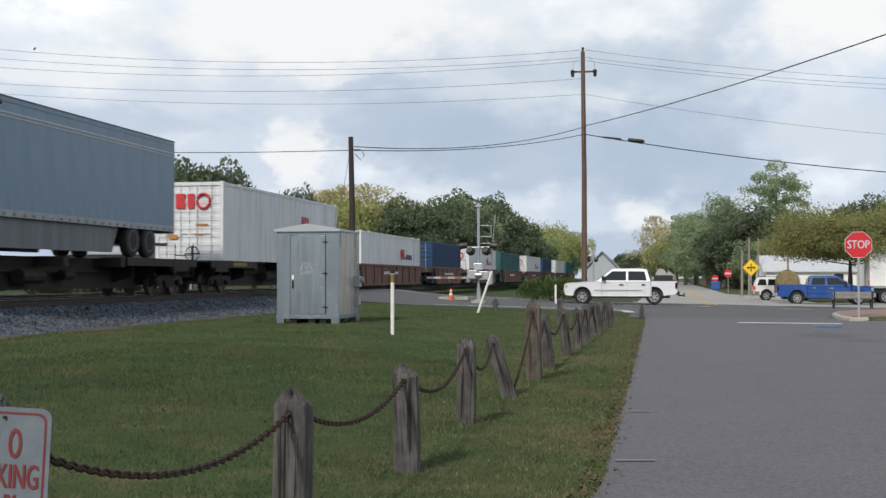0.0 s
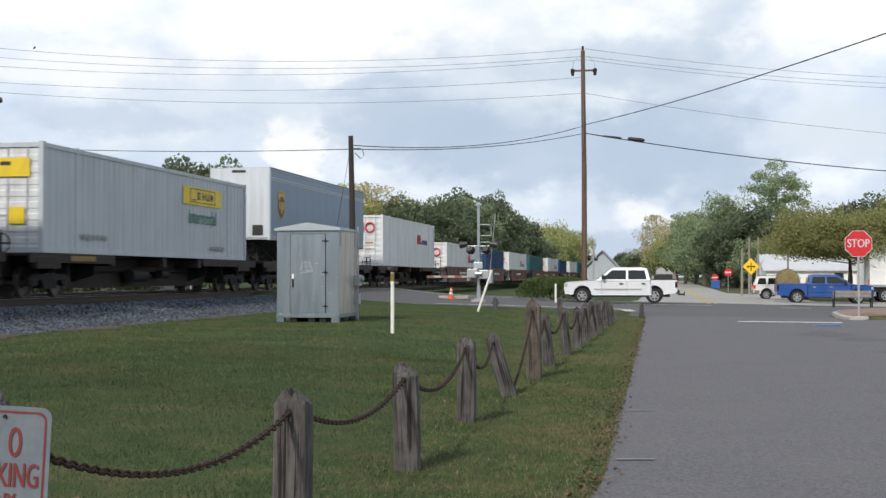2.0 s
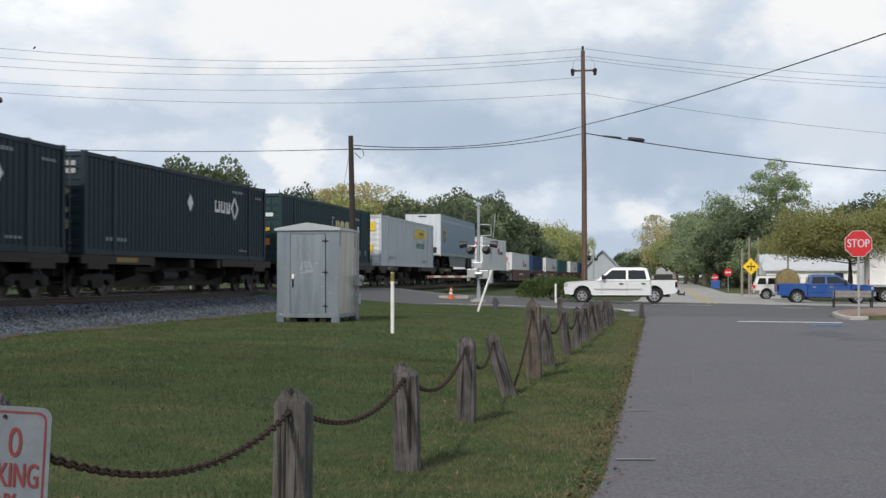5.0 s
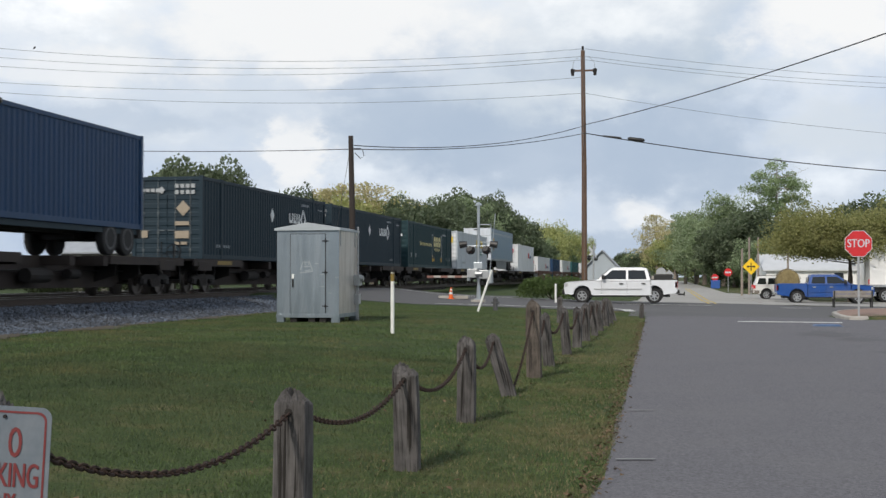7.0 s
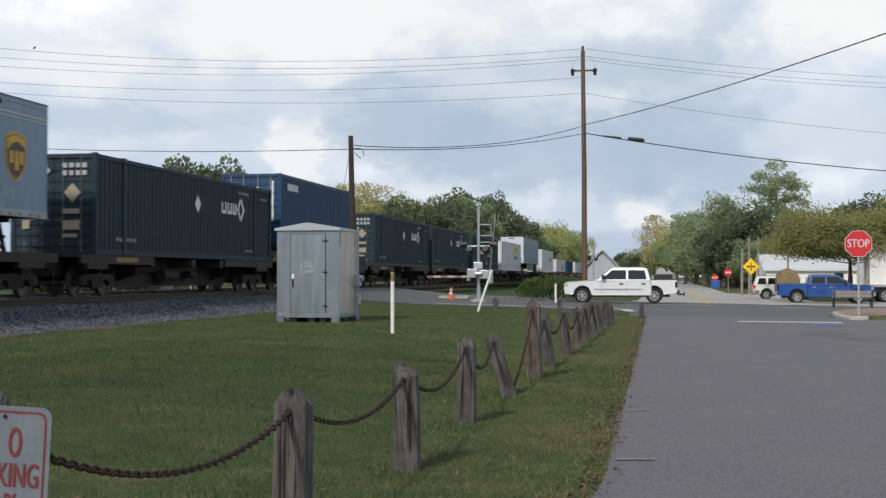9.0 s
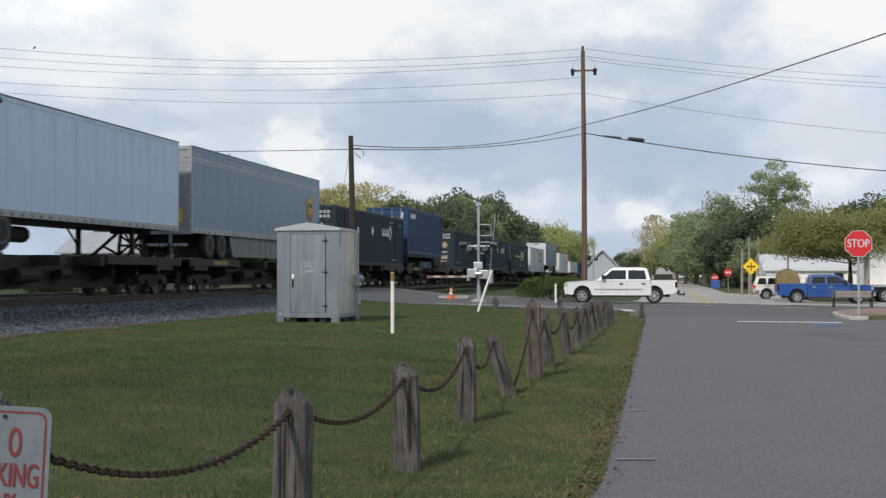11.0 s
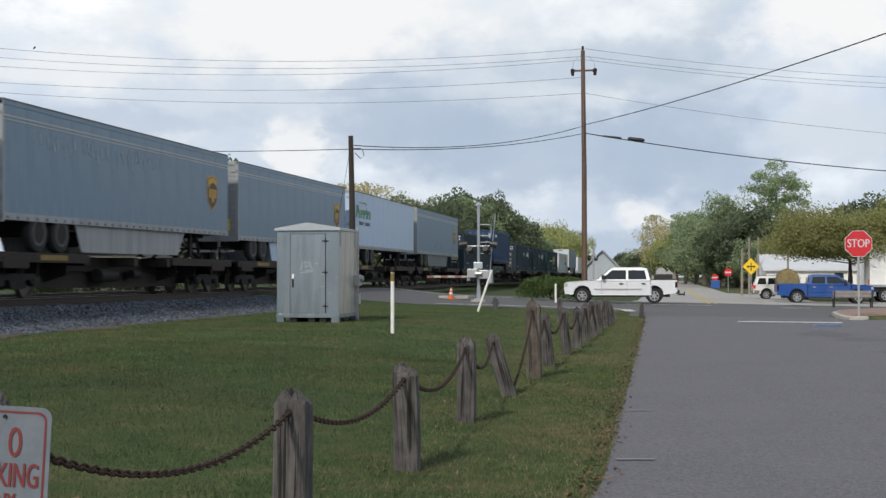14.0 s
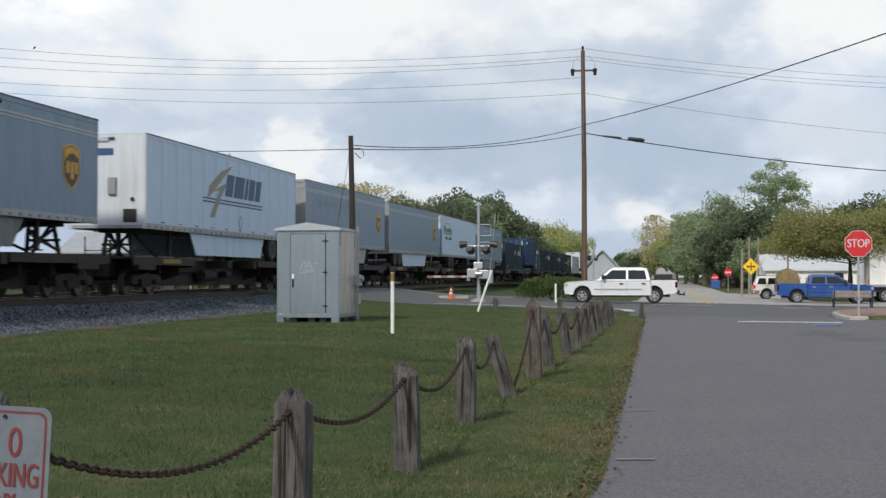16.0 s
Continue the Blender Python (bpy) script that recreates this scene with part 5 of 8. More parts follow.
WELL_Z = 1.13
white_box(44.3, DECK)
white_box(65.5, WELL_Z)
container("blue corrugated container with white lettering in a well car", 86.0, 12.19, P["blue"], z=WELL_Z, pitch=0.28)
white_box(102.5, WELL_Z)
container("teal corrugated container in a well car", 122.0, L53, P["teal"], z=WELL_Z)
white_box(145.0, WELL_Z)
container("blue corrugated container in a well car", 164.5, 12.19, P["blue"], z=WELL_Z, pitch=0.28)
white_box(183.0, WELL_Z, False)
container("teal corrugated container in a well car", 203.0, L53, P["teal"], z=WELL_Z)

for a, b in ((-194.3, -176.2), (-175.2, -157.0), (-156.9, -139.4), (-139.3, -122.1), (-122.0, -104.7), (-104.6, -87.0), (-86.3, -68.4), (-68.3, -51.7), (-51.4, -33.6), (-33.5, -15.9), (-15.7, 2.7), (3.2, 21.8), (22.2, 41.9), (42.7, 61.8)):
    spine_car(a, b)
for a, b in ((62.7, 84.0), (84.3, 100.3), (100.6, 120.6), (120.9, 141.5), (142.5, 163.0), (163.3, 181.0), (181.3, 201.3), (201.6, 221.6)):
    well_car(a, b)

# ---- the chain fence ----
def fence_post(x, y, high, lean=0.0, wide=0.19, deep=0.17, seed=1, turn=0.0):
    rng = random.Random(seed)
    p = thing("fence_post", pose(x, y, height(x, y) - 0.03, 0, lean, turn), "weathered grey timber post with rounded top, standing in grass", "post", "posts of the chain fence")
    # grooved, weathered timber: a notched outline drawn upwards, its top worn to a blunt dome
    around = []
    m = 9
    for k in range(m):
        around.append((-0.5 + k / m, -0.5, 1))
    for k in range(m):
        around.append((0.5, -0.5 + k / m, 0))
    for k in range(m):
        around.append((0.5 - k / m, 0.5, 1))
    for k in range(m):
        around.append((-0.5, 0.5 - k / m, 0))
    groove = [rng.choice((0, 0, 0.006, 0.012, 0.02, 0.03)) for _ in around]
    n = len(around)
    corner = [max(0.0, abs(a) + abs(b) - 0.93) * 0.22 for a, b, _ in around]
    slope = rng.uniform(-0.05, 0.05)
    rings = []
    for z, k in ((0, 1.03), (0.12, 1.0), (0.35, 1.0), (0.6, 0.995), (0.8, 0.985), (0.90, 0.975), (0.925, 0.93), (0.965, 0.66), (0.988, 0.36), (0.995, 0.1)):
        ring = []
        for i, (a, b, _) in enumerate(around):
            g = 1 - 2 * groove[i] * rng.uniform(0.7, 1.2) - corner[i]
            worn = (rng.uniform(-0.03, 0.012) + a * slope) * (1.0 if z > 0.92 else 0.3) if z > 0.88 else 0
            ring.append((a * wide * k * g + 0.004 * math.sin(z * 5 + seed), b * deep * k * g, z * high + worn))
        rings.append(ring)
    s = Shape().ring(rings)
    part("timber", s, M["post_tan" if seed == 8 else "post_wood"], p)
    # drying cracks and the chain hole
    c = Shape()
    for k in range(3):
        cx = rng.uniform(-0.35, 0.35) * wide
        z0, z1 = rng.uniform(0.05, 0.3) * high, rng.uniform(0.55, 0.9) * high
        w0 = rng.uniform(0.002, 0.005) if k else 0.007
        c.prism([(cx - w0, z0), (cx + w0, z0 + 0.1), (cx + w0 * 1.4, z1 - 0.2), (cx + 0.004, z1), (cx - w0 * 1.2, z1 - 0.25)], "y", -deep * 0.5 - 0.002, -deep * 0.47)
    part("crack", c, M["post_dark"], p, "dark drying cracks")
    h = Shape().tube([(0.0, -deep * 0.5 - 0.004, high * 0.86), (0, -deep * 0.4, high * 0.86)], 0.022, 10)
    part("chain_hole", h, M["post_dark"], p, "dark drilled chain hole")
    return p


def link_mesh():
    s = Shape()
    a, r, w = 0.019, 0.0145, 0.0066
    path = []
    for k in range(6):
        t = -math.pi / 2 + math.pi * k / 5
        path.append((a * 0.6 + r * math.cos(t), r * math.sin(t), 0))
    for k in range(6):
        t = math.pi / 2 + math.pi * k / 5
        path.append((-a * 0.6 + r * math.cos(t), r * math.sin(t), 0))
    rings = []
    n = len(path)
    for i in range(n):
        p, q = Vector(path[i]), Vector(path[(i + 1) % n]) - Vector(path[i - 1])
        d = q.normalized()
        side = d.cross(Vector((0, 0, 1)))
        rings.append([p + side * w * math.cos(u) + Vector((0, 0, w * math.sin(u))) for u in (0, 1.26, 2.51, 3.77, 5.03)])
    rings.append(rings[0])
    s.ring(rings, caps=False)
    return s


LINK = link_mesh()


def chain(a, b, sag, pitch=0.05, scale=1.0):
    """A rusty chain that hangs between two points, in real links."""
    a, b = Vector(a), Vector(b)
    s = Shape()
    n = 200
    pts = [a.lerp(b, k / n) - Vector((0, 0, 4 * sag * (k / n) * (1 - k / n))) for k in range(n + 1)]
    run, nextd, k = 0.0, 0.0, 0
    for p, q in zip(pts, pts[1:]):
        step = (q - p).length
        while run + step >= nextd:
            c = p.lerp(q, (nextd - run) / step)
            d = (q - p).normalized()
            m = Matrix.Translation(c) @ d.to_track_quat("X", "Z").to_matrix().to_4x4() @ pose(0, 0, 0, 45 + 90 * (k % 2)) @ Matrix.Scale(scale, 4)
            s.add(LINK.v, LINK.f, 0, m)
            nextd += pitch
            k += 1
        run += step
    ob = part("fence_chain", s, M["chain"], smooth=True)
    return tagged(ob, "sagging rusty steel chain slung between timber posts", "chain", "chains of the fence")


POSTS = [(-2.2, 3.93, 1.11, 0, 0.185), (-2.075, 6.86, 0.895, 0, 0.185), (-1.99, 9.62, 0.85, -1.6, 0.195), (-2.05, 12.86, 0.91, 0.5, 0.185), (-1.96, 15.74, 0.84, -16, 0.185),
         (-1.95, 18.61, 1.18, -0.5, 0.21), (-1.96, 21.12, 0.92, -6, 0.185), (-1.92, 24.39, 0.95, -5, 0.185), (-1.9, 26.75, 0.88, 1, 0.185), (-1.89, 29.6, 0.9, -2, 0.185),
         (-1.84, 32.18, 0.9, -5, 0.185), (-1.86, 35.22, 0.88, -6, 0.185), (-1.86, 38.45, 0.88, -3, 0.185), (-1.83, 40.79, 0.86, -10, 0.185), (-1.82, 43.43, 0.75, -16, 0.185)]
for k, (x, y, h, lean, w) in enumerate(POSTS):
    fence_post(x, y, h, lean, w, w * 0.9, k + 3, [3, -2, 4, 0, 6, -3, 2, 5, -4, 1, 3, 0, -6, 8, 2][k])
for x, y, h in ((-3.35, 39.5, 0.86), (-0.95, 45.6, 0.55)):
    fence_post(x, y, h, 1, 0.16, 0.15, 40 + int(y))
for k in range(len(POSTS) - 1):
    (x0, y0, h0, l0, _), (x1, y1, h1, l1, _) = POSTS[k], POSTS[k + 1]
    z0, z1 = h0 * 0.86 - 0.03, h1 * 0.86 - 0.03
    x0, x1 = x0 + math.sin(radians(l0)) * z0, x1 + math.sin(radians(l1)) * z1
    sag = [0.20, 0.17, 0.22, 0.26, 0.10, 0.3, 0.28, 0.3, 0.3, 0.3, 0.3, 0.3, 0.3, 0.25][k]
    if k == 4:
        chain((POSTS[4][0] + 0.02, y0 + 0.1, 0.06), (x1, y1 - 0.1, z1), 0.10, 0.06, 1.1)
    elif k == 3:
        chain((x0, y0 + 0.09, z0), (x1, y1 - 0.09, z1), sag, 0.05)
    else:
        chain((x0, y0 + 0.085, z0), (x1, y1 - 0.095, z1), sag, 0.044 if k < 3 else 0.064, 1.0 if k < 3 else 1.3)


def no_parking():
    """The sign bolted to the first post."""
    t = thing("parking_sign", pose(-2.128, 3.80, 0.853, 0, 3.0, 8), "white metal parking sign with red lettering, bolted to a fence post", "sign")

    def plate(w, h, r, y0, y1, mat, name, hole=None):
        def outline(w, h, r):
            o = []
            for cx, cz, a0 in ((w - r, h - r, 0), (-w + r, h - r, 90), (-w + r, -h + r, 180), (w - r, -h + r, 270)):
                o += [(cx + r * math.cos(radians(a0 + 18 * k)), cz + r * math.sin(radians(a0 + 18 * k))) for k in range(6)]
            return o
        s = Shape()
        o = outline(w, h, r)
        if hole:
            i = outline(w - hole, h - hole, r - hole * 0.6)
            n = len(o)
            s.add([(p[0], y0, p[1]) for p in o] + [(p[0], y0, p[1]) for p in i], [(k, (k + 1) % n, n + (k + 1) % n, n + k) for k in range(n)])
        else:
            s.prism(o, "y", y0, y1)
        return part(name, s, mat, t)
    plate(0.1525, 0.2285, 0.035, 0, 0.003, M["sign_shaded_aged"], "plate")
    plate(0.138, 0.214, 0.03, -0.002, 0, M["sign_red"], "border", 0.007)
    for text, dx in (("N", -0.036), ("O", 0.038)):
        l = letters(text, 0.138, 0.001, "CENTER", 0.40)
        both = Shape()
        for off in (-0.0022, 0.0, 0.0022):
            both.add([(p[0] + dx + off, p[1] - 0.003 - off * 0.05, p[2] + 0.108) for p in l.v], l.f)
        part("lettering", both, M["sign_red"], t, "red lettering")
    for text, z, size in (("PARKING", 0.003, 0.112), ("ANY", -0.085, 0.085), ("TIME", -0.165, 0.075)):
        l = letters(text, size, 0.001, "CENTER", 0.56 if text != "PARKING" else 0.52)
        both = Shape()
        for off in (-0.0016, 0.0, 0.0016):
            both.add([(p[0] + off, p[1] - 0.003 - off * 0.05, p[2] + z) for p in l.v], l.f)
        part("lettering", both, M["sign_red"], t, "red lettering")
    for z in (0.195, -0.195):
        part("bolt", Shape().tube([(0, -0.008, z), (0, 0.004, z)], 0.006, 8), M["dark_steel"], t)


no_parking()


# ---- the signal cabinet ----
def signal_box():
    t = thing("signal_cabinet", pose(-9.30, 33.0, 0.30), "tall dented aluminium railway equipment cabinet with gabled roof on grass", "equipment cabinet")
    w, d, h = 0.84, 1.0, 2.45
    part("body", Shape().box(-w, w, -d, d, 0.16, h, c=0.015), M["galv"], t)
    # Added sheet whose paler colour stands for the side's reflected light.
    bare = surf("bright_reflection_aluminium", (0.60, 0.58, 0.55), 0.30, 0.85, var=0.12, scale=1.5, fine=40, bump=0.1, dirt=(0.34, 0.31, 0.28), dirt_amount=0.7, streak=3.2)
    part("bright_side_sheet", Shape().box(w, w + 0.006, -d + 0.03, d - 0.03, 0.23, h - 0.05), bare, t, "streaked aluminium side sheet, bright reflection in its colour")
    part("base_frame", Shape().box(-w - 0.012, w + 0.012, -d - 0.012, d + 0.012, 0.13, 0.22, c=0.0015), M["galv"], t)
    for sx in (-1, 1):
        for sy in (-1, 1):
            part("foot", Shape().box(*sorted((sx * (w - 0.2), sx * w)), *sorted((sy * (d - 0.15), sy * d)), -0.06, 0.14, c=0.01), M["galv"], t)
    for x in (-0.4, 0.1, 0.4):
        part("skid", Shape().box(x - 0.09, x + 0.09, -d + 0.05, d - 0.05, -0.05, 0.13), M["dark_steel"], t, "dark timber skid")
    s = Shape().prism([(-w - 0.05, h - 0.04), (w + 0.05, h - 0.04), (w + 0.05, h + 0.02), (0, h + 0.17), (-w - 0.05, h + 0.02)], "y", -d - 0.06, d + 0.06)
    part("roof", s, M["galv_roof"], t)
    dr = part("door", Shape().box(-0.46, 0.48, -d - 0.022, -d - 0.002, 0.26, h - 0.14, c=0.0015), M["galv"], t)
    part("door_seal", Shape().box(-0.475, -0.462, -d - 0.012, -d, 0.25, h - 0.13).box(0.482, 0.495, -d - 0.012, -d, 0.25, h - 0.13).box(-0.475, 0.495, -d - 0.012, -d, h - 0.139, h - 0.122), M["dark_steel"], dr, "dark door gap")
    part("handle", Shape().box(-0.42, -0.36, -d - 0.05, -d - 0.02, 1.15, 1.27, c=0.008), M["white_paint"], dr, "pale door handle plate")
    part("latch", Shape().box(-0.405, -0.375, -d - 0.07, -d - 0.02, 0.93, 1.13, c=0.008), M["dark_steel"], dr, "dark lever latch")
    for z in (0.42, 1.3, 2.12):
        part("hinge", Shape().box(0.40, 0.56, -d - 0.034, -d - 0.02, z, z + 0.025).tube([(0.485, -d - 0.035, z - 0.04), (0.485, -d - 0.035, z + 0.07)], 0.012, 6), M["dark_steel"], dr)
    s = Shape()
    rng = random.Random(3)
    for a, b in (((-0.21, 1.30), (0.14, 1.34)), ((-0.19, 1.38), (-0.12, 1.58)), ((-0.12, 1.58), (0.06, 1.58)), ((0.06, 1.58), (0.14, 1.36)), ((-0.10, 1.46), (0.08, 1.47)), ((-0.06, 1.35), (0.08, 1.38)), ((-0.09, 1.62), (-0.05, 1.5)), ((0.05, 1.62), (0.03, 1.5))):
        s.box(0, math.dist(a, b), -0.001, 0.001, -0.012, 0.012, at=Matrix.Translation((a[0], -d - 0.0235, a[1])) @ Matrix.Rotation(-math.atan2(b[1] - a[1], b[0] - a[0]), 4, "Y"))
    for k in range(6):
        x, z = rng.uniform(0.2, 0.75), rng.uniform(0.7, 1.7)
        s.box(x, x + 0.1, -d - 0.0235 if x < 0.4 else -d - 0.002, -d - 0.0225 if x < 0.4 else -d - 0.0012, z, z + 0.015)
    part("scrawl", s, M["galv_roof"], dr, "faint pale scrawl marks")
    # service equipment on the side
    part("meter", Shape().box(w, w + 0.16, d - 0.42, d - 0.12, 0.95, 1.25, c=0.01).tube([(w + 0.16, d - 0.27, 1.15), (w + 0.24, d - 0.27, 1.15)], 0.08, 12), M["post_steel"], t, "round glass electricity meter")
    part("switch_box", Shape().box(w, w + 0.14, d - 0.40, d - 0.14, 0.45, 0.72, c=0.01), M["post_steel"], t)
    part("conduit", Shape().tube([(w + 0.05, d - 0.1, -0.05), (w + 0.05, d - 0.1, h + 0.12)], 0.022, 8).tube([(w + 0.05, d - 0.27, 0.0), (w + 0.05, d - 0.27, 0.95)], 0.02, 8), M["post_steel"], t)
    part("lifting_eye", Shape().box(w, w + 0.02, -d + 0.1, -d + 0.18, h - 0.45, h - 0.05).box(w, w + 0.02, d - 0.35, d - 0.27, h - 0.45, h - 0.05), M["post_steel"], t)


signal_box()


# ---- poles and wires ----
def utility_pole(x, y, top, r, mat, label, arm=None):
    z = height(x, y)
    p = thing("utility_pole", pose(x, y, z), label, "utility pole")
    part("pole", Shape().tube([(0, 0, -0.3), (0.01, 0, (top - z) * 0.5), (-0.06, 0, top - z)], [r, r * 0.85, r * 0.68], 12), mat, p, smooth=True)
    if arm:
        za = arm - z
        a = part("crossarm", Shape().box(-0.72, 0.72, -0.06, 0.06, za - 0.05, za + 0.05, c=0.01), M["pole"], p)
        for sx in (-1, 1):
            part("insulator", Shape().tube([(sx * 0.66, -0.05, za + 0.12), (sx * 0.66, -0.05, za + 0.05), (sx * 0.66, -0.05, za - 0.3)], [0.05, 0.11, 0.09], 8).box(sx * 0.66 - 0.12, sx * 0.66 + 0.12, -0.09, 0.0, za - 0.1, za + 0.08), M["dark_steel"], a, "dark cutout insulator")
            part("jumper", Shape().tube([(sx * 0.66, -0.05, za + 0.1), (sx * 0.62, -0.05, za + 0.5), (sx * 0.3, -0.03, za + 0.85)], 0.011, 5), M["wire_thin"], a)
        part("top_insulator", Shape().tube([(-0.06, 0, top - z), (-0.06, 0, top - z + 0.25)], [0.05, 0.07], 8), M["dark_steel"], p)
        part("ground_wire", Shape().tube([(0.02, -r * 0.95, 0), (-0.03, -r * 0.75, top - z - 0.4)], 0.012, 5), M["wire_thin"], p)
    return p


utility_pole(-4.91, 75.31, 14.95, 0.175, M["pole"], "tall brown timber utility pole with short crossarm", 13.75)
p2 = utility_pole(-12.8, 50.54, 7.3, 0.15, M["pole_dark"], "dark creosoted timber pole with guy wire")
z2 = height(-12.8, 50.54)
part("cable_clamp", Shape().box(0.08, 0.35, -0.05, 0.05, 6.72 - z2, 6.78 - z2).tube([(0.12, 0, 6.6 - z2), (0.35, 0.02, 6.35 - z2), (0.5, 0.03, 6.5 - z2), (0.42, 0.02, 6.72 - z2)], 0.015, 5), M["wire"], p2)
CA, SA = math.cos(radians(TURN)), math.sin(radians(TURN))


def ahead(right, far_, z):
    """A point by its way to the right and its distance ahead of the camera."""
    return Vector((right * CA - far_ * SA, right * SA + far_ * CA, z))


def wire(points, r, mat, label, name="overhead_wire"):
    s = Shape().tube(points, r, 6)
    return tagged(part(name, s, mat, smooth=True), label, "overhead wire", "overhead wires")


def hang(a, b, sag, n=24):
    return [a.lerp(b, k / n) - Vector((0, 0, 4 * sag * (k / n) * (1 - k / n))) for k in range(n + 1)]


TOP = ahead(8.37, 75, 0)
for z0, zl, sag in ((15.05, 17.6, 1.8), (14.6, 16.8, 1.65), (14.4, 16.1, 1.65), (13.35, 14.9, 1.45), (12.4, 14.5, 1.45)):
    wire(hang(ahead(8.3, 75, z0), ahead(-45, 75, zl), sag), 0.012, M["wire_thin"], "thin grey power line strung from the tall pole")
for z0, zr in ((15.05, 13.75), (14.6, 13.4), (14.4, 13.1), (12.4, 10.0)):
    wire(hang(ahead(8.45, 75, z0), ahead(34, 79, zr), 0.35), 0.011, M["wire_thin"], "thin grey power line strung from the tall pole")
wire(hang(ahead(8.4, 74.8, 10.5), ahead(15.2, 36, 9.35), 0.25), 0.022, M["wire"], "thick black service cable slung from the tall pole", "overhead_cable")
wire(hang(ahead(8.4, 74.8, 10.0), ahead(36, 76, 7.3), 0.45), 0.03, M["wire"], "thick black telephone cable strung from the tall pole", "overhead_cable")
wire(hang(ahead(-3.65, 52, 6.9), ahead(8.4, 74.8, 10.45), 0.52), 0.02, M["wire"], "thick black service cable between the two poles", "overhead_cable")
wire(hang(ahead(-3.65, 52, 6.75), ahead(8.4, 74.8, 10.0), 0.34), 0.02, M["wire"], "thick black service cable between the two poles", "overhead_cable")
wire(hang(ahead(-3.8, 52, 6.75), ahead(-30, 64, 8.6), 0.35), 0.016, M["wire"], "black cable leading off over the railway", "overhead_cable")
wire([ahead(-3.85, 52, 6.6), ahead(-5.9, 63, 0.3)], 0.010, M["wire_thin"], "thin steel guy wire bracing the dark pole", "guy_wire")
for r, ww in ((1.62, 0.55), (3.05, 0.5)):
    a = ahead(8.4 + r, 74.85, 10.0 - 0.1 * r - 0.06)
    s = Shape().tube([a + Vector((-ww, 0, 0.07)), a + Vector((-ww * 0.8, 0, 0.05)), a + Vector((ww * 0.8, 0, -0.06)), a + Vector((ww, 0, -0.08))], [0.04, 0.11 if r > 2 else 0.06, 0.11 if r > 2 else 0.06, 0.04], 10)
    tagged(part("splice_case", s, M["black"], smooth=True), "black cable splice case hanging on the cable", "splice case")

# a bird perched on the top wire
s = Shape().tube([(-0.09, 0, 0.06), (-0.04, 0, 0.09), (0.02, 0, 0.14), (0.05, 0, 0.2), (0.08, 0, 0.21)], [0.012, 0.04, 0.055, 0.035, 0.008], 8)
part_bird = part("bird", s, M["dark_steel"], smooth=True, at=Matrix.Translation(ahead(-24.3, 75, 14.98)))
tagged(part_bird, "small dark bird perched on a wire", "bird")


# ---- the level crossing ----
M["faded_red"] = surf("faded_red_paint", (0.22, 0.11, 0.09), 0.7, var=0.2, scale=5)


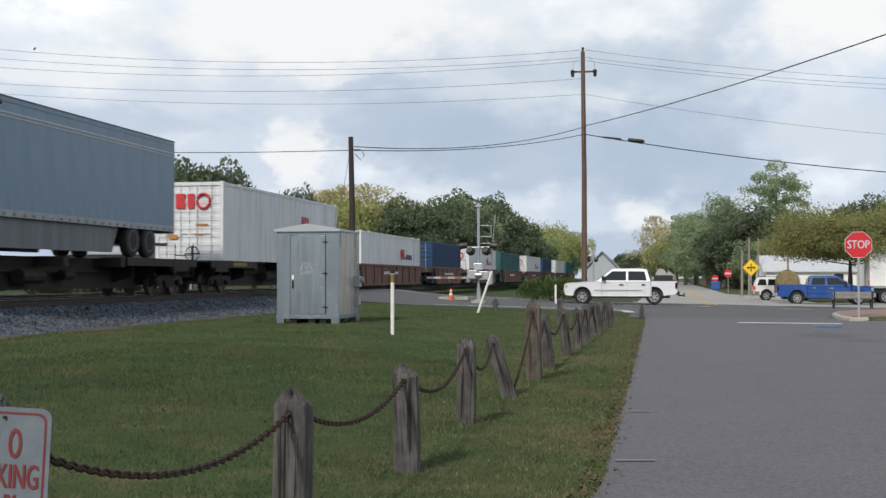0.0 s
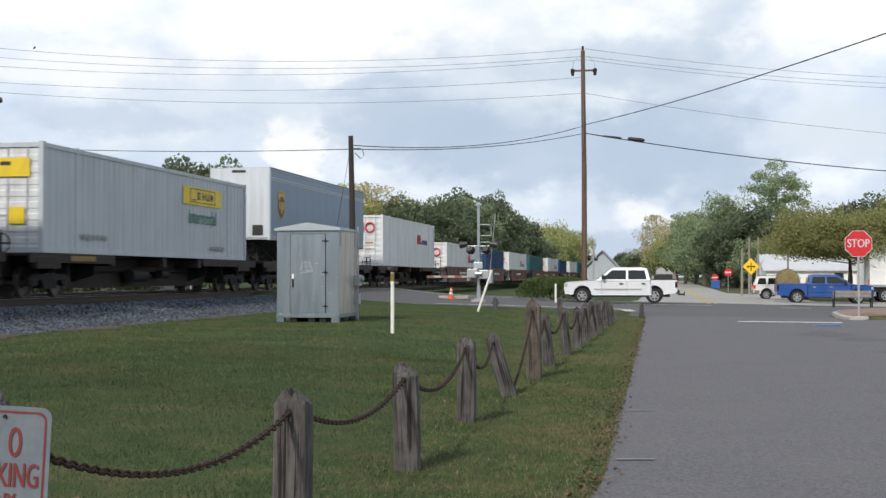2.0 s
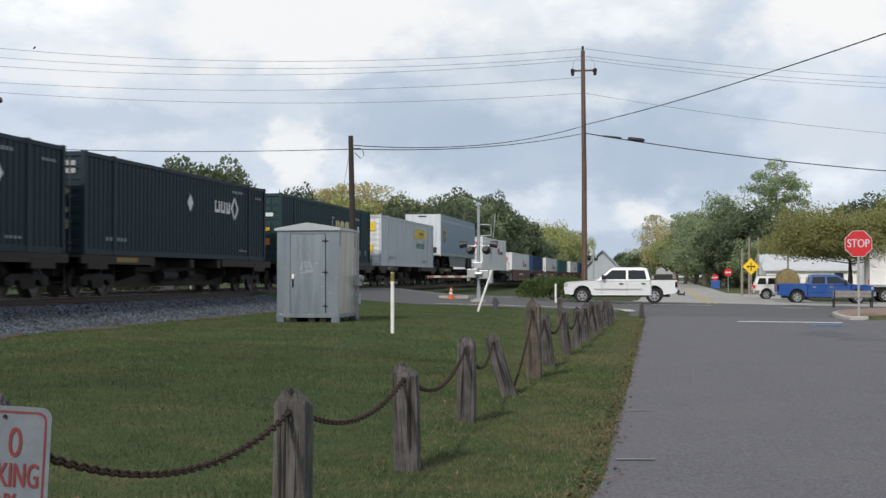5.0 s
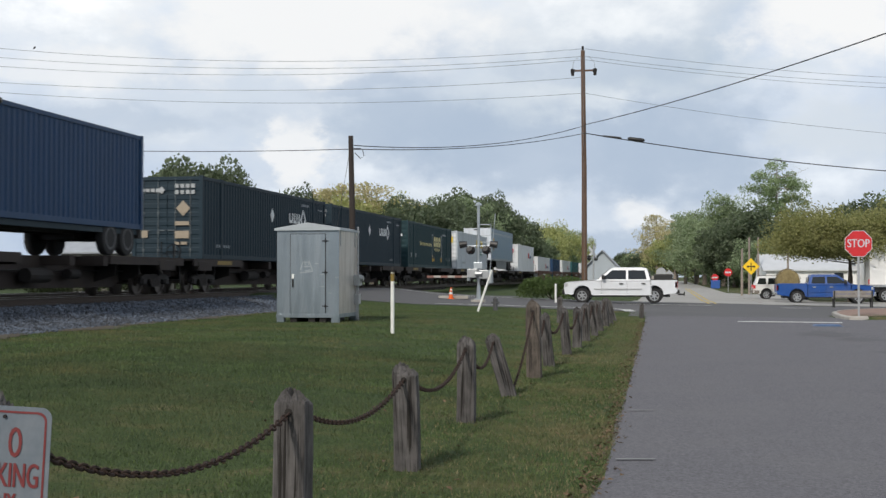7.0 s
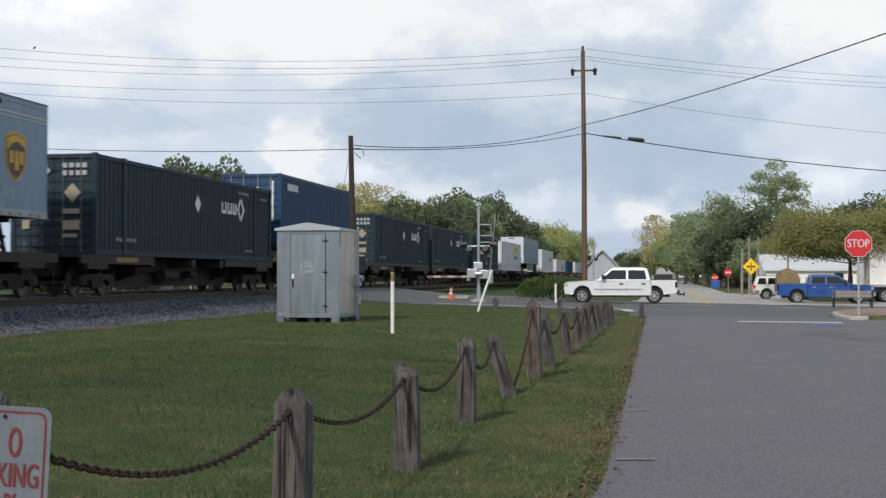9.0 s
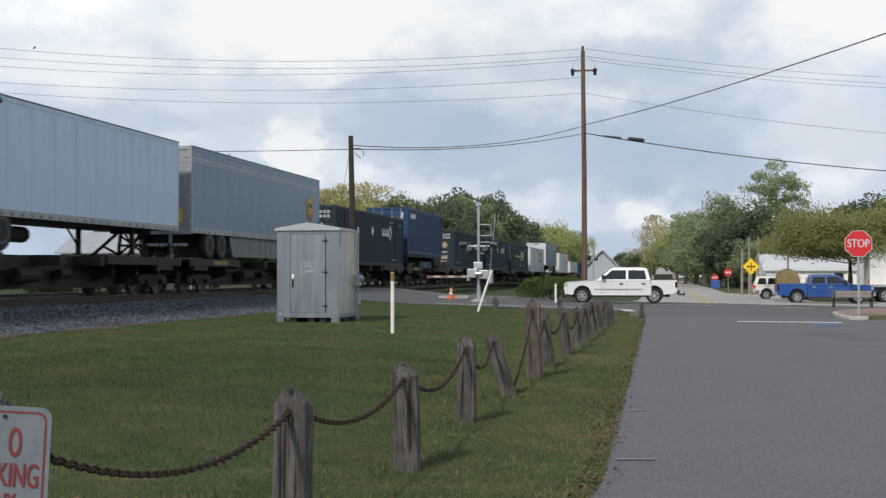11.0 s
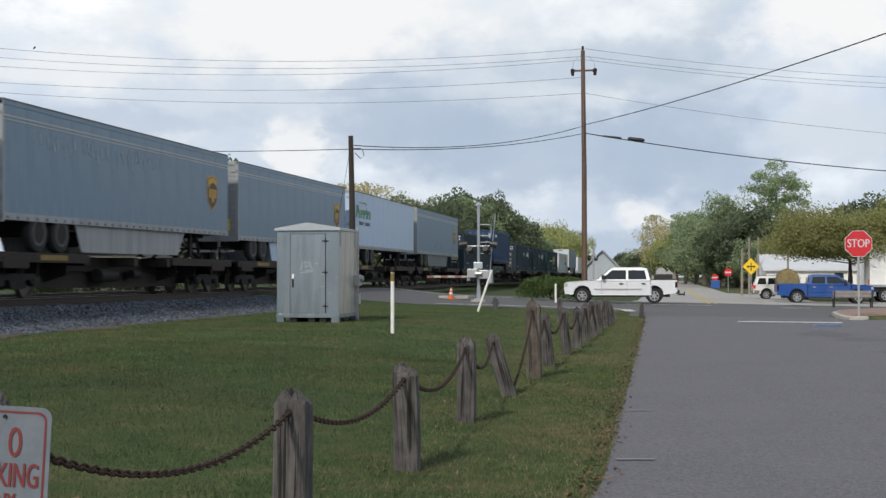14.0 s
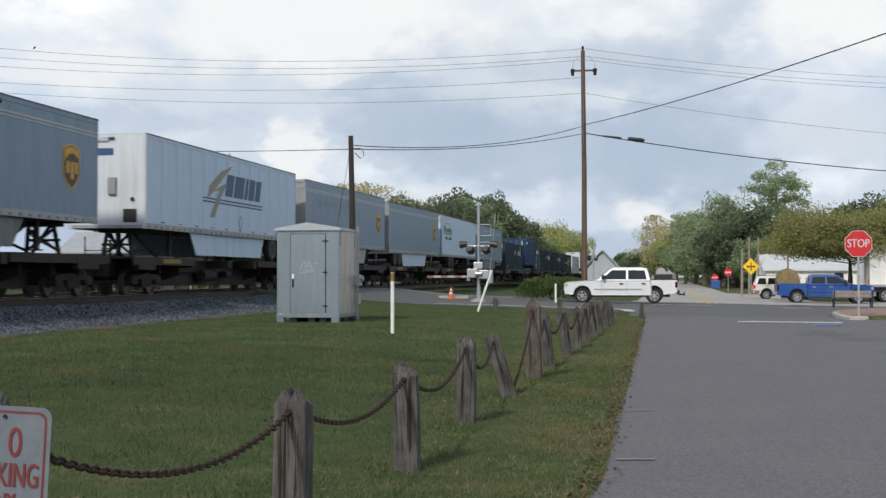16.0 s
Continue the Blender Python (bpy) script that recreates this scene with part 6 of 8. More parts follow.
def crossing_signal():
    x, y = -8.42, 56.4
    z = height(x, y)
    t = thing("crossing_signal", pose(x, y, z), "silver level-crossing signal mast with red lamps and lowered gate", "crossing signal")
    part("mast", Shape().tube([(0, 0, 0), (0, 0, 4.35)], 0.066, 10), M["galv_roof"], t)
    part("foundation", Shape().box(-0.3, 0.3, -0.3, 0.3, -0.3, 0.12, c=0.03), M["kerb"], t, "pale concrete foundation")
    part("mast_base", Shape().tube([(0, 0, 0.1), (0, 0, 0.16), (0, 0, 0.18), (0, 0, 0.7)], [0.2, 0.2, 0.10, 0.085], 10), M["galv_roof"], t)
    arm = part("lamp_arm", Shape().tube([(-0.62, 0, 2.52), (0.62, 0, 2.52)], 0.03, 8).tube([(0, -0.1, 2.52), (0, 0.2, 2.52)], 0.05, 8), M["galv_roof"], t)
    for sx in (-1, 1):
        for sy in (-1, 1):
            l = part("lamp_disc", Shape().tube([(sx * 0.36, sy * 0.12, 2.34), (sx * 0.36, sy * 0.15, 2.34)], 0.19, 18), M["black"], arm, "black round lamp background")
            part("lamp_hood", Shape().tube([(sx * 0.36, sy * 0.15, 2.37), (sx * 0.36, sy * 0.42, 2.41)], [0.13, 0.12], 12), M["black"], l)
            part("lens", Shape().tube([(sx * 0.36, sy * 0.15, 2.34), (sx * 0.36, sy * 0.18, 2.34)], 0.1, 12), M["red"], l, "dark red lamp lens")
    mech = part("gate_mechanism", Shape().box(-0.45, 0.0, -0.3, 0.2, 1.1, 1.5, c=0.03).box(0.05, 0.5, -0.3, 0.25, 1.05, 1.45, c=0.03).tube([(-0.1, -0.32, 1.28), (0.2, -0.32, 1.28)], 0.12, 10), M["post_steel"], t, "grey gate motor housing")
    part("counterweight", Shape().box(0.5, 0.62, -0.25, 0.3, 0.85, 1.4, c=0.02).box(-0.5, -0.42, -0.2, 0.3, 0.95, 1.5, c=0.02), M["galv_roof"], mech)
    g = Shape()
    for k in range(6):
        g.box(-0.45 - 0.32 * k - 0.32, -0.45 - 0.32 * k, -0.02, 0.02, 1.1, 1.2, mat=k % 2)
    part("gate_arm", g, [M["kerb"], M["faded_red"]], t, "short lowered gate arm with faded bands")
    s = Shape()
    for zz in (3.5, 2.7):
        s.tube([(0.05, 0.1, zz), (0.55, 0.1, zz)], 0.02, 6).tube([(0.05, 0.1, zz - 0.5), (0.55, 0.1, zz - 0.5)], 0.02, 6).tube([(0.55, 0.1, zz), (0.55, 0.1, zz - 0.5)], 0.02, 6)
    s.tube([(0.45, 0.1, 0.8), (0.75, 0.1, 4.0)], 0.018, 6)
    part("ladder", s, M["galv_roof"], t)
    for sx in (-1, 1):
        part("side_lamp", Shape().tube([(sx * 0.52, 0, 2.62), (sx * 0.85, 0, 2.58)], [0.13, 0.17], 10), M["black"], arm, "black lamp hood turned to the side road")
    part("relay_case", Shape().box(-0.2, 0.2, -0.2, -0.06, 1.5, 1.8, c=0.02), M["galv_roof"], t, "pale relay case")
    part("bell", Shape().tube([(0, 0, 4.35), (0, 0, 4.42), (0, 0, 4.5)], [0.15, 0.14, 0.05], 10), M["galv_roof"], t)


crossing_signal()


def far_signal():
    x, y = -26.2, 67.0
    z = height(x, y)
    t = thing("crossing_signal", pose(x, y, z), "grey crossing signal mast beyond the tracks", "crossing signal")
    part("mast", Shape().tube([(0, 0, 0), (0, 0, 4.2)], 0.07, 8), M["post_steel"], t)
    part("lamp_arm", Shape().box(-0.7, 0.7, -0.03, 0.03, 2.1, 2.2).tube([(-0.5, -0.1, 1.95), (-0.5, 0.0, 1.95)], 0.26, 14).tube([(0.5, -0.1, 1.95), (0.5, 0.0, 1.95)], 0.26, 14), M["dark_steel"], t)


far_signal()


def crossbuck():
    x, y = -4.95, 85.4
    t = thing("crossbuck_sign", pose(x, y, height(x, y), 0, 0, 58), "white railway crossbuck on a white post, seen from behind", "road sign", "road signs")
    part("pole", Shape().tube([(0, 0, -0.2), (0, 0, 3.5)], 0.06, 8), M["post_steel"], t)
    for a in (38, -38):
        part("board", Shape().box(-0.5, 0.5, -0.015, 0.015, -0.09, 0.09, at=Matrix.Translation((0, 0.06 if a > 0 else 0.095, 3.0)) @ Matrix.Rotation(radians(a), 4, "Y")), M["white_paint"], t)
    part("lamp_arm", Shape().tube([(-0.45, 0, 2.6), (0.45, 0, 2.6)], 0.03, 6), M["post_steel"], t)
    for sx in (-1, 1):
        part("lamp_disc", Shape().tube([(sx * 0.4, 0.05, 2.6), (sx * 0.4, 0.09, 2.6)], 0.2, 14), M["black"], t, "black round lamp background")


crossbuck()


def cone_and_barricade():
    x, y = -10.15, 60.0
    z = height(x, y) + 0.012
    t = thing("traffic_cone", Matrix.LocRotScale((x - 0.15, y, z), None, (0.8, 0.8, 0.78)), "orange traffic cone with white bands on the road", "traffic cone")
    part("base", Shape().box(-0.19, 0.19, -0.19, 0.19, 0, 0.04, c=0.01), M["orange"], t)
    for a, b, ra, rb, m in ((0.04, 0.3, 0.14, 0.105, "orange"), (0.3, 0.45, 0.105, 0.085, "white_paint"), (0.45, 0.54, 0.085, 0.07, "orange"), (0.54, 0.62, 0.07, 0.06, "white_paint"), (0.62, 0.74, 0.06, 0.035, "orange")):
        part("band", Shape().tube([(0, 0, a), (0, 0, b)], [ra, rb], 14), M[m], t)
    t = thing("concrete_slab", pose(x - 0.1, y + 0.5, z), "low pale concrete slab lying beside the crossing", "slab")
    part("slab", Shape().box(-0.7, 0.75, -0.3, 0.3, 0.0, 0.16, c=0.03), M["kerb"], t)


cone_and_barricade()


def marker(x, y, high, r, label, lean=(0, 0), cap=True):
    t = thing("marker_post", pose(x, y, height(x, y) - 0.05, lean[0], lean[1], 0), label, "marker post")
    part("pipe", Shape().tube([(0, 0, 0), (0, 0, high)], r, 10), M["white_paint"], t, smooth=True)
    if cap:
        part("cap", Shape().tube([(0, 0, high), (0, 0, high + 0.06), (0, 0, high + 0.12)], [r * 1.25, r * 1.25, r * 0.4], 10), M["dark_steel"], t, "dark cap")
        part("band", Shape().tube([(0, 0, high - 0.2), (0, 0, high - 0.02)], r * 1.04, 10), M["yellow_mark"], t, "faded yellow band")


marker(-6.14, 27.96, 1.42, 0.043, "slim white pipeline marker post standing in lawn")
marker(-6.69, 44.5, 1.62, 0.042, "white pipe leaning over in the grass", (0, 19), False)
marker(-5.3, 60.4, 0.95, 0.05, "short white post beside the bush", (0, 0), False)
s = Shape().tube([(0, 0, -0.1), (0, 0, 0.1), (0, 0, 0.4), (0, 0, 0.62), (0, 0, 0.72)], [0.13, 0.12, 0.11, 0.13, 0.05], 10).tube([(-0.2, 0, 0.42), (0.2, 0, 0.42)], 0.06, 8)
tagged(part("hydrant", s, M["hub"], smooth=True, at=Matrix.LocRotScale((-6.3, 46.4, height(-6.3, 46.4)), None, (0.75, 0.75, 0.7))), "grey standpipe stub at the road verge", "standpipe")


def side_lamp():
    """A lamp bracket whose tip just reaches into view."""
    a = ahead(-8.6, 20, 0)
    t = thing("street_lamp", pose(a.x, a.y, height(a.x, a.y)), "dark street lamp with short bracket arm", "street lamp")
    z = 4.3 - height(a.x, a.y)
    part("pole", Shape().tube([(0, 0, 0), (0, 0, z - 0.1)], [0.07, 0.05], 10), M["dark_steel"], t)
    e = ahead(-6.99, 20, 0) - a
    part("arm", Shape().tube([(0, 0, z - 0.2), (e.x * 0.5, e.y * 0.5, z + 0.02), (e.x * 0.9, e.y * 0.9, z + 0.0)], 0.025, 8), M["dark_steel"], t)
    part("head", Shape().tube([(e.x * 0.75, e.y * 0.75, z - 0.03), (e.x * 0.9, e.y * 0.9, z - 0.02), (e.x, e.y, z + 0.0)], [0.05, 0.075, 0.04], 10), M["black"], t)


side_lamp()

# ---- vehicles ----
def arch(cx, r, z0, n=9):
    return [(cx + r * math.cos(math.pi * k / n), z0 + r * math.sin(math.pi * k / n)) for k in range(n + 1)]


def loft_side(s, outline, widths, mat=0):
    """An upright outline (x, z), skinned across the width: widths are (y, shrink) pairs; shrink pulls it to its middle."""
    cx = (min(p[0] for p in outline) + max(p[0] for p in outline)) / 2
    cz = 0.75
    s.ring([[(cx + (p[0] - cx) * (1 - k * 0.25), y, cz + (p[1] - cz) * (1 - k)) for p in outline] for y, k in widths], mat)


def road_wheel(parent, x, y, r, wide, side):
    n = 24

    def turned(prof):
        return [[(r * p[1] * math.cos(2 * math.pi * k / n), side * wide * p[0], r * p[1] * math.sin(2 * math.pi * k / n)) for k in range(n)] for p in prof]
    w = part("wheel", Shape().ring(turned([(-1.0, 0.6), (-1.0, 0.9), (-0.85, 0.99), (-0.4, 1.0), (-0.12, 0.98), (0.0, 0.9), (0.0, 0.66), (-0.05, 0.64)]), caps=False), M["tyre"], parent, at=pose(x, y, r), smooth=True)
    s = Shape().ring(turned([(-0.5, 0.64), (-0.02, 0.645), (-0.02, 0.58), (-0.12, 0.54), (-0.3, 0.5)]), caps=False)
    part("rim", s, M["rim"], w, smooth=True)
    # the rim's back disc, coloured dark so that the spokes stand out
    part("dark_rim_back", Shape().ring(turned([(-0.32, 0.52), (-0.32, 0.05)]), caps=False), M["dark_steel"], w)
    s = Shape()
    for k in range(6):
        s.box(-0.05 * r, 0.05 * r + 0.03, side * wide * -0.16 if side > 0 else 0, 0 if side > 0 else wide * 0.16, 0.0, r * 0.6, at=Matrix.Rotation(k * math.pi / 3, 4, "Y") @ pose(0, side * -0.02, 0))
    s.tube([(0, side * -0.06, 0), (0, side * 0.005, 0)], r * 0.2, 10)
    part("spokes", s, M["rim"], w)


def pickup(m, label, color, trim, wb=3.64, cab=(-1.55, 0.75), roof_z=1.86):
    """A crew-cab pickup; its front faces +x, centre at the origin. 5.8 m long."""
    t = thing("pickup_truck", m, label, "pickup truck", "parked vehicles")
    xf = 1.93
    xr = xf - wb
    r = 0.385
    paint_ = surf("vehicle_paint", color, 0.3, 0.0, var=0.05, scale=1.5, fine=40, bump=0.02, dirt=(0.22, 0.2, 0.17), dirt_amount=0.15)
    belt = 1.17
    body = [(2.80, 0.48), (2.86, 0.75), (2.83, 1.02), (2.70, 1.10), (1.5, 1.19), (cab[1] + 0.55, belt + 0.04), (cab[1] + 0.45, belt), (cab[0], belt), (cab[0], 0.42), (xf - 0.55, 0.42)]
    body += arch(xf, 0.47, 0.45)[::-1]
    s = Shape()
    loft_side(s, body, [(-0.96, 0.10), (-0.985, 0.03), (-0.99, 0.0), (0.99, 0.0), (0.985, 0.03), (0.96, 0.10)])
    b = part("body", s, paint_, t)
    # the load bed: two side walls, a floor and a tailgate
    rear = [(cab[0] - 0.015, belt + 0.02), (-2.80, belt + 0.02), (-2.86, belt), (-2.86, 0.60), (-2.75, 0.52)] + arch(xr, 0.47, 0.45)[::-1] + [(cab[0] - 0.015, 0.42)]
    for sy in (-1, 1):
        s = Shape()
        loft_side(s, rear, [(sy * 0.985, 0.02), (sy * 0.99, 0.0), (sy * 0.87, 0.0)])
        part("bed_side", s, paint_, t)
    part("tailgate", Shape().box(-2.87, -2.80, -0.88, 0.88, 0.62, belt + 0.01, c=0.012), paint_, t)
    part("bed_floor", Shape().box(-2.8, cab[0], -0.88, 0.88, 0.64, 0.70), M["black"], t, "black bed liner")
    part("underbody", Shape().box(-2.5, 2.5, -0.75, 0.75, 0.33, 0.62), M["black"], t)
    for xx in (xf, xr):
        for sy in (-1, 1):
            part("wheel_well", Shape().tube([(xx, sy * 0.35, 0.47), (xx, sy * 0.70, 0.47)], 0.455, 20), M["black"], b, "black wheel well")
            road_wheel(t, xx, sy * 0.965, r, 0.24, sy)
            s = Shape()
            a = arch(xx, 0.47, 0.45, 12)
            a2 = arch(xx, 0.53, 0.45, 12)
            n = len(a)
            s.add([(p[0], sy * 0.995, p[1]) for p in a] + [(p[0], sy * 1.0, p[1]) for p in a2], [(i, i + 1, n + i + 1, n + i) for i in range(n - 1)])
            part("arch_lip", s, paint_, b)
    # cab
    c0, c1 = cab
    prof = [(c0 + 0.02, belt - 0.02), (c0 + 0.12, belt + 0.35), (c0 + 0.22, roof_z - 0.05), (c0 + 0.4, roof_z), (c1 - 0.45, roof_z), (c1 - 0.28, roof_z - 0.05), (c1 + 0.48, belt - 0.02)]
    s = Shape()
    lo = [(p[0], p[1]) for p in prof]

    def half(z):
        return 0.965 - 0.22 * max(0, (z - belt)) / (roof_z - belt)
    left = [(p[0], -half(p[1]), p[1]) for p in lo]
    right = [(p[0], half(p[1]), p[1]) for p in lo]
    s.ring([left, [(q[0], q[1] * 0.9, q[2] + (0.025 if q[2] > roof_z - 0.1 else 0)) for q in left], [(q[0], q[1] * 0.9, q[2] + (0.025 if q[2] > roof_z - 0.1 else 0)) for q in right], right])
    cabin = part("cab", s, paint_, t)
    # glass, set just proud of the tapered sides
    mid = (c0 + c1) / 2 + 0.05

    def pane(pts, name="side_window"):
        for sy in (-1, 1):
            q = Shape()
            a = [(p[0], sy * (half(p[1]) + 0.006), p[1]) for p in pts]
            i = [(p[0], sy * (half(p[1]) - 0.02), p[1]) for p in pts]
            q.ring([a, i])
            part(name, q, M["glass"], cabin, "dark tinted side window")
    pane([(mid + 0.06, belt + 0.06), (mid + 0.06, roof_z - 0.12), (c1 - 0.34, roof_z - 0.12), (c1 + 0.22, belt + 0.06)])
    pane([(c0 + 0.22, belt + 0.06), (c0 + 0.32, roof_z - 0.13), (mid - 0.06, roof_z - 0.12), (mid - 0.06, belt + 0.06)])
    ws = Shape().add([(c1 + 0.42, -0.84, belt + 0.05), (c1 + 0.42, 0.84, belt + 0.05), (c1 - 0.24, 0.70, roof_z - 0.06), (c1 - 0.24, -0.70, roof_z - 0.06)], [(0, 1, 2, 3)])
    ws.v = [(p[0] + 0.012, p[1], p[2] + 0.012) for p in ws.v]
    part("windscreen", ws, M["glass"], cabin)
    rw = Shape().box(c0 + 0.06, c0 + 0.10, -0.6, 0.6, belt + 0.12, roof_z - 0.14)
    part("rear_window", rw, M["glass"], cabin)
    for sy in (-1, 1):
        for a, w in ((mid, 0.004), (c0 + 0.03, 0.004), (c1 + 0.2, 0.004)):
            part("door_gap", Shape().box(a - w, a + w, *sorted((sy * 0.985, sy * 0.993)), 0.5, belt), M["black"], b, "dark door shut line")
        for a in (mid + 0.2, c0 + 0.28):
            part("door_handle", Shape().box(a, a + 0.2, *sorted((sy * 0.985, sy * 1.02)), 0.98, 1.04, c=0.01), M[trim], b, "dark door handle")
        part("mirror", Shape().box(c1 + 0.02, c1 + 0.18, *sorted((sy * 1.0, sy * 1.22)), belt + 0.05, belt + 0.28, c=0.03), M["black"], b)
        part("side_moulding", Shape().box(xr + 0.62, xf - 0.62, *sorted((sy * 0.985, sy * 1.004)), 0.70, 0.76, c=0.006), paint_ if trim != "black" else M["post_steel"], b)
        part("headlight", Shape().box(2.66, 2.85, *sorted((sy * 0.62, sy * 0.965)), 0.84, 1.03, c=0.03), M["rim"], b, "clear headlight")
        part("tail_light", Shape().box(-2.875, -2.74, *sorted((sy * 0.82, sy * 0.985)), 0.78, 1.13, c=0.02), M["red"], b, "red tail light")
        part("step_board", Shape().box(xr + 0.6, xf - 0.6, *sorted((sy * 0.86, sy * 0.97)), 0.36, 0.43), M["black"], t)
    part("wheel_well", Shape().box(xr - 0.5, xr + 0.5, -0.72, 0.72, 0.5, 0.63), M["black"], t)
    part("front_bumper", Shape().box(2.72, 2.95, -0.95, 0.95, 0.45, 0.72, c=0.05), M["black"] if trim == "black" else M["chrome"], t, "dark bumper" if trim == "black" else "chrome bumper")
    part("grille", Shape().box(2.78, 2.87, -0.6, 0.6, 0.76, 1.04, c=0.02), M["black"], t)
    part("rear_bumper", Shape().box(-2.98, -2.78, -0.92, 0.92, 0.50, 0.68, c=0.04), M["dark_steel"] if trim == "black" else M["chrome"], t)
    part("tow_hitch", Shape().box(-3.22, -2.9, -0.05, 0.05, 0.42, 0.5).box(-3.25, -3.19, -0.1, 0.1, 0.38, 0.58), M["dark_steel"], t)
    part("bed_rail", Shape().box(-2.8, c0 - 0.02, -0.98, -0.88, belt + 0.01, belt + 0.06, c=0.01).box(-2.8, c0 - 0.02, 0.88, 0.98, belt + 0.01, belt + 0.06, c=0.01), paint_ if trim != "black" else M["black"], t)
    return t


tr = pickup(pose(-2.33, 63.4, height(-2.45, 63.4) + 0.012, 0, 0, 180) @ Matrix.Scale(0.96, 4), "white crew-cab pickup truck standing at the junction", (0.66, 0.68, 0.71), "black", 3.64, roof_z=1.81)
s = Shape().box(-0.45, 0.45, -0.6, 0.6, 0, 0.74, c=0.04)
tagged(part("tool_box", s, M["black"], at=pose(-0.25, 63.4, height(-2.45, 63.4) + 0.712)), "dark tool box lying in the truck bed", "tool box")
s = Shape().box(-0.2, 0.2, -0.4, 0.4, 0, 0.66, c=0.08)
tagged(part("sack", s, M["kerb"], at=pose(-0.05 - 0.98 + 0.1, 63.5, height(-2.45, 63.4) + 0.712, 0, 0, 8)), "pale sack lying in the truck bed", "sack")
pickup(pose(9.4, 80.9, height(9.4, 80.9) + 0.018), "blue crew-cab pickup truck carrying a hay bale", (0.008, 0.06, 0.25), "chrome", 3.6, (-1.05, 1.05), 1.76)


def hay_bale():
    s = Shape()
    n, R = 28, 0.69
    rings = []
    rng = random.Random(2)
    for j, (y, k) in enumerate(((-0.62, 0.3), (-0.64, 0.8), (-0.60, 0.97), (-0.5, 1.0), (-0.2, 1.0), (0.2, 1.0), (0.5, 1.0), (0.60, 0.97), (0.62, 0.5))):
        rings.append([(R * k * (1 + rng.uniform(-0.02, 0.02)) * math.cos(2 * math.pi * i / n), y, R * k * (1 + rng.uniform(-0.02, 0.02)) * math.sin(2 * math.pi * i / n)) for i in range(n)])
    s.ring(rings)
    for k in range(900):
        a, y = rng.random() * 6.283, rng.uniform(-0.62, 0.6)
        rr = R * (1.0 if abs(y) < 0.6 else rng.random())
        p = Vector((rr * math.cos(a), y if abs(y) < 0.55 else -0.64, rr * math.sin(a)))
        d = Vector((rng.uniform(-1, 1), rng.uniform(-0.4, 0.4), rng.uniform(-1, 1))) * 0.1
        s.add([p, p + d, p + d * 0.5 + Vector((0.01, -0.02, 0.02))], [(0, 1, 2)])
    hay = surf("dry_hay", (0.22, 0.175, 0.085), 0.95, var=0.35, scale=7, fine=60, bump=1.0, depth=0.03, dirt=(0.14, 0.10, 0.045), dirt_amount=0.6)
    tagged(part("hay_bale", s, hay, at=pose(7.25, 80.9, height(9.4, 80.9) + 0.72 + 0.69)), "large round tan hay bale on a pickup bed", "hay bale")


hay_bale()


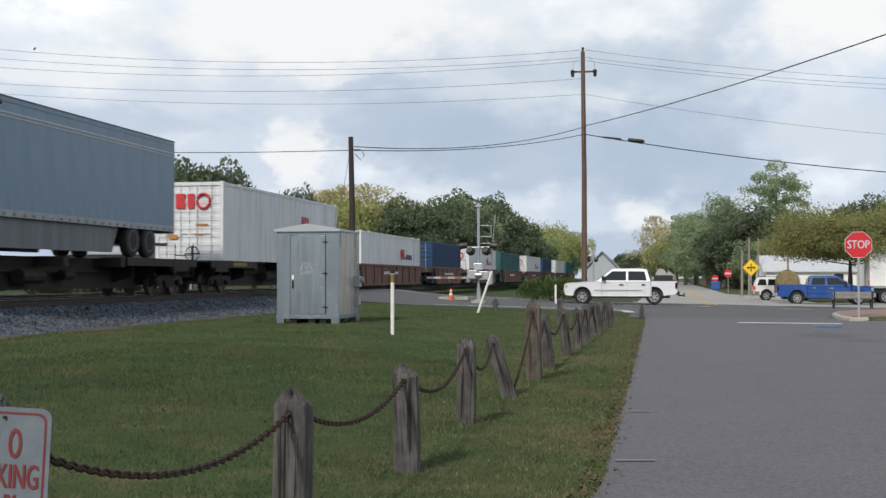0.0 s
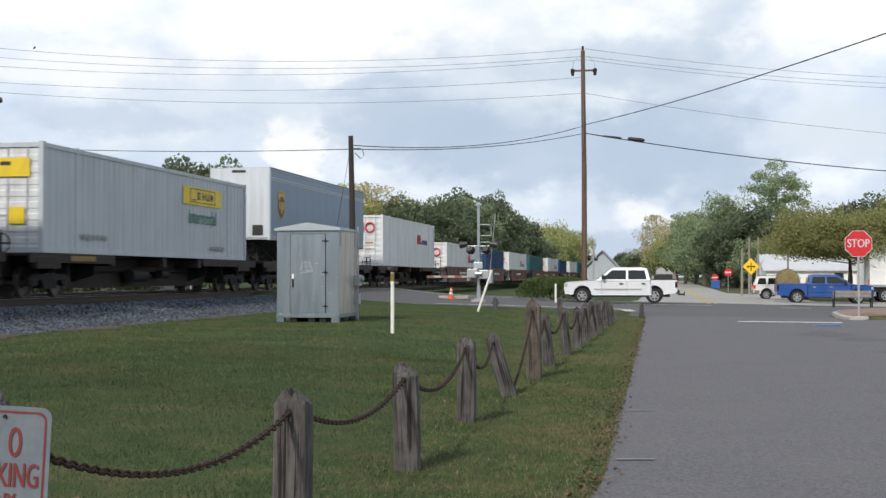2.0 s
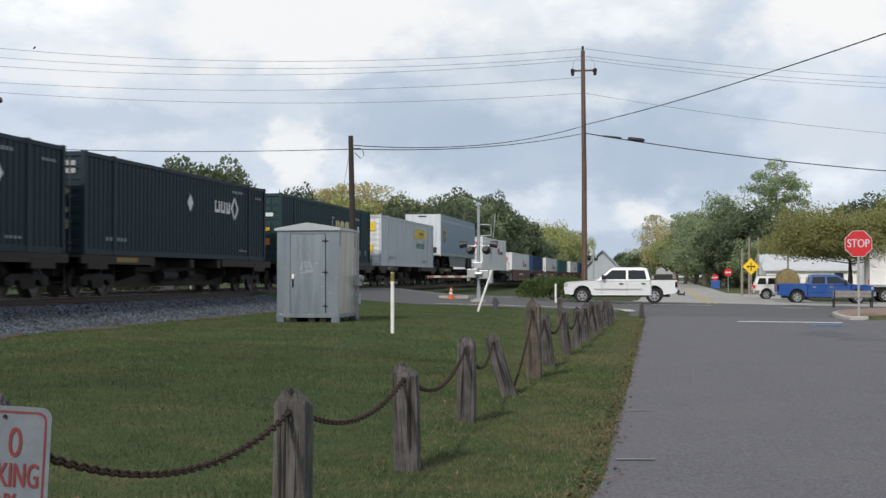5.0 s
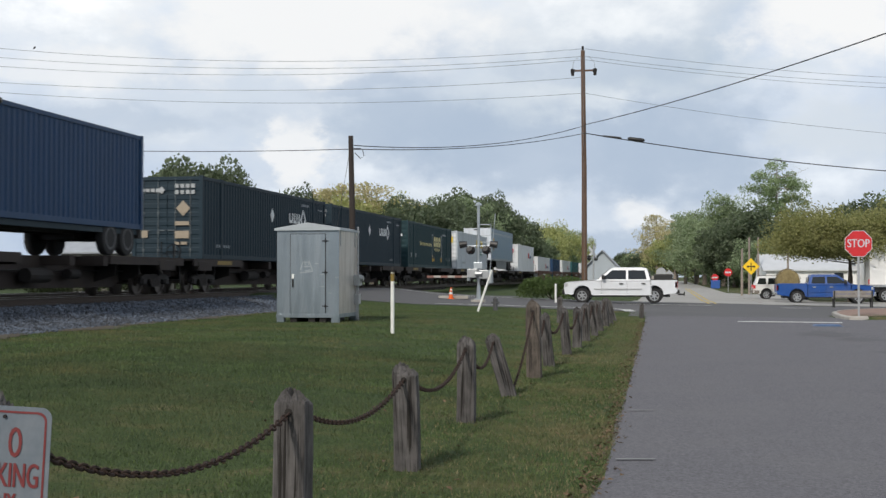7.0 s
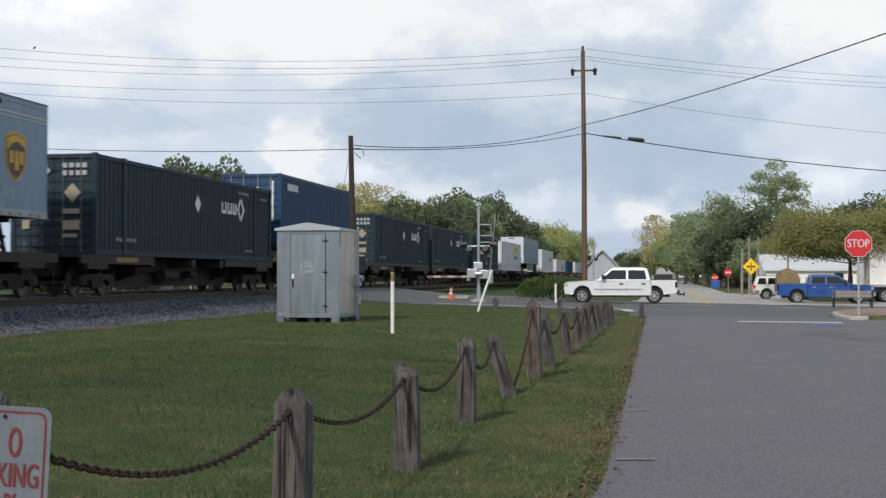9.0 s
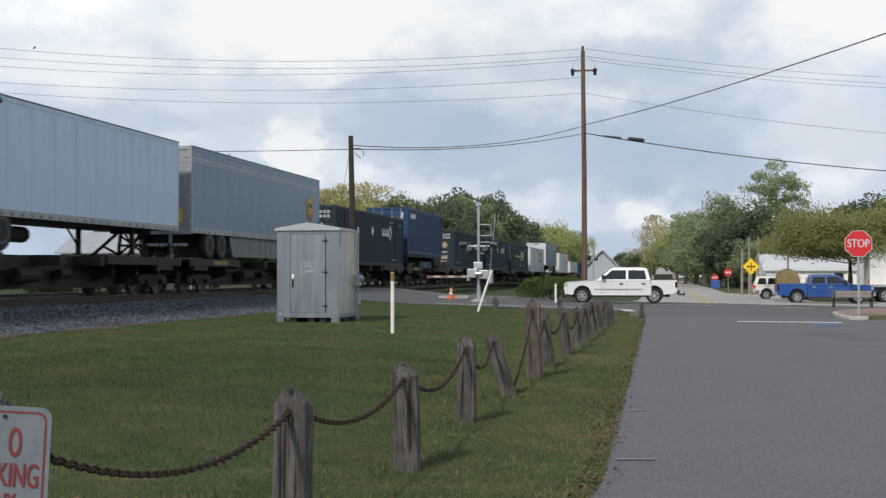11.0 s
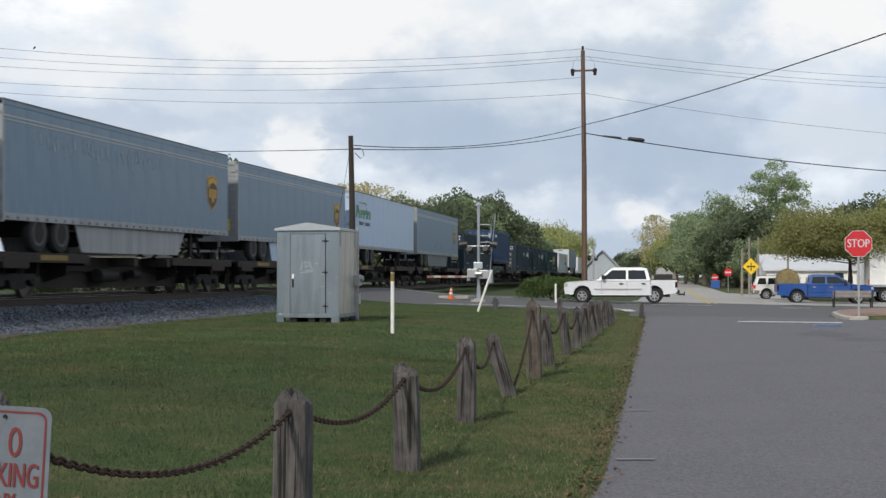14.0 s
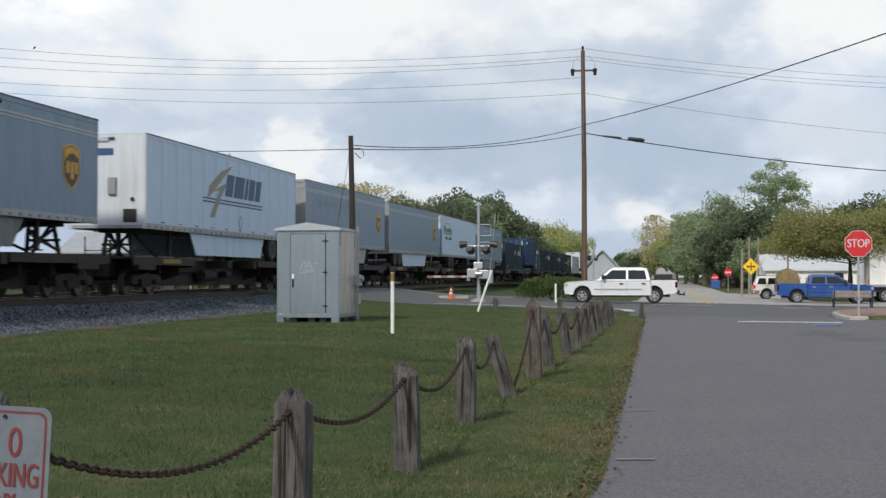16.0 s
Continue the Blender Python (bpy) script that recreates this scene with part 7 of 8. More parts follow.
def suv():
    t = thing("suv", pose(8.3, 94.8, height(8.3, 94.8) - 0.002), "white estate car with tan lower cladding", "car", "parked vehicles")
    pt = surf("suv_paint", (0.70, 0.70, 0.69), 0.3, var=0.05, scale=2, bump=0.02)
    clad = surf("suv_cladding", (0.17, 0.15, 0.13), 0.7, var=0.1, scale=3)
    body = [(2.25, 0.5), (2.3, 0.8), (2.15, 0.95), (1.1, 1.05), (-2.1, 1.08), (-2.25, 0.95), (-2.28, 0.5)] + arch(-1.35, 0.44, 0.42)[::-1] + [(-0.85, 0.38), (0.85, 0.38)] + arch(1.35, 0.44, 0.42)[::-1]
    s = Shape()
    loft_side(s, body, [(-0.86, 0.10), (-0.9, 0.02), (-0.905, 0.0), (0.905, 0.0), (0.9, 0.02), (0.86, 0.10)])
    b = part("body", s, pt, t)
    for sy in (-1, 1):
        part("cladding", Shape().box(-0.8, 0.8, *sorted((sy * 0.89, sy * 0.915)), 0.38, 0.66, c=0.01).box(-2.2, -1.85, *sorted((sy * 0.88, sy * 0.912)), 0.45, 0.68, c=0.01), clad, b)
        for xx in (1.35, -1.35):
            part("wheel_well", Shape().tube([(xx, sy * 0.3, 0.44), (xx, sy * 0.65, 0.44)], 0.42, 18), M["black"], b)
            road_wheel(t, xx, sy * 0.885, 0.36, 0.22, sy)
    part("bumper", Shape().box(-2.36, -2.2, -0.85, 0.85, 0.45, 0.70, c=0.04).box(2.2, 2.36, -0.85, 0.85, 0.45, 0.70, c=0.04), clad, t)
    prof = [(-2.2, 1.06), (-2.0, 1.6), (-1.8, 1.70), (0.3, 1.70), (0.5, 1.65), (1.2, 1.04)]
    left = [(p[0], -0.88 + 0.16 * max(0, p[1] - 1.06) / 0.64, p[1]) for p in prof]
    right = [(p[0], -y, z) for p, (x_, y, z) in zip(prof, left)]
    c = part("cab", Shape().ring([left, right]), pt, t)
    for sy in (-1, 1):
        for a, bq, c0, d0 in ((-2.0, -1.35, -1.85, -1.4), (-1.25, -0.35, -1.2, -0.38), (-0.25, 0.75, -0.25, 0.35)):
            q = Shape().ring([[(a, sy * w1, 1.12), (bq, sy * w1, 1.12), (d0, sy * w2, 1.56), (c0, sy * w2, 1.56)] for w1, w2 in ((0.875, 0.765), (0.84, 0.73))])
            part("side_window", q, M["glass"], c, "dark side window")
        part("tail_light", Shape().box(-2.3, -2.12, *sorted((sy * 0.72, sy * 0.9)), 0.8, 1.05, c=0.02), M["red"], b, "red tail light")
        part("roof_rail", Shape().tube([(-1.8, sy * 0.66, 1.74), (0.2, sy * 0.66, 1.74)], 0.02, 6), M["black"], c)


suv()


# ---- signs and street furniture ----
def octagon(r):
    return [(r * math.cos(radians(22.5 + 45 * k)), r * math.sin(radians(22.5 + 45 * k))) for k in range(8)]


def stop_sign(x, y, z, high, size, label, face=True):
    t = thing("stop_sign", pose(x, y, z, 0, 0, 0), label, "stop sign", "stop signs")
    part("pole", Shape().box(-0.035, 0.035, 0.0, 0.03, -0.2, high + size * 0.5), M["post_steel"], t)
    R = size / 2 / math.cos(radians(22.5))
    p = part("plate", Shape().prism([(a, b + high) for a, b in octagon(R)], "y", -0.006, 0.0), M["sign_white"], t)
    part("face", Shape().prism([(a, b + high) for a, b in octagon(R * 0.955)], "y", -0.009, -0.006), M["red"], p, "red sign face")
    if face:
        l = letters("STOP", size * 0.44, 0.002, "CENTER", 0.78)
        for off in (-0.006, 0.0, 0.006):
            part("lettering", Shape().add([(q[0] + off * size / 0.9, q[1] - 0.011 - off * 0.1, q[2] + high) for q in l.v], l.f), M["sign_white"], p, "white lettering")
    else:
        part("band", Shape().box(-size * 0.36, size * 0.36, -0.012, -0.009, high - size * 0.1, high + size * 0.1), M["sign_white"], p)
    return t


stop_sign(6.47, 45.6, 0.14, 2.50, 0.91, "red octagonal stop sign on a steel post by the kerb")


def sign_plate(name, x, y, z, shape, color, label, size, post=True, back=None, mark=None, top=None):
    t = thing(name, pose(x, y, height(x, y)), label, "road sign", "road signs")
    h = top
    part("pole", Shape().box(-0.03, 0.03, 0.0, 0.03, -0.2, h + size * 0.4), M["post_steel"], t)
    if shape == "diamond":
        o = [(0, size * 0.7), (-size * 0.7, 0), (0, -size * 0.7), (size * 0.7, 0)]
    elif shape == "round":
        o = [(size / 2 * math.cos(k * math.pi / 12), size / 2 * math.sin(k * math.pi / 12)) for k in range(24)]
    else:
        o = octagon(size / 2)
    p = part("plate", Shape().prism([(a, b + h) for a, b in o], "y", -0.008, 0), color, t)
    if mark == "cross":
        s = Shape().box(-0.035, 0.035, -0.012, -0.008, h - 0.3, h + 0.3).box(-0.3, 0.3, -0.012, -0.008, h - 0.035, h + 0.035)
        s.tube([(-0.28, -0.011, h), (-0.16, -0.011, h)], 0.08, 6).tube([(0.16, -0.011, h), (0.28, -0.011, h)], 0.08, 6)
        part("symbol", s, M["black"], p, "black junction symbol")
    if mark == "bar":
        part("bar", Shape().box(-size * 0.36, size * 0.36, -0.012, -0.008, h - size * 0.1, h + size * 0.1), M["sign_white"], p, "white bar")
    return t


sign_plate("warning_sign", 6.1, 97.6, 0, "diamond", M["sign_yellow"], "yellow diamond warning sign with black symbol", 0.9, mark="cross", top=2.35)
sign_plate("no_entry_sign", 5.95, 131.5, 0, "round", M["red"], "red round no-entry sign with white bar", 0.80, mark="bar", top=2.0)
sign_plate("stop_sign", 5.95, 168.0, 0, "octagon", M["red"], "small red stop sign far down the street", 0.95, mark="bar", top=1.4)
sign_plate("road_sign", -0.6, 105.0, 0, "round", M["post_steel"], "grey back of a round road sign", 0.8, top=1.85)
sign_plate("road_sign", 0.05, 107.0, 0, "diamond", M["post_steel"], "grey back of a diamond road sign", 0.55, top=1.7)


def bench():
    t = thing("bench", pose(8.0, 58.3, height(8, 58.3) + 0.14, 0, 0, 180), "weathered grey slab bench with dark metal legs on pavement", "bench")
    grey = surf("bench_timber", (0.24, 0.22, 0.20), 0.85, var=0.2, scale=3, fine=40, bump=0.4)
    for k in range(2):
        part("back_slat", Shape().box(-0.85, 0.85, 0.20, 0.25, 0.45 + k * 0.155, 0.59 + k * 0.155, c=0.012), grey, t)
    for k in range(3):
        part("seat_slat", Shape().box(-0.85, 0.85, -0.25 + k * 0.145, -0.12 + k * 0.145, 0.40, 0.44, c=0.01), grey, t)
    for x in (-0.8, 0.8):
        part("leg", Shape().box(x - 0.03, x + 0.03, -0.25, -0.19, 0, 0.4).box(x - 0.03, x + 0.03, 0.24, 0.29, 0, 0.75).box(x - 0.03, x + 0.03, -0.25, 0.29, 0.36, 0.4), M["black"], t, "dark metal leg frame")


bench()


def pavement():
    """A raised corner pavement with a rounded concrete kerb."""
    edge = [(6.75, 45.25), (6.4, 45.1), (6.1, 45.25), (5.95, 45.9), (5.95, 47.5), (6.15, 50.5), (6.75, 53.5), (7.8, 55.8), (9.2, 57.4), (11.5, 59.2), (16, 60.5), (40, 61.5)]
    inner = []
    for i, (x, y) in enumerate(edge):
        a, b = Vector(edge[max(0, i - 1)]), Vector(edge[min(len(edge) - 1, i + 1)])
        d = (b - a).normalized()
        inner.append((x + d.y * 0.16, y - d.x * 0.16))
    s = Shape()
    rings = []
    for (x, y), (u, v) in zip(edge, inner):
        z = height(x, y)
        rings.append([(x, y, z - 0.1), (x + (u - x) * 0.1, y + (v - y) * 0.1, z + 0.11), (x + (u - x) * 0.3, y + (v - y) * 0.3, z + 0.14), (u, v, z + 0.145), (u, v, z - 0.1)])
    s.ring(rings)
    kerb = tagged(part("kerb", s, M["kerb"], smooth=True), "pale concrete kerb round the corner", "kerb", kind="structure")
    brick = surf("brick_paving", (0.24, 0.15, 0.115), 0.9, var=0.25, scale=2, fine=30, bump=0.4, dirt=(0.2, 0.18, 0.15), dirt_amount=0.5)
    bm = bmesh.new()
    bm.faces.new([bm.verts.new((x, y, height(x, y) + 0.138)) for x, y in inner] + [bm.verts.new((x, y, height(x, y) + 0.138)) for x, y in ((42, 61.0), (42, 62.0 - 1.5), (26, 54.0), (14, 49.0), (8.5, 46.6), (7.0, 45.9))])
    bmesh.ops.triangulate(bm, faces=bm.faces[:])
    s = Shape()
    s.take(bm)
    tagged(part("corner_pavement", s, brick), "reddish paved corner behind the kerb", "pavement", kind="structure")
    s = Shape()
    for k in range(24):
        x = 6.35 + k * 0.6
        near = 45.25 + max(0.0, x - 6.7) * 0.44
        s.v += [(x, near - 0.12, height(x, near) + 0.02), (x, near + 0.15, height(x, near) + 0.11), (x, near + 1.3 + 0.2 * math.sin(k * 1.7), height(x, near + 1.3) + 0.15)]
    s.f = [(3 * i + j, 3 * i + 3 + j, 3 * i + 4 + j, 3 * i + 1 + j) for i in range(23) for j in (0, 1)]
    s.m = [0] * 46
    tagged(part("verge", s, M["grass"]), "grass verge behind the kerb", "lawn", kind="structure")


pavement()


def marking(name, pts, wide, mat, label):
    """A painted line that lies on the road, following its slope."""
    s = Shape()
    fine = []
    for (x0, y0), (x1, y1) in zip(pts, pts[1:]):
        n = max(1, int(math.dist((x0, y0), (x1, y1)) / 0.8))
        fine += [(x0 + (x1 - x0) * k / n, y0 + (y1 - y0) * k / n) for k in range(n)]
    fine.append(pts[-1])
    for i, (x, y) in enumerate(fine):
        a, b = fine[max(0, i - 1)], fine[min(len(fine) - 1, i + 1)]
        d = Vector((b[0] - a[0], b[1] - a[1])).normalized()
        for k in (-0.5, 0.5):
            px, py = x - d.y * wide * k, y + d.x * wide * k
            s.v.append((px, py, height(px, py) + 0.024))
    s.f = [(2 * i, 2 * i + 1, 2 * i + 3, 2 * i + 2) for i in range(len(fine) - 1)]
    s.m = [0] * len(s.f)
    tagged(part(name, s, mat), label, "road marking", kind="structure")


marking("stop_line", [(2.25, 42.9), (5.5, 42.4)], 0.75, M["white_line"], "worn white stop line across the lane")
marking("edge_line", [(-9.5, 51.2), (-6.5, 51.7), (-3.8, 52.4), (-2.3, 52.2), (-1.7, 51.2), (-1.45, 49.2)], 0.42, M["white_line"], "white edge line curving round the corner")
marking("stop_line", [(-2.2, 61.3), (2.0, 62.2)], 0.5, M["white_line"], "worn white stop line across the street")
marking("edge_line", [(5.2, 61.0), (6.6, 61.2)], 0.5, M["white_line"], "short worn white line on the road")
marking("edge_line", [(-22, 68.0), (-9, 67.8), (-4, 68.2)], 0.35, M["white_line"], "white edge line along the far kerb")
for x in (2.05, 2.4):
    marking("centre_line", [(x, 66.5), (x, 160.0)], 0.13, M["yellow_line"], "faded double yellow centre line")


def tarmac_patches():
    rng = random.Random(8)
    dark = surf("asphalt_patch", (0.083, 0.081, 0.088), 0.85, var=0.15, scale=2, fine=50, bump=0.4)
    for x, y, rx, ry in ((4.0, 34.0, 1.0, 2.2), (4.5, 31.0, 0.7, 1.3), (5.5, 28.0, 0.8, 1.2), (4.2, 26.0, 0.35, 0.4), (2.9, 41.2, 0.9, 0.5)):
        s = Shape()
        n = 44
        ring = []
        for k in range(n):
            a = 2 * math.pi * k / n
            q = 0.72 + 0.5 * noise.noise((math.cos(a) * 1.6 + x, math.sin(a) * 1.6 + y, 2.0)) + 0.22 * noise.noise((math.cos(a) * 5 + x, math.sin(a) * 5, y))
            ring.append((x + rx * math.cos(a) * q, y + ry * math.sin(a) * q))
        s.v = [(p[0], p[1], height(*p) + 0.0215) for p in ring]
        s.f, s.m = [tuple(range(n))], [0]
        tagged(part("asphalt_patch", s, dark), "dark stain of old asphalt repair", "asphalt patch", kind="structure")
    faint = surf("faint_paint", (0.20, 0.20, 0.20), 0.85, var=0.2, scale=8, fine=60, dirt=(0.12, 0.12, 0.12), dirt_amount=0.8)
    for x0, x1, y in ((-0.43, -0.11, 10.38), (-0.44, -0.16, 14.2)):
        s = Shape()
        s.v = [(x0, y, 0.0225), (x1, y + 0.04, 0.0225), (x1, y + 0.10, 0.0225), (x0, y + 0.06, 0.0225)]
        s.f, s.m = [(0, 1, 2, 3)], [0]
        tagged(part("bay_mark", s, faint), "short worn parking bay mark", "road marking", kind="structure")
    tarp = surf("blue_tarp", (0.02, 0.07, 0.17), 0.5, var=0.2, scale=6, bump=0.2)
    s = Shape()
    n = 9
    for j in range(n):
        for i in range(n):
            u, v = i / (n - 1) - 0.5, j / (n - 1) - 0.5
            s.v.append((u * 0.85, v * 0.9, 0.02 + (0.06 * abs(noise.noise((u * 7, v * 7, 2))) + 0.03) * (1 if 0 < i < n - 1 and 0 < j < n - 1 else 0)))
    s.f = [(j * n + i, j * n + i + 1, j * n + n + i + 1, j * n + n + i) for j in range(n - 1) for i in range(n - 1)]
    s.m = [0] * len(s.f)
    tagged(part("plastic_sheet", s, tarp, at=pose(4.7, 39.6, 0.0), smooth=True), "crumpled blue plastic sheet lying on the lane", "plastic sheet")


tarmac_patches()


def lane_cracks():
    rng = random.Random(19)
    tar = surf("crack_shadow", (0.05, 0.05, 0.053), 0.95, bump=0)
    for k in range(7):
        x, y = rng.uniform(0.5, 5.0), rng.uniform(8, 42)
        a = rng.choice((0.1, 1.5, 1.7, 0.3)) + rng.uniform(-0.3, 0.3)
        s = Shape()
        for j in range(16):
            w = 0.006 * math.sin(math.pi * (j + 0.5) / 16) + 0.002
            s.v += [(x - w, y - w, height(x, y) + 0.0222), (x + w, y + w, height(x, y) + 0.0222)]
            a += rng.uniform(-0.35, 0.35)
            x, y = x + 0.16 * math.cos(a), y + 0.22 * math.sin(a)
            x = min(5.4, max(0.0, x))
        s.f = [(2 * i, 2 * i + 1, 2 * i + 3, 2 * i + 2) for i in range(15)]
        s.m = [0] * 15
        tagged(part("lane_crack", s, tar), "thin dark crack in the lane asphalt", "crack", kind="structure")


lane_cracks()


# ---- trees ----
def foliage(name, color, var=0.45):
    m = surf(name, color, 0.7, var=0.22, scale=0.35, fine=3, bump=0, island=var)
    m.node_tree.nodes["Principled BSDF"].inputs["Specular IOR Level"].default_value = 0.25
    b = m.node_tree.nodes["Principled BSDF"]
    nt = m.node_tree
    tl, mx = nt.nodes.new("ShaderNodeBsdfTranslucent"), nt.nodes.new("ShaderNodeMixShader")
    tl.inputs["Color"].default_value = (color[0] * 1.2, color[1] * 1.35, color[2] * 0.95, 1)
    mx.inputs[0].default_value = 0.38
    out = [n for n in nt.nodes if n.type == "OUTPUT_MATERIAL"][0]
    nt.links.new(b.outputs[0], mx.inputs[1]); nt.links.new(tl.outputs[0], mx.inputs[2]); nt.links.new(mx.outputs[0], out.inputs["Surface"])
    return m


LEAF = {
    # Distance haze is put into far leaf colours: greyed, mid and gold lightened.
    "dark": foliage("hazed_dark_oak_leaves", (0.112, 0.138, 0.088)), "mid": foliage("green_leaves", (0.24, 0.29, 0.18)),
    "lime": foliage("yellow_green_leaves", (0.33, 0.34, 0.15)), "gold": foliage("hazed_autumn_yellow_leaves", (0.45, 0.39, 0.23)),
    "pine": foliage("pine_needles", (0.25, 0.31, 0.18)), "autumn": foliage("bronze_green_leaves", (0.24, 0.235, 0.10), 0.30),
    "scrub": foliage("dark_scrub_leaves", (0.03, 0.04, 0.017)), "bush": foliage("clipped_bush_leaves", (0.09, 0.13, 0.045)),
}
BARK = surf("grey_bark", (0.12, 0.10, 0.085), 0.95, var=0.3, scale=3, fine=25, bump=0.8, depth=0.02)
BARK_PALE = surf("pale_bark", (0.26, 0.22, 0.19), 0.95, var=0.3, scale=3, fine=25, bump=0.8, depth=0.02)


def leaves(s, rng, c, r, n, size, flat=0.75):
    """A clump of small leaf sprays round c."""
    for k in range(n):
        d = Vector((rng.gauss(0, 1), rng.gauss(0, 1), rng.gauss(0, 1) * flat))
        d = d.normalized() * r * (0.45 + 0.6 * rng.random() ** 0.6)
        d.z *= flat
        p = c + d
        a = Vector((rng.uniform(-1, 1), rng.uniform(-1, 1), rng.uniform(-0.6, 0.9))).normalized()
        b = a.cross(Vector((rng.uniform(-1, 1), rng.uniform(-1, 1), rng.uniform(-1, 1)))).normalized()
        q = size * rng.uniform(0.6, 1.3)
        i = len(s.v)
        s.v += [tuple(p - a * q), tuple(p + b * q * 0.55), tuple(p + a * q), tuple(p - b * q * 0.5)]
        s.f.append((i, i + 1, i + 2, i + 3))
        s.m.append(0)


def grow(kind, seed, high, wide, leaf, bark, clumps=70, per=42, size=0.24, trunk=0.32, crown_from=0.3, at=None, label="", spread=1.0, clump=0.30, foot=0.0):
    rng = random.Random(seed)
    t = thing("tree", at or pose(0, 0, -50), label, "tree", "trees round the junction")
    w = Shape()
    lean = rng.uniform(-0.4, 0.4)
    stem = [(lean * k * k * 0.3 * high / 10, 0.15 * math.sin(k * 3 + seed) * k, high * (0.9 if kind != "round" else 0.58) * k) for k in (0, 0.2, 0.4, 0.6, 0.8, 1.0)]
    w.tube([(p[0], p[1], p[2] - (0.3 if i == 0 else 0)) for i, p in enumerate(stem)], [trunk * 1.25, trunk, trunk * 0.8, trunk * 0.6, trunk * 0.4, trunk * 0.12], 9)
    ends = []
    nl = 16 if kind == "pine" else 13
    for k in range(nl):
        f = crown_from + (0.97 - crown_from) * (k + rng.random()) / nl
        z = high * (0.9 if kind != "round" else 0.58) * f
        j = min(4, int(f * 5))
        base = Vector(stem[j]).lerp(Vector(stem[j + 1]), f * 5 - j) if f < 1 else Vector(stem[-1])
        ang = k * 2.4 + rng.uniform(-0.4, 0.4)
        if kind == "pine":
            reach = wide * (0.75 - 0.5 * abs(f - 0.72)) * rng.uniform(0.6, 1.05)
            rise = reach * rng.uniform(0.0, 0.45)
        elif kind == "tall":
            reach = wide * (1.0 - 0.75 * f) * rng.uniform(0.7, 1.1)
            rise = reach * rng.uniform(0.5, 1.0)
        else:
            reach = wide * (1.05 - 0.45 * f) * rng.uniform(0.75, 1.05) * spread
            rise = reach * rng.uniform(0.35, 0.75) * (high / wide) * 0.5
        tip = base + Vector((math.cos(ang) * reach, math.sin(ang) * reach, rise))
        midp = base.lerp(tip, 0.5) + Vector((0, 0, -0.06 * reach))
        r0 = trunk * 0.42 * (1.1 - f * 0.7)
        w.tube([base, midp, tip], [r0, r0 * 0.6, r0 * 0.18], 6)
        ends += [(midp, 0.7), (tip, 1.0), (base.lerp(tip, 0.78), 0.9)]
        for q in range(2):
            tw = base.lerp(tip, rng.uniform(0.4, 0.8))
            e = tw + Vector((rng.uniform(-1, 1), rng.uniform(-1, 1), rng.uniform(0.1, 0.8))) * reach * 0.35
            w.tube([tw, e], [r0 * 0.35, r0 * 0.1], 5)
            ends.append((e, 0.85))
    part("trunk", w, bark, t, smooth=True)
    s = Shape()
    cr = wide * (0.22 if kind == "pine" else clump)
    top = Vector(stem[-1])
    for k in range(clumps):
        e, sc = ends[k % len(ends)]
        c = e + Vector((rng.gauss(0, 1), rng.gauss(0, 1), rng.gauss(0, 0.7))) * cr * (0.35 if kind == "pine" else 0.75)
        c.z = max(c.z, foot + rng.uniform(0, 0.3))
        leaves(s, rng, c, cr * rng.uniform(0.6, 1.15) * sc, per, size, 0.68 if kind == "pine" else 0.75)
    if kind == "round":          # the crown's outer shell, in uneven bosses
        mid_z = (top.z + min(e.z for e, _ in ends)) / 2 + 0.08 * high
        tall = max(e.z for e, _ in ends) - mid_z
        for k in range(clumps // 2):
            a, f = rng.random() * 6.283, rng.uniform(-0.55, 1.0)
            boss = 0.80 + 0.34 * noise.noise((math.cos(a) * 1.8 + seed, math.sin(a) * 1.8, f * 1.8))
            c = Vector((math.cos(a) * wide * 0.82 * boss * math.sqrt(1 - f * f), math.sin(a) * wide * 0.82 * boss * math.sqrt(1 - f * f), mid_z + f * tall * boss * 1.05))
            c.z = max(c.z, foot + rng.uniform(0, 0.3))
            leaves(s, rng, c, cr * rng.uniform(0.5, 0.8), per, size)
    leaves(s, rng, top, cr, per * 2, size)
    part("crown", s, leaf, t)
    return t


def place(ob, x, y, k=1.0, kz=1.0, rz=0.0, label=""):
    c = copy_thing(ob, Matrix.LocRotScale((x, y, height(x, y) - 0.05), Euler((0, 0, rz)), (k, k, k * kz)))
    if label:
        tagged(c, label)
    return c


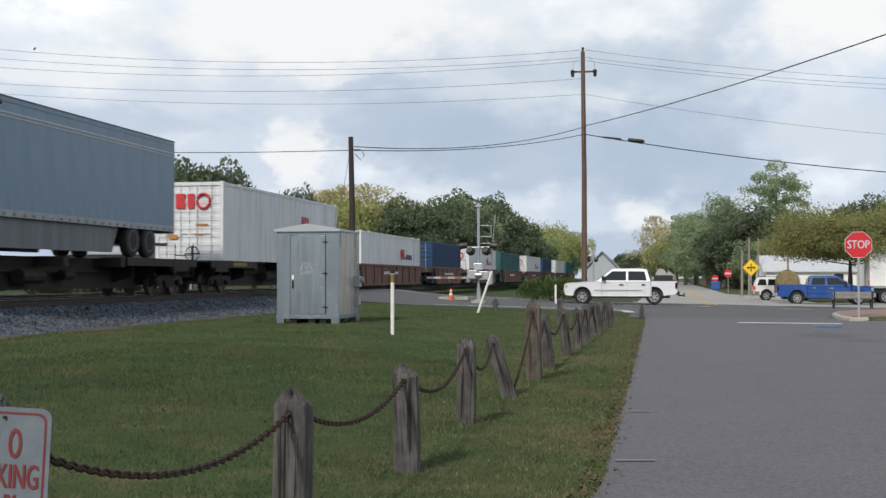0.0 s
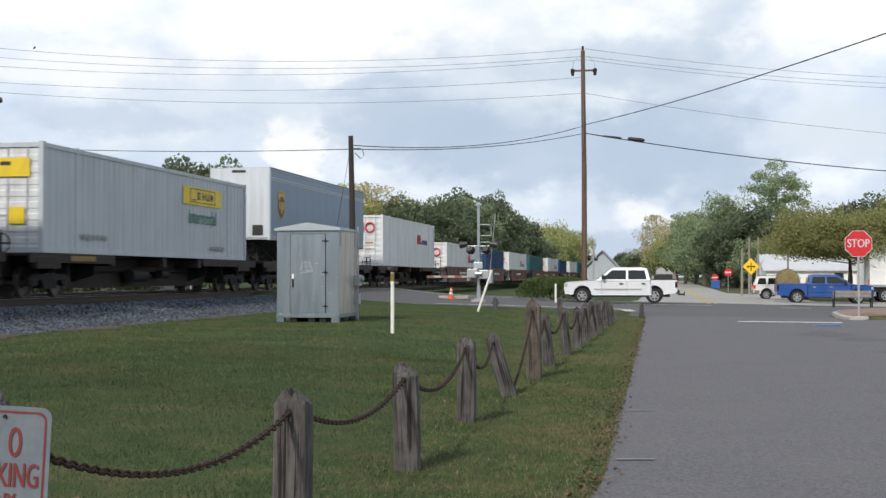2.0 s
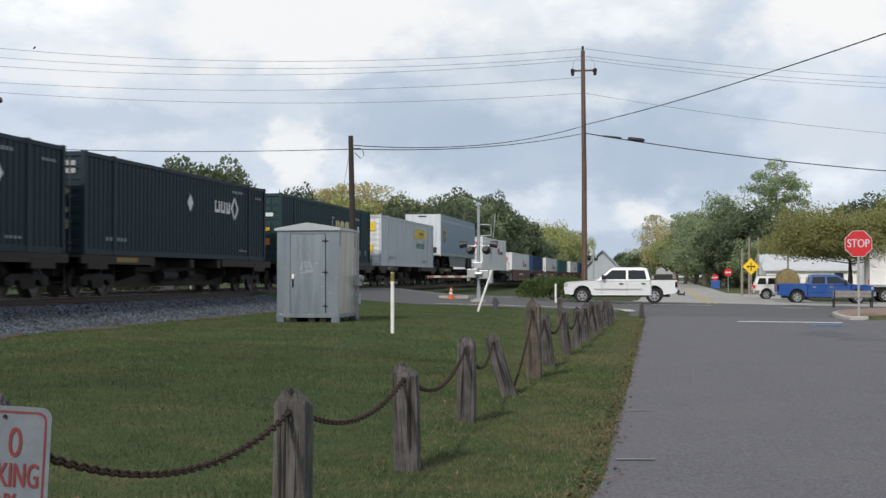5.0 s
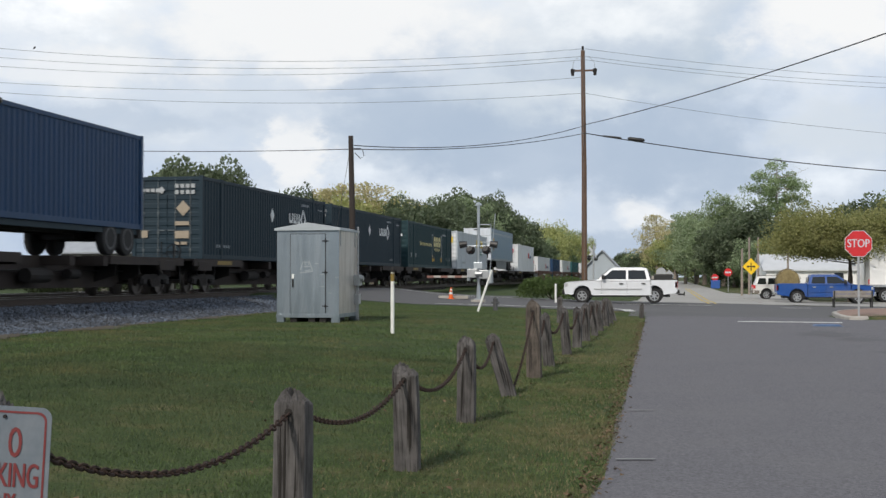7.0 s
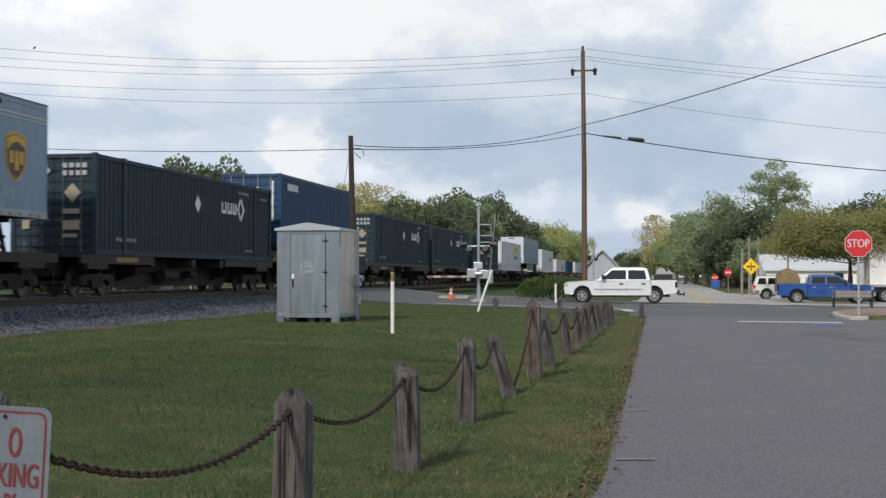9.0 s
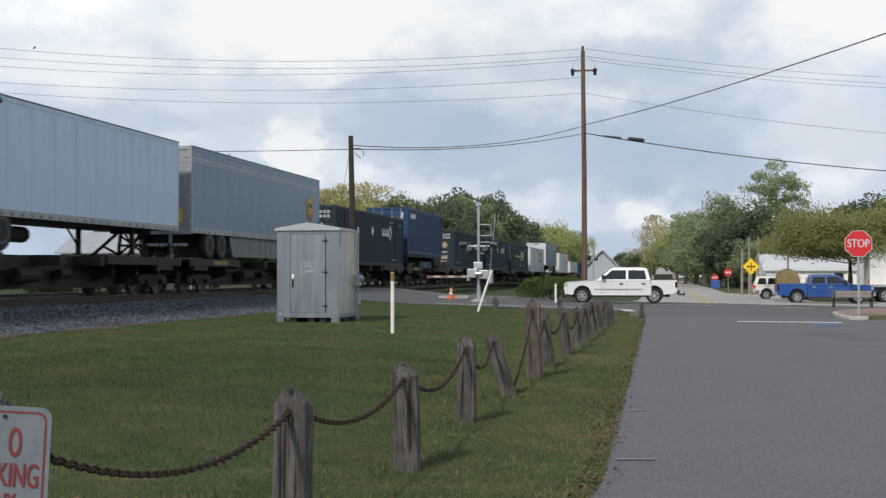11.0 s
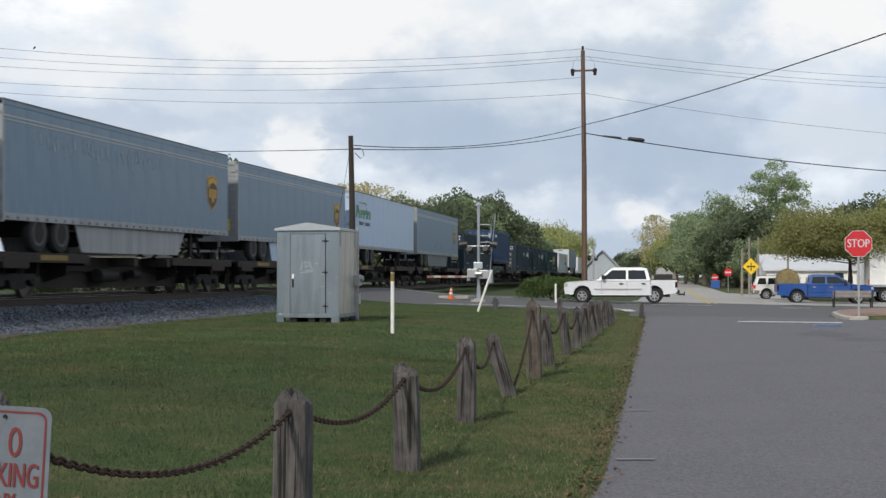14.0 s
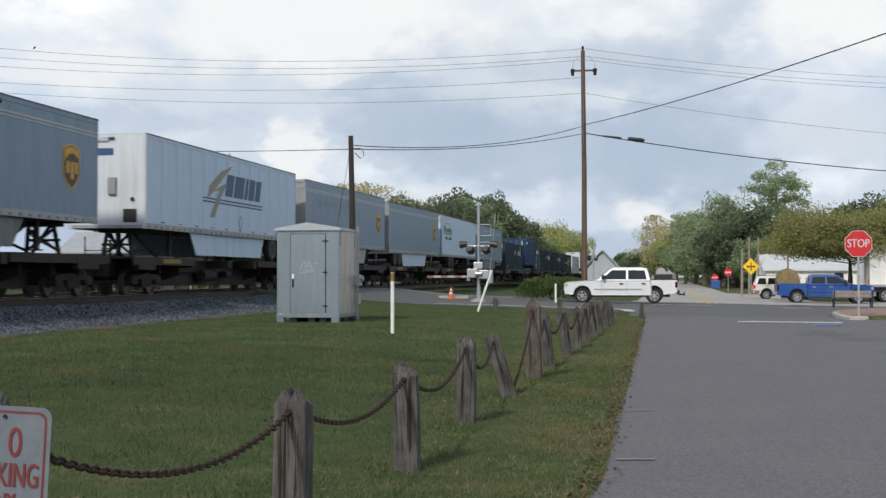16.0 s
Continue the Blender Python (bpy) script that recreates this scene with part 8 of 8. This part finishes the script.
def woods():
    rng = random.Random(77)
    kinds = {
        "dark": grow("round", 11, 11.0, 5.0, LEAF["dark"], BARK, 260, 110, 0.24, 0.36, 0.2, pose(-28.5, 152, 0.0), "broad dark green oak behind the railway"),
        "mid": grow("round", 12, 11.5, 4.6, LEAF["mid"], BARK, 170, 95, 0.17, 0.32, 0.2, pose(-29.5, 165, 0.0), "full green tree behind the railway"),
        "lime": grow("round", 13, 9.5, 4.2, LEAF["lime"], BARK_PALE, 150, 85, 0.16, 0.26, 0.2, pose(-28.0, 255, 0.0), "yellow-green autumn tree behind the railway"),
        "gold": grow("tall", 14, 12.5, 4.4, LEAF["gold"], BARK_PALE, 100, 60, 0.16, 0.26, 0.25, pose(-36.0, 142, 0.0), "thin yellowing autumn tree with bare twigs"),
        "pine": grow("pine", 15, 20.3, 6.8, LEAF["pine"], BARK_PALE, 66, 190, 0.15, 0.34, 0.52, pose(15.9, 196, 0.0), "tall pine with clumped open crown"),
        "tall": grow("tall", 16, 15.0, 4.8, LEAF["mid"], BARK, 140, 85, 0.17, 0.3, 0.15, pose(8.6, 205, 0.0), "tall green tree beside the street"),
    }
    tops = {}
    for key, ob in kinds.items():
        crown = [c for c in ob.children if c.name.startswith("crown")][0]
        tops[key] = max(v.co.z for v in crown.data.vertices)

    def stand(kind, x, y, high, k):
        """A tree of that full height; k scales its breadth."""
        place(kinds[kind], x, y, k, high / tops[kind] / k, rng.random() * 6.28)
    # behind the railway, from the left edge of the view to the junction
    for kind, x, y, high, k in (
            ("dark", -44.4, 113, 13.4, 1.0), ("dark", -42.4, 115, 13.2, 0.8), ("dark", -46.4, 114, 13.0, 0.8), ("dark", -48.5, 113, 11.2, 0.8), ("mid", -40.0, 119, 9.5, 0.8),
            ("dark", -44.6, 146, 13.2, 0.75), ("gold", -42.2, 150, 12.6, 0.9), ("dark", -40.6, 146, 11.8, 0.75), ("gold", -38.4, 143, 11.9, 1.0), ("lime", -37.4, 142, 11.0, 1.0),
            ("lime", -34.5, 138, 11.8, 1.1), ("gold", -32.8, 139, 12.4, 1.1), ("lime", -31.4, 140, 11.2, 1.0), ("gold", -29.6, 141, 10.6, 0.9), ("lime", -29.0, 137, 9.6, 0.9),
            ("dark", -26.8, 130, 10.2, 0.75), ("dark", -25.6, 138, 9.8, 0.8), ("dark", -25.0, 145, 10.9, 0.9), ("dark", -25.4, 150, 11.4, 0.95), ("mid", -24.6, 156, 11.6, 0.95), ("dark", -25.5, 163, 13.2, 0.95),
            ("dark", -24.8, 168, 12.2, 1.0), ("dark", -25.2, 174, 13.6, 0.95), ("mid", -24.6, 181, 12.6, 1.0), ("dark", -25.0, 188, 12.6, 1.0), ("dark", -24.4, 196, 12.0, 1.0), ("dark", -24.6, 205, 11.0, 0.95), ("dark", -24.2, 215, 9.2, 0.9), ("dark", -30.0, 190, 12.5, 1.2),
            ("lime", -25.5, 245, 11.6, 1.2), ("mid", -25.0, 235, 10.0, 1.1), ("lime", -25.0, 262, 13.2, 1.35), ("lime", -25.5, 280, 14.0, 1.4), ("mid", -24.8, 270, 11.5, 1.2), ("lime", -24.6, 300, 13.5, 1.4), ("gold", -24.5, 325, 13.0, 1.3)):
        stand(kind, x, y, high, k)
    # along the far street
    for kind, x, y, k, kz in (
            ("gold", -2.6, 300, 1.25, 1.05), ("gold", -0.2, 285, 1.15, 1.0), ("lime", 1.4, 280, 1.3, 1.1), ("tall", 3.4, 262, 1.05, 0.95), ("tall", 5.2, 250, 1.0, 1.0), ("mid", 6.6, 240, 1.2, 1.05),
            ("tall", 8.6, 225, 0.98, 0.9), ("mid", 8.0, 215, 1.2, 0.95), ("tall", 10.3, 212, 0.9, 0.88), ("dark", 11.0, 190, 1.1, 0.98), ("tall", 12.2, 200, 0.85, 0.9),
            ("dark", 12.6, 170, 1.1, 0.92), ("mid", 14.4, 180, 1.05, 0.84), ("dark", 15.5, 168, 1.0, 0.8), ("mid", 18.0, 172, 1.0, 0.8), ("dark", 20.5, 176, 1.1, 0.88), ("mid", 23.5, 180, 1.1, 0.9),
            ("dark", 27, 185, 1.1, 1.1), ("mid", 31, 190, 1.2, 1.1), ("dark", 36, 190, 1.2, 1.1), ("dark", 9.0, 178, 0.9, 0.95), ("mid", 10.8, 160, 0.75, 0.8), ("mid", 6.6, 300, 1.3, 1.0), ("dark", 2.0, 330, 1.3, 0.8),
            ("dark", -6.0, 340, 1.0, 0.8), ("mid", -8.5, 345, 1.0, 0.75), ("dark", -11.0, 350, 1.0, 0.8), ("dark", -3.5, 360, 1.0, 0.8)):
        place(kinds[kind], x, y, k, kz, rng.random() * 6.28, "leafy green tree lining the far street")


woods()
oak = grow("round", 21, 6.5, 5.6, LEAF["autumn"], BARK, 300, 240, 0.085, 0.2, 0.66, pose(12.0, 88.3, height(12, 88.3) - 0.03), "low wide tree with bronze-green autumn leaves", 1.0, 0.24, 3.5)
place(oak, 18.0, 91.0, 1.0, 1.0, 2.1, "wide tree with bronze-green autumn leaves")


def bush(x, y, wide, deep, high, label, seed=5):
    rng = random.Random(seed)
    t = thing("bush", pose(x, y, height(x, y)), label, "bush")
    s = Shape()
    for k in range(9):
        a = k * 0.7
        s.tube([(0, 0, -0.05), (math.cos(a) * wide * 0.3, math.sin(a) * deep * 0.3, high * 0.6)], [0.03, 0.012], 5)
    part("stem", s, BARK, t)
    s = Shape()
    for k in range(135):
        a, b = rng.random() * 6.283, rng.random()
        r = rng.random() ** 0.35
        c = Vector((math.cos(a) * wide * 0.47 * r, math.sin(a) * deep * 0.47 * r, high * (0.12 + 0.78 * math.sqrt(max(0, 1 - (r * 0.93) ** 2.6)) * b ** 0.5)))
        leaves(s, rng, c, 0.3, 60, 0.055, 0.8)
    part("crown", s, LEAF["bush"], t)


bush(-5.95, 66.4, 3.7, 1.8, 1.36, "dense clipped dark green bush by the road")


def hedge():
    """Rough scrub beyond the railway."""
    rng = random.Random(31)
    s = Shape()
    for k in range(700):
        y = rng.uniform(5, 260)
        x = -73 + rng.gauss(0, 1.8)
        h = 2.2 + 2.2 * abs(noise.noise((y * 0.08, 1.0, 0)))
        leaves(s, rng, Vector((x, y, 0.3 + rng.uniform(0.2, 1.0) * h)), 1.3, 30, 0.26, 0.8)
    for k in range(90):
        leaves(s, rng, Vector((rng.uniform(-51, -40), 95 + rng.gauss(0, 0.4), rng.uniform(0.2, 1.0))), 0.6, 30, 0.15, 0.8)
    tagged(part("scrub", s, LEAF["scrub"]), "rough dark scrub growing beyond the railway", "scrub", kind="stuff")


hedge()


def understory():
    """Low growth that closes the foot of the woods along the far street."""
    rng = random.Random(37)
    s = Shape()
    for k in range(420):
        y = rng.uniform(165, 300)
        x = 7.2 + rng.uniform(0, 9) + max(0.0, 215 - y) * 0.05 if rng.random() < 0.8 else rng.uniform(-7, -3.2)
        y = y if x > 0 else rng.uniform(300, 345)
        h = 2.0 + 3.0 * abs(noise.noise((x * 0.3, y * 0.07, 4.0)))
        leaves(s, rng, Vector((x, y, rng.uniform(0.2, 1.0) * h)), 1.2, 34, 0.2, 0.8)
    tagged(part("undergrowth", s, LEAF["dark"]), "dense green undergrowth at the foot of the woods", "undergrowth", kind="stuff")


understory()


# ---- buildings ----
def house(x, y, wide, deep, eave, ridge, turn, wall_mat, roof_mat, label, windows=3):
    t = thing("house", pose(x, y, height(x, y), 0, 0, turn), label, "house", "houses beyond the junction")
    w, d = wide / 2, deep / 2
    part("wall", Shape().prism([(-d, 0), (d, 0), (d, eave), (0, ridge - 0.1), (-d, eave)], "x", -w, w), wall_mat, t)
    for sy in (-1, 1):
        o = [(sy * (d + 0.35), eave - 0.22), (sy * (d + 0.35), eave - 0.10), (0, ridge + 0.06), (0, ridge - 0.06)]
        part("roof", Shape().prism(o, "x", -w - 0.35, w + 0.35), roof_mat, t)
    for k in range(windows):
        xx = -w + wide * (k + 0.5) / windows
        f = part("window", Shape().box(xx - 0.5, xx + 0.5, -d - 0.04, -d, 1.0, 2.1), M["white_paint"], t)
        part("pane", Shape().box(xx - 0.43, xx + 0.43, -d - 0.05, -d - 0.03, 1.07, 2.03), M["glass"], f, "dark window pane")
    return t


siding = surf("white_siding", (0.78, 0.78, 0.77), 0.6, var=0.06, scale=1, fine=20, bump=0.05, dirt=(0.55, 0.53, 0.5), dirt_amount=0.3)
metal_roof = surf("pale_metal_roof", (0.62, 0.63, 0.64), 0.4, 0.3, var=0.08, scale=1.5, fine=30, bump=0.1)
grey_roof = surf("grey_shingle_roof", (0.30, 0.32, 0.35), 0.85, var=0.15, scale=1.5, fine=30, bump=0.3)
house(13.4, 128, 9.0, 7.0, 2.4, 3.8, 4, siding, metal_roof, "low white house with pale metal gable roof", 2)
house(22.0, 122, 9.0, 7.0, 2.9, 4.6, 0, siding, metal_roof, "low white building with pale metal roof")
house(-7.7, 152, 4.2, 3.4, 2.4, 4.3, 90, surf("grey_blue_siding", (0.36, 0.40, 0.44), 0.7, var=0.08, scale=1, fine=20, bump=0.05), grey_roof, "small grey gabled building beyond the crossing", 1)
house(-45.5, 100.0, 7.0, 7.0, 3.6, 5.2, 0, surf("dull_beige_cladding", (0.20, 0.185, 0.16), 0.7, var=0.2, scale=0.6, fine=20, bump=0.05), grey_roof, "low beige house standing beyond the railway", 2)


def box_trailer():
    t = thing("cargo_trailer", pose(16.9, 85.9, height(16.9, 85.9) + 0.0), "white box cargo trailer parked under a tree", "trailer")
    part("body", Shape().box(-4.2, 4.2, -1.25, 1.25, 1.0, 3.7, c=0.04), siding, t)
    part("frame", Shape().box(-4.1, 4.1, -1.0, 1.0, 0.7, 1.0), M["black"], t)
    part("rail", Shape().box(-4.22, 4.22, -1.27, 1.27, 1.0, 1.15), P["trim"], t)
    for x in (-3.2, -2.2):
        for sy in (-1, 1):
            road_wheel(t, x, sy * 1.2, 0.45, 0.28, sy)
    part("tail_lamp", Shape().box(-4.26, -4.2, -1.1, -0.9, 1.2, 1.5), M["red"], t)


box_trailer()
for x, y, h in ((7.2, 118.0, 5.2), (8.4, 124.0, 5.4), (6.0, 108.0, 3.9), (10.6, 118.0, 4.8)):
    t = thing("timber_pole", pose(x, y, height(x, y)), "pale bare timber pole beside the street", "pole", "poles by the street")
    part("pole", Shape().tube([(0, 0, -0.2), (0.03, 0, h)], [0.11, 0.08], 8), BARK_PALE, t)
t = thing("recycling_bin", pose(5.7, 160, 0), "blue plastic bin far down the street", "bin")
part("body", Shape().box(-0.55, 0.55, -0.4, 0.4, 0.05, 0.95, c=0.05), surf("blue_plastic", (0.02, 0.08, 0.30), 0.5), t)
part("lid", Shape().box(-0.58, 0.58, -0.43, 0.43, 0.95, 1.05, c=0.03), surf("blue_plastic_lid", (0.02, 0.10, 0.42), 0.5), t)


# ---- grass and litter ----
def grass_blades():
    """Short mown blades over the lawn, thickest close by, with straw along the lane."""
    rng = np.random.RandomState(4)

    def field(n, x0, x1, y0, y1, power, lo, hi, wide, name, mat, label, straw=False):
        y = y0 + (y1 - y0) * rng.rand(n) ** power
        x = x1 - (x1 - x0) * rng.rand(n) ** (2.6 if straw else 1.0)
        keep = x < np.array([lane_edge(float(q)) for q in y]) + 0.02
        x, y = x[keep], y[keep]
        n = len(x)
        h = lo + (hi - lo) * rng.rand(n)
        a = rng.rand(n) * 6.283
        lean = (rng.rand(n, 2) - 0.5) * 1.6
        z = np.array([height(float(p), float(q)) for p, q in zip(x, y)])
        w = wide * (0.7 + 0.6 * rng.rand(n))
        v = np.zeros((n, 3, 3))
        v[:, 0] = np.stack([x - np.cos(a) * w, y - np.sin(a) * w, z - 0.005], 1)
        v[:, 1] = np.stack([x + np.cos(a) * w, y + np.sin(a) * w, z - 0.005], 1)
        v[:, 2] = np.stack([x + lean[:, 0] * h, y + lean[:, 1] * h, z + h], 1)
        me = bpy.data.meshes.new(name)
        me.vertices.add(n * 3)
        me.vertices.foreach_set("co", v.reshape(-1))
        me.loops.add(n * 3)
        me.loops.foreach_set("vertex_index", np.arange(n * 3))
        me.polygons.add(n)
        me.polygons.foreach_set("loop_start", np.arange(0, n * 3, 3))
        me.polygons.foreach_set("loop_total", np.full(n, 3))
        me.update(calc_edges=True)
        for m in mat:
            me.materials.append(m)
        if len(mat) > 1:
            me.polygons.foreach_set("material_index", (rng.rand(n) > np.clip((x + 5.5) / 4.5, 0.06, 0.95)).astype(np.int32))
        tagged(new(name, me), label, "grass", kind="stuff")
    field(240000, -9.5, -0.43, 4.5, 22.0, 1.3, 0.014, 0.04, 0.004, "grass", [M["blade"], M["blade_lush"]], "short mown green grass blades over the lawn")
    field(130000, -13.2, -0.43, 15.0, 49.0, 1.1, 0.015, 0.045, 0.008, "grass", [M["blade"]], "short mown green grass blades over the lawn")
    field(38000, -2.6, -0.40, 4.5, 46.0, 1.2, 0.012, 0.035, 0.005, "grass", [M["straw"]], "dry straw-coloured grass along the lane edge", True)


M["straw"] = surf("dry_straw", (0.155, 0.13, 0.068), 0.8, var=0.3, scale=2, fine=9, bump=0, island=0.35)
grass_blades()


def leaf_litter():
    rng = random.Random(12)
    s = Shape()
    for k in range(1300):
        y = 6 + 36 * rng.random() ** 1.5
        x = lane_edge(y) + rng.gauss(-0.05, 0.07) if rng.random() < 0.8 else lane_edge(y) - rng.uniform(0, 5)
        z = height(x, y) + 0.022
        q = rng.uniform(0.015, 0.035)
        m = Matrix.LocRotScale((x, y, z), Euler((rng.uniform(-0.5, 0.5), rng.uniform(-0.5, 0.5), rng.random() * 6.28)), (q, q * 0.6, q))
        s.add([(-1, 0, 0), (-0.2, -0.8, 0.2), (1, 0, 0.1), (-0.2, 0.8, 0.3)], [(0, 1, 2, 3)], 0, m)
    tagged(part("leaf_litter", s, M["leaf_brown"]), "scattered dry brown leaves along the lane edge", "fallen leaves", kind="stuff")


leaf_litter()

# ---- what moves ----
def motions():
    times = list(range(0, 17))
    for ob, y, z in TRAIN:
        walk(ob, [(t, pose(TRACK_X, y + SPEED * t, z)) for t in times])
    # the wheelsets roll: their spin follows from the speed and the wheel's radius
    step = math.degrees(SPEED / 30 / 0.42)
    for w, q in WHEELS:
        walk(w, [(k / 30, pose(0, q, 0.42, -step * k)) for k in range(0, 481)])


motions()
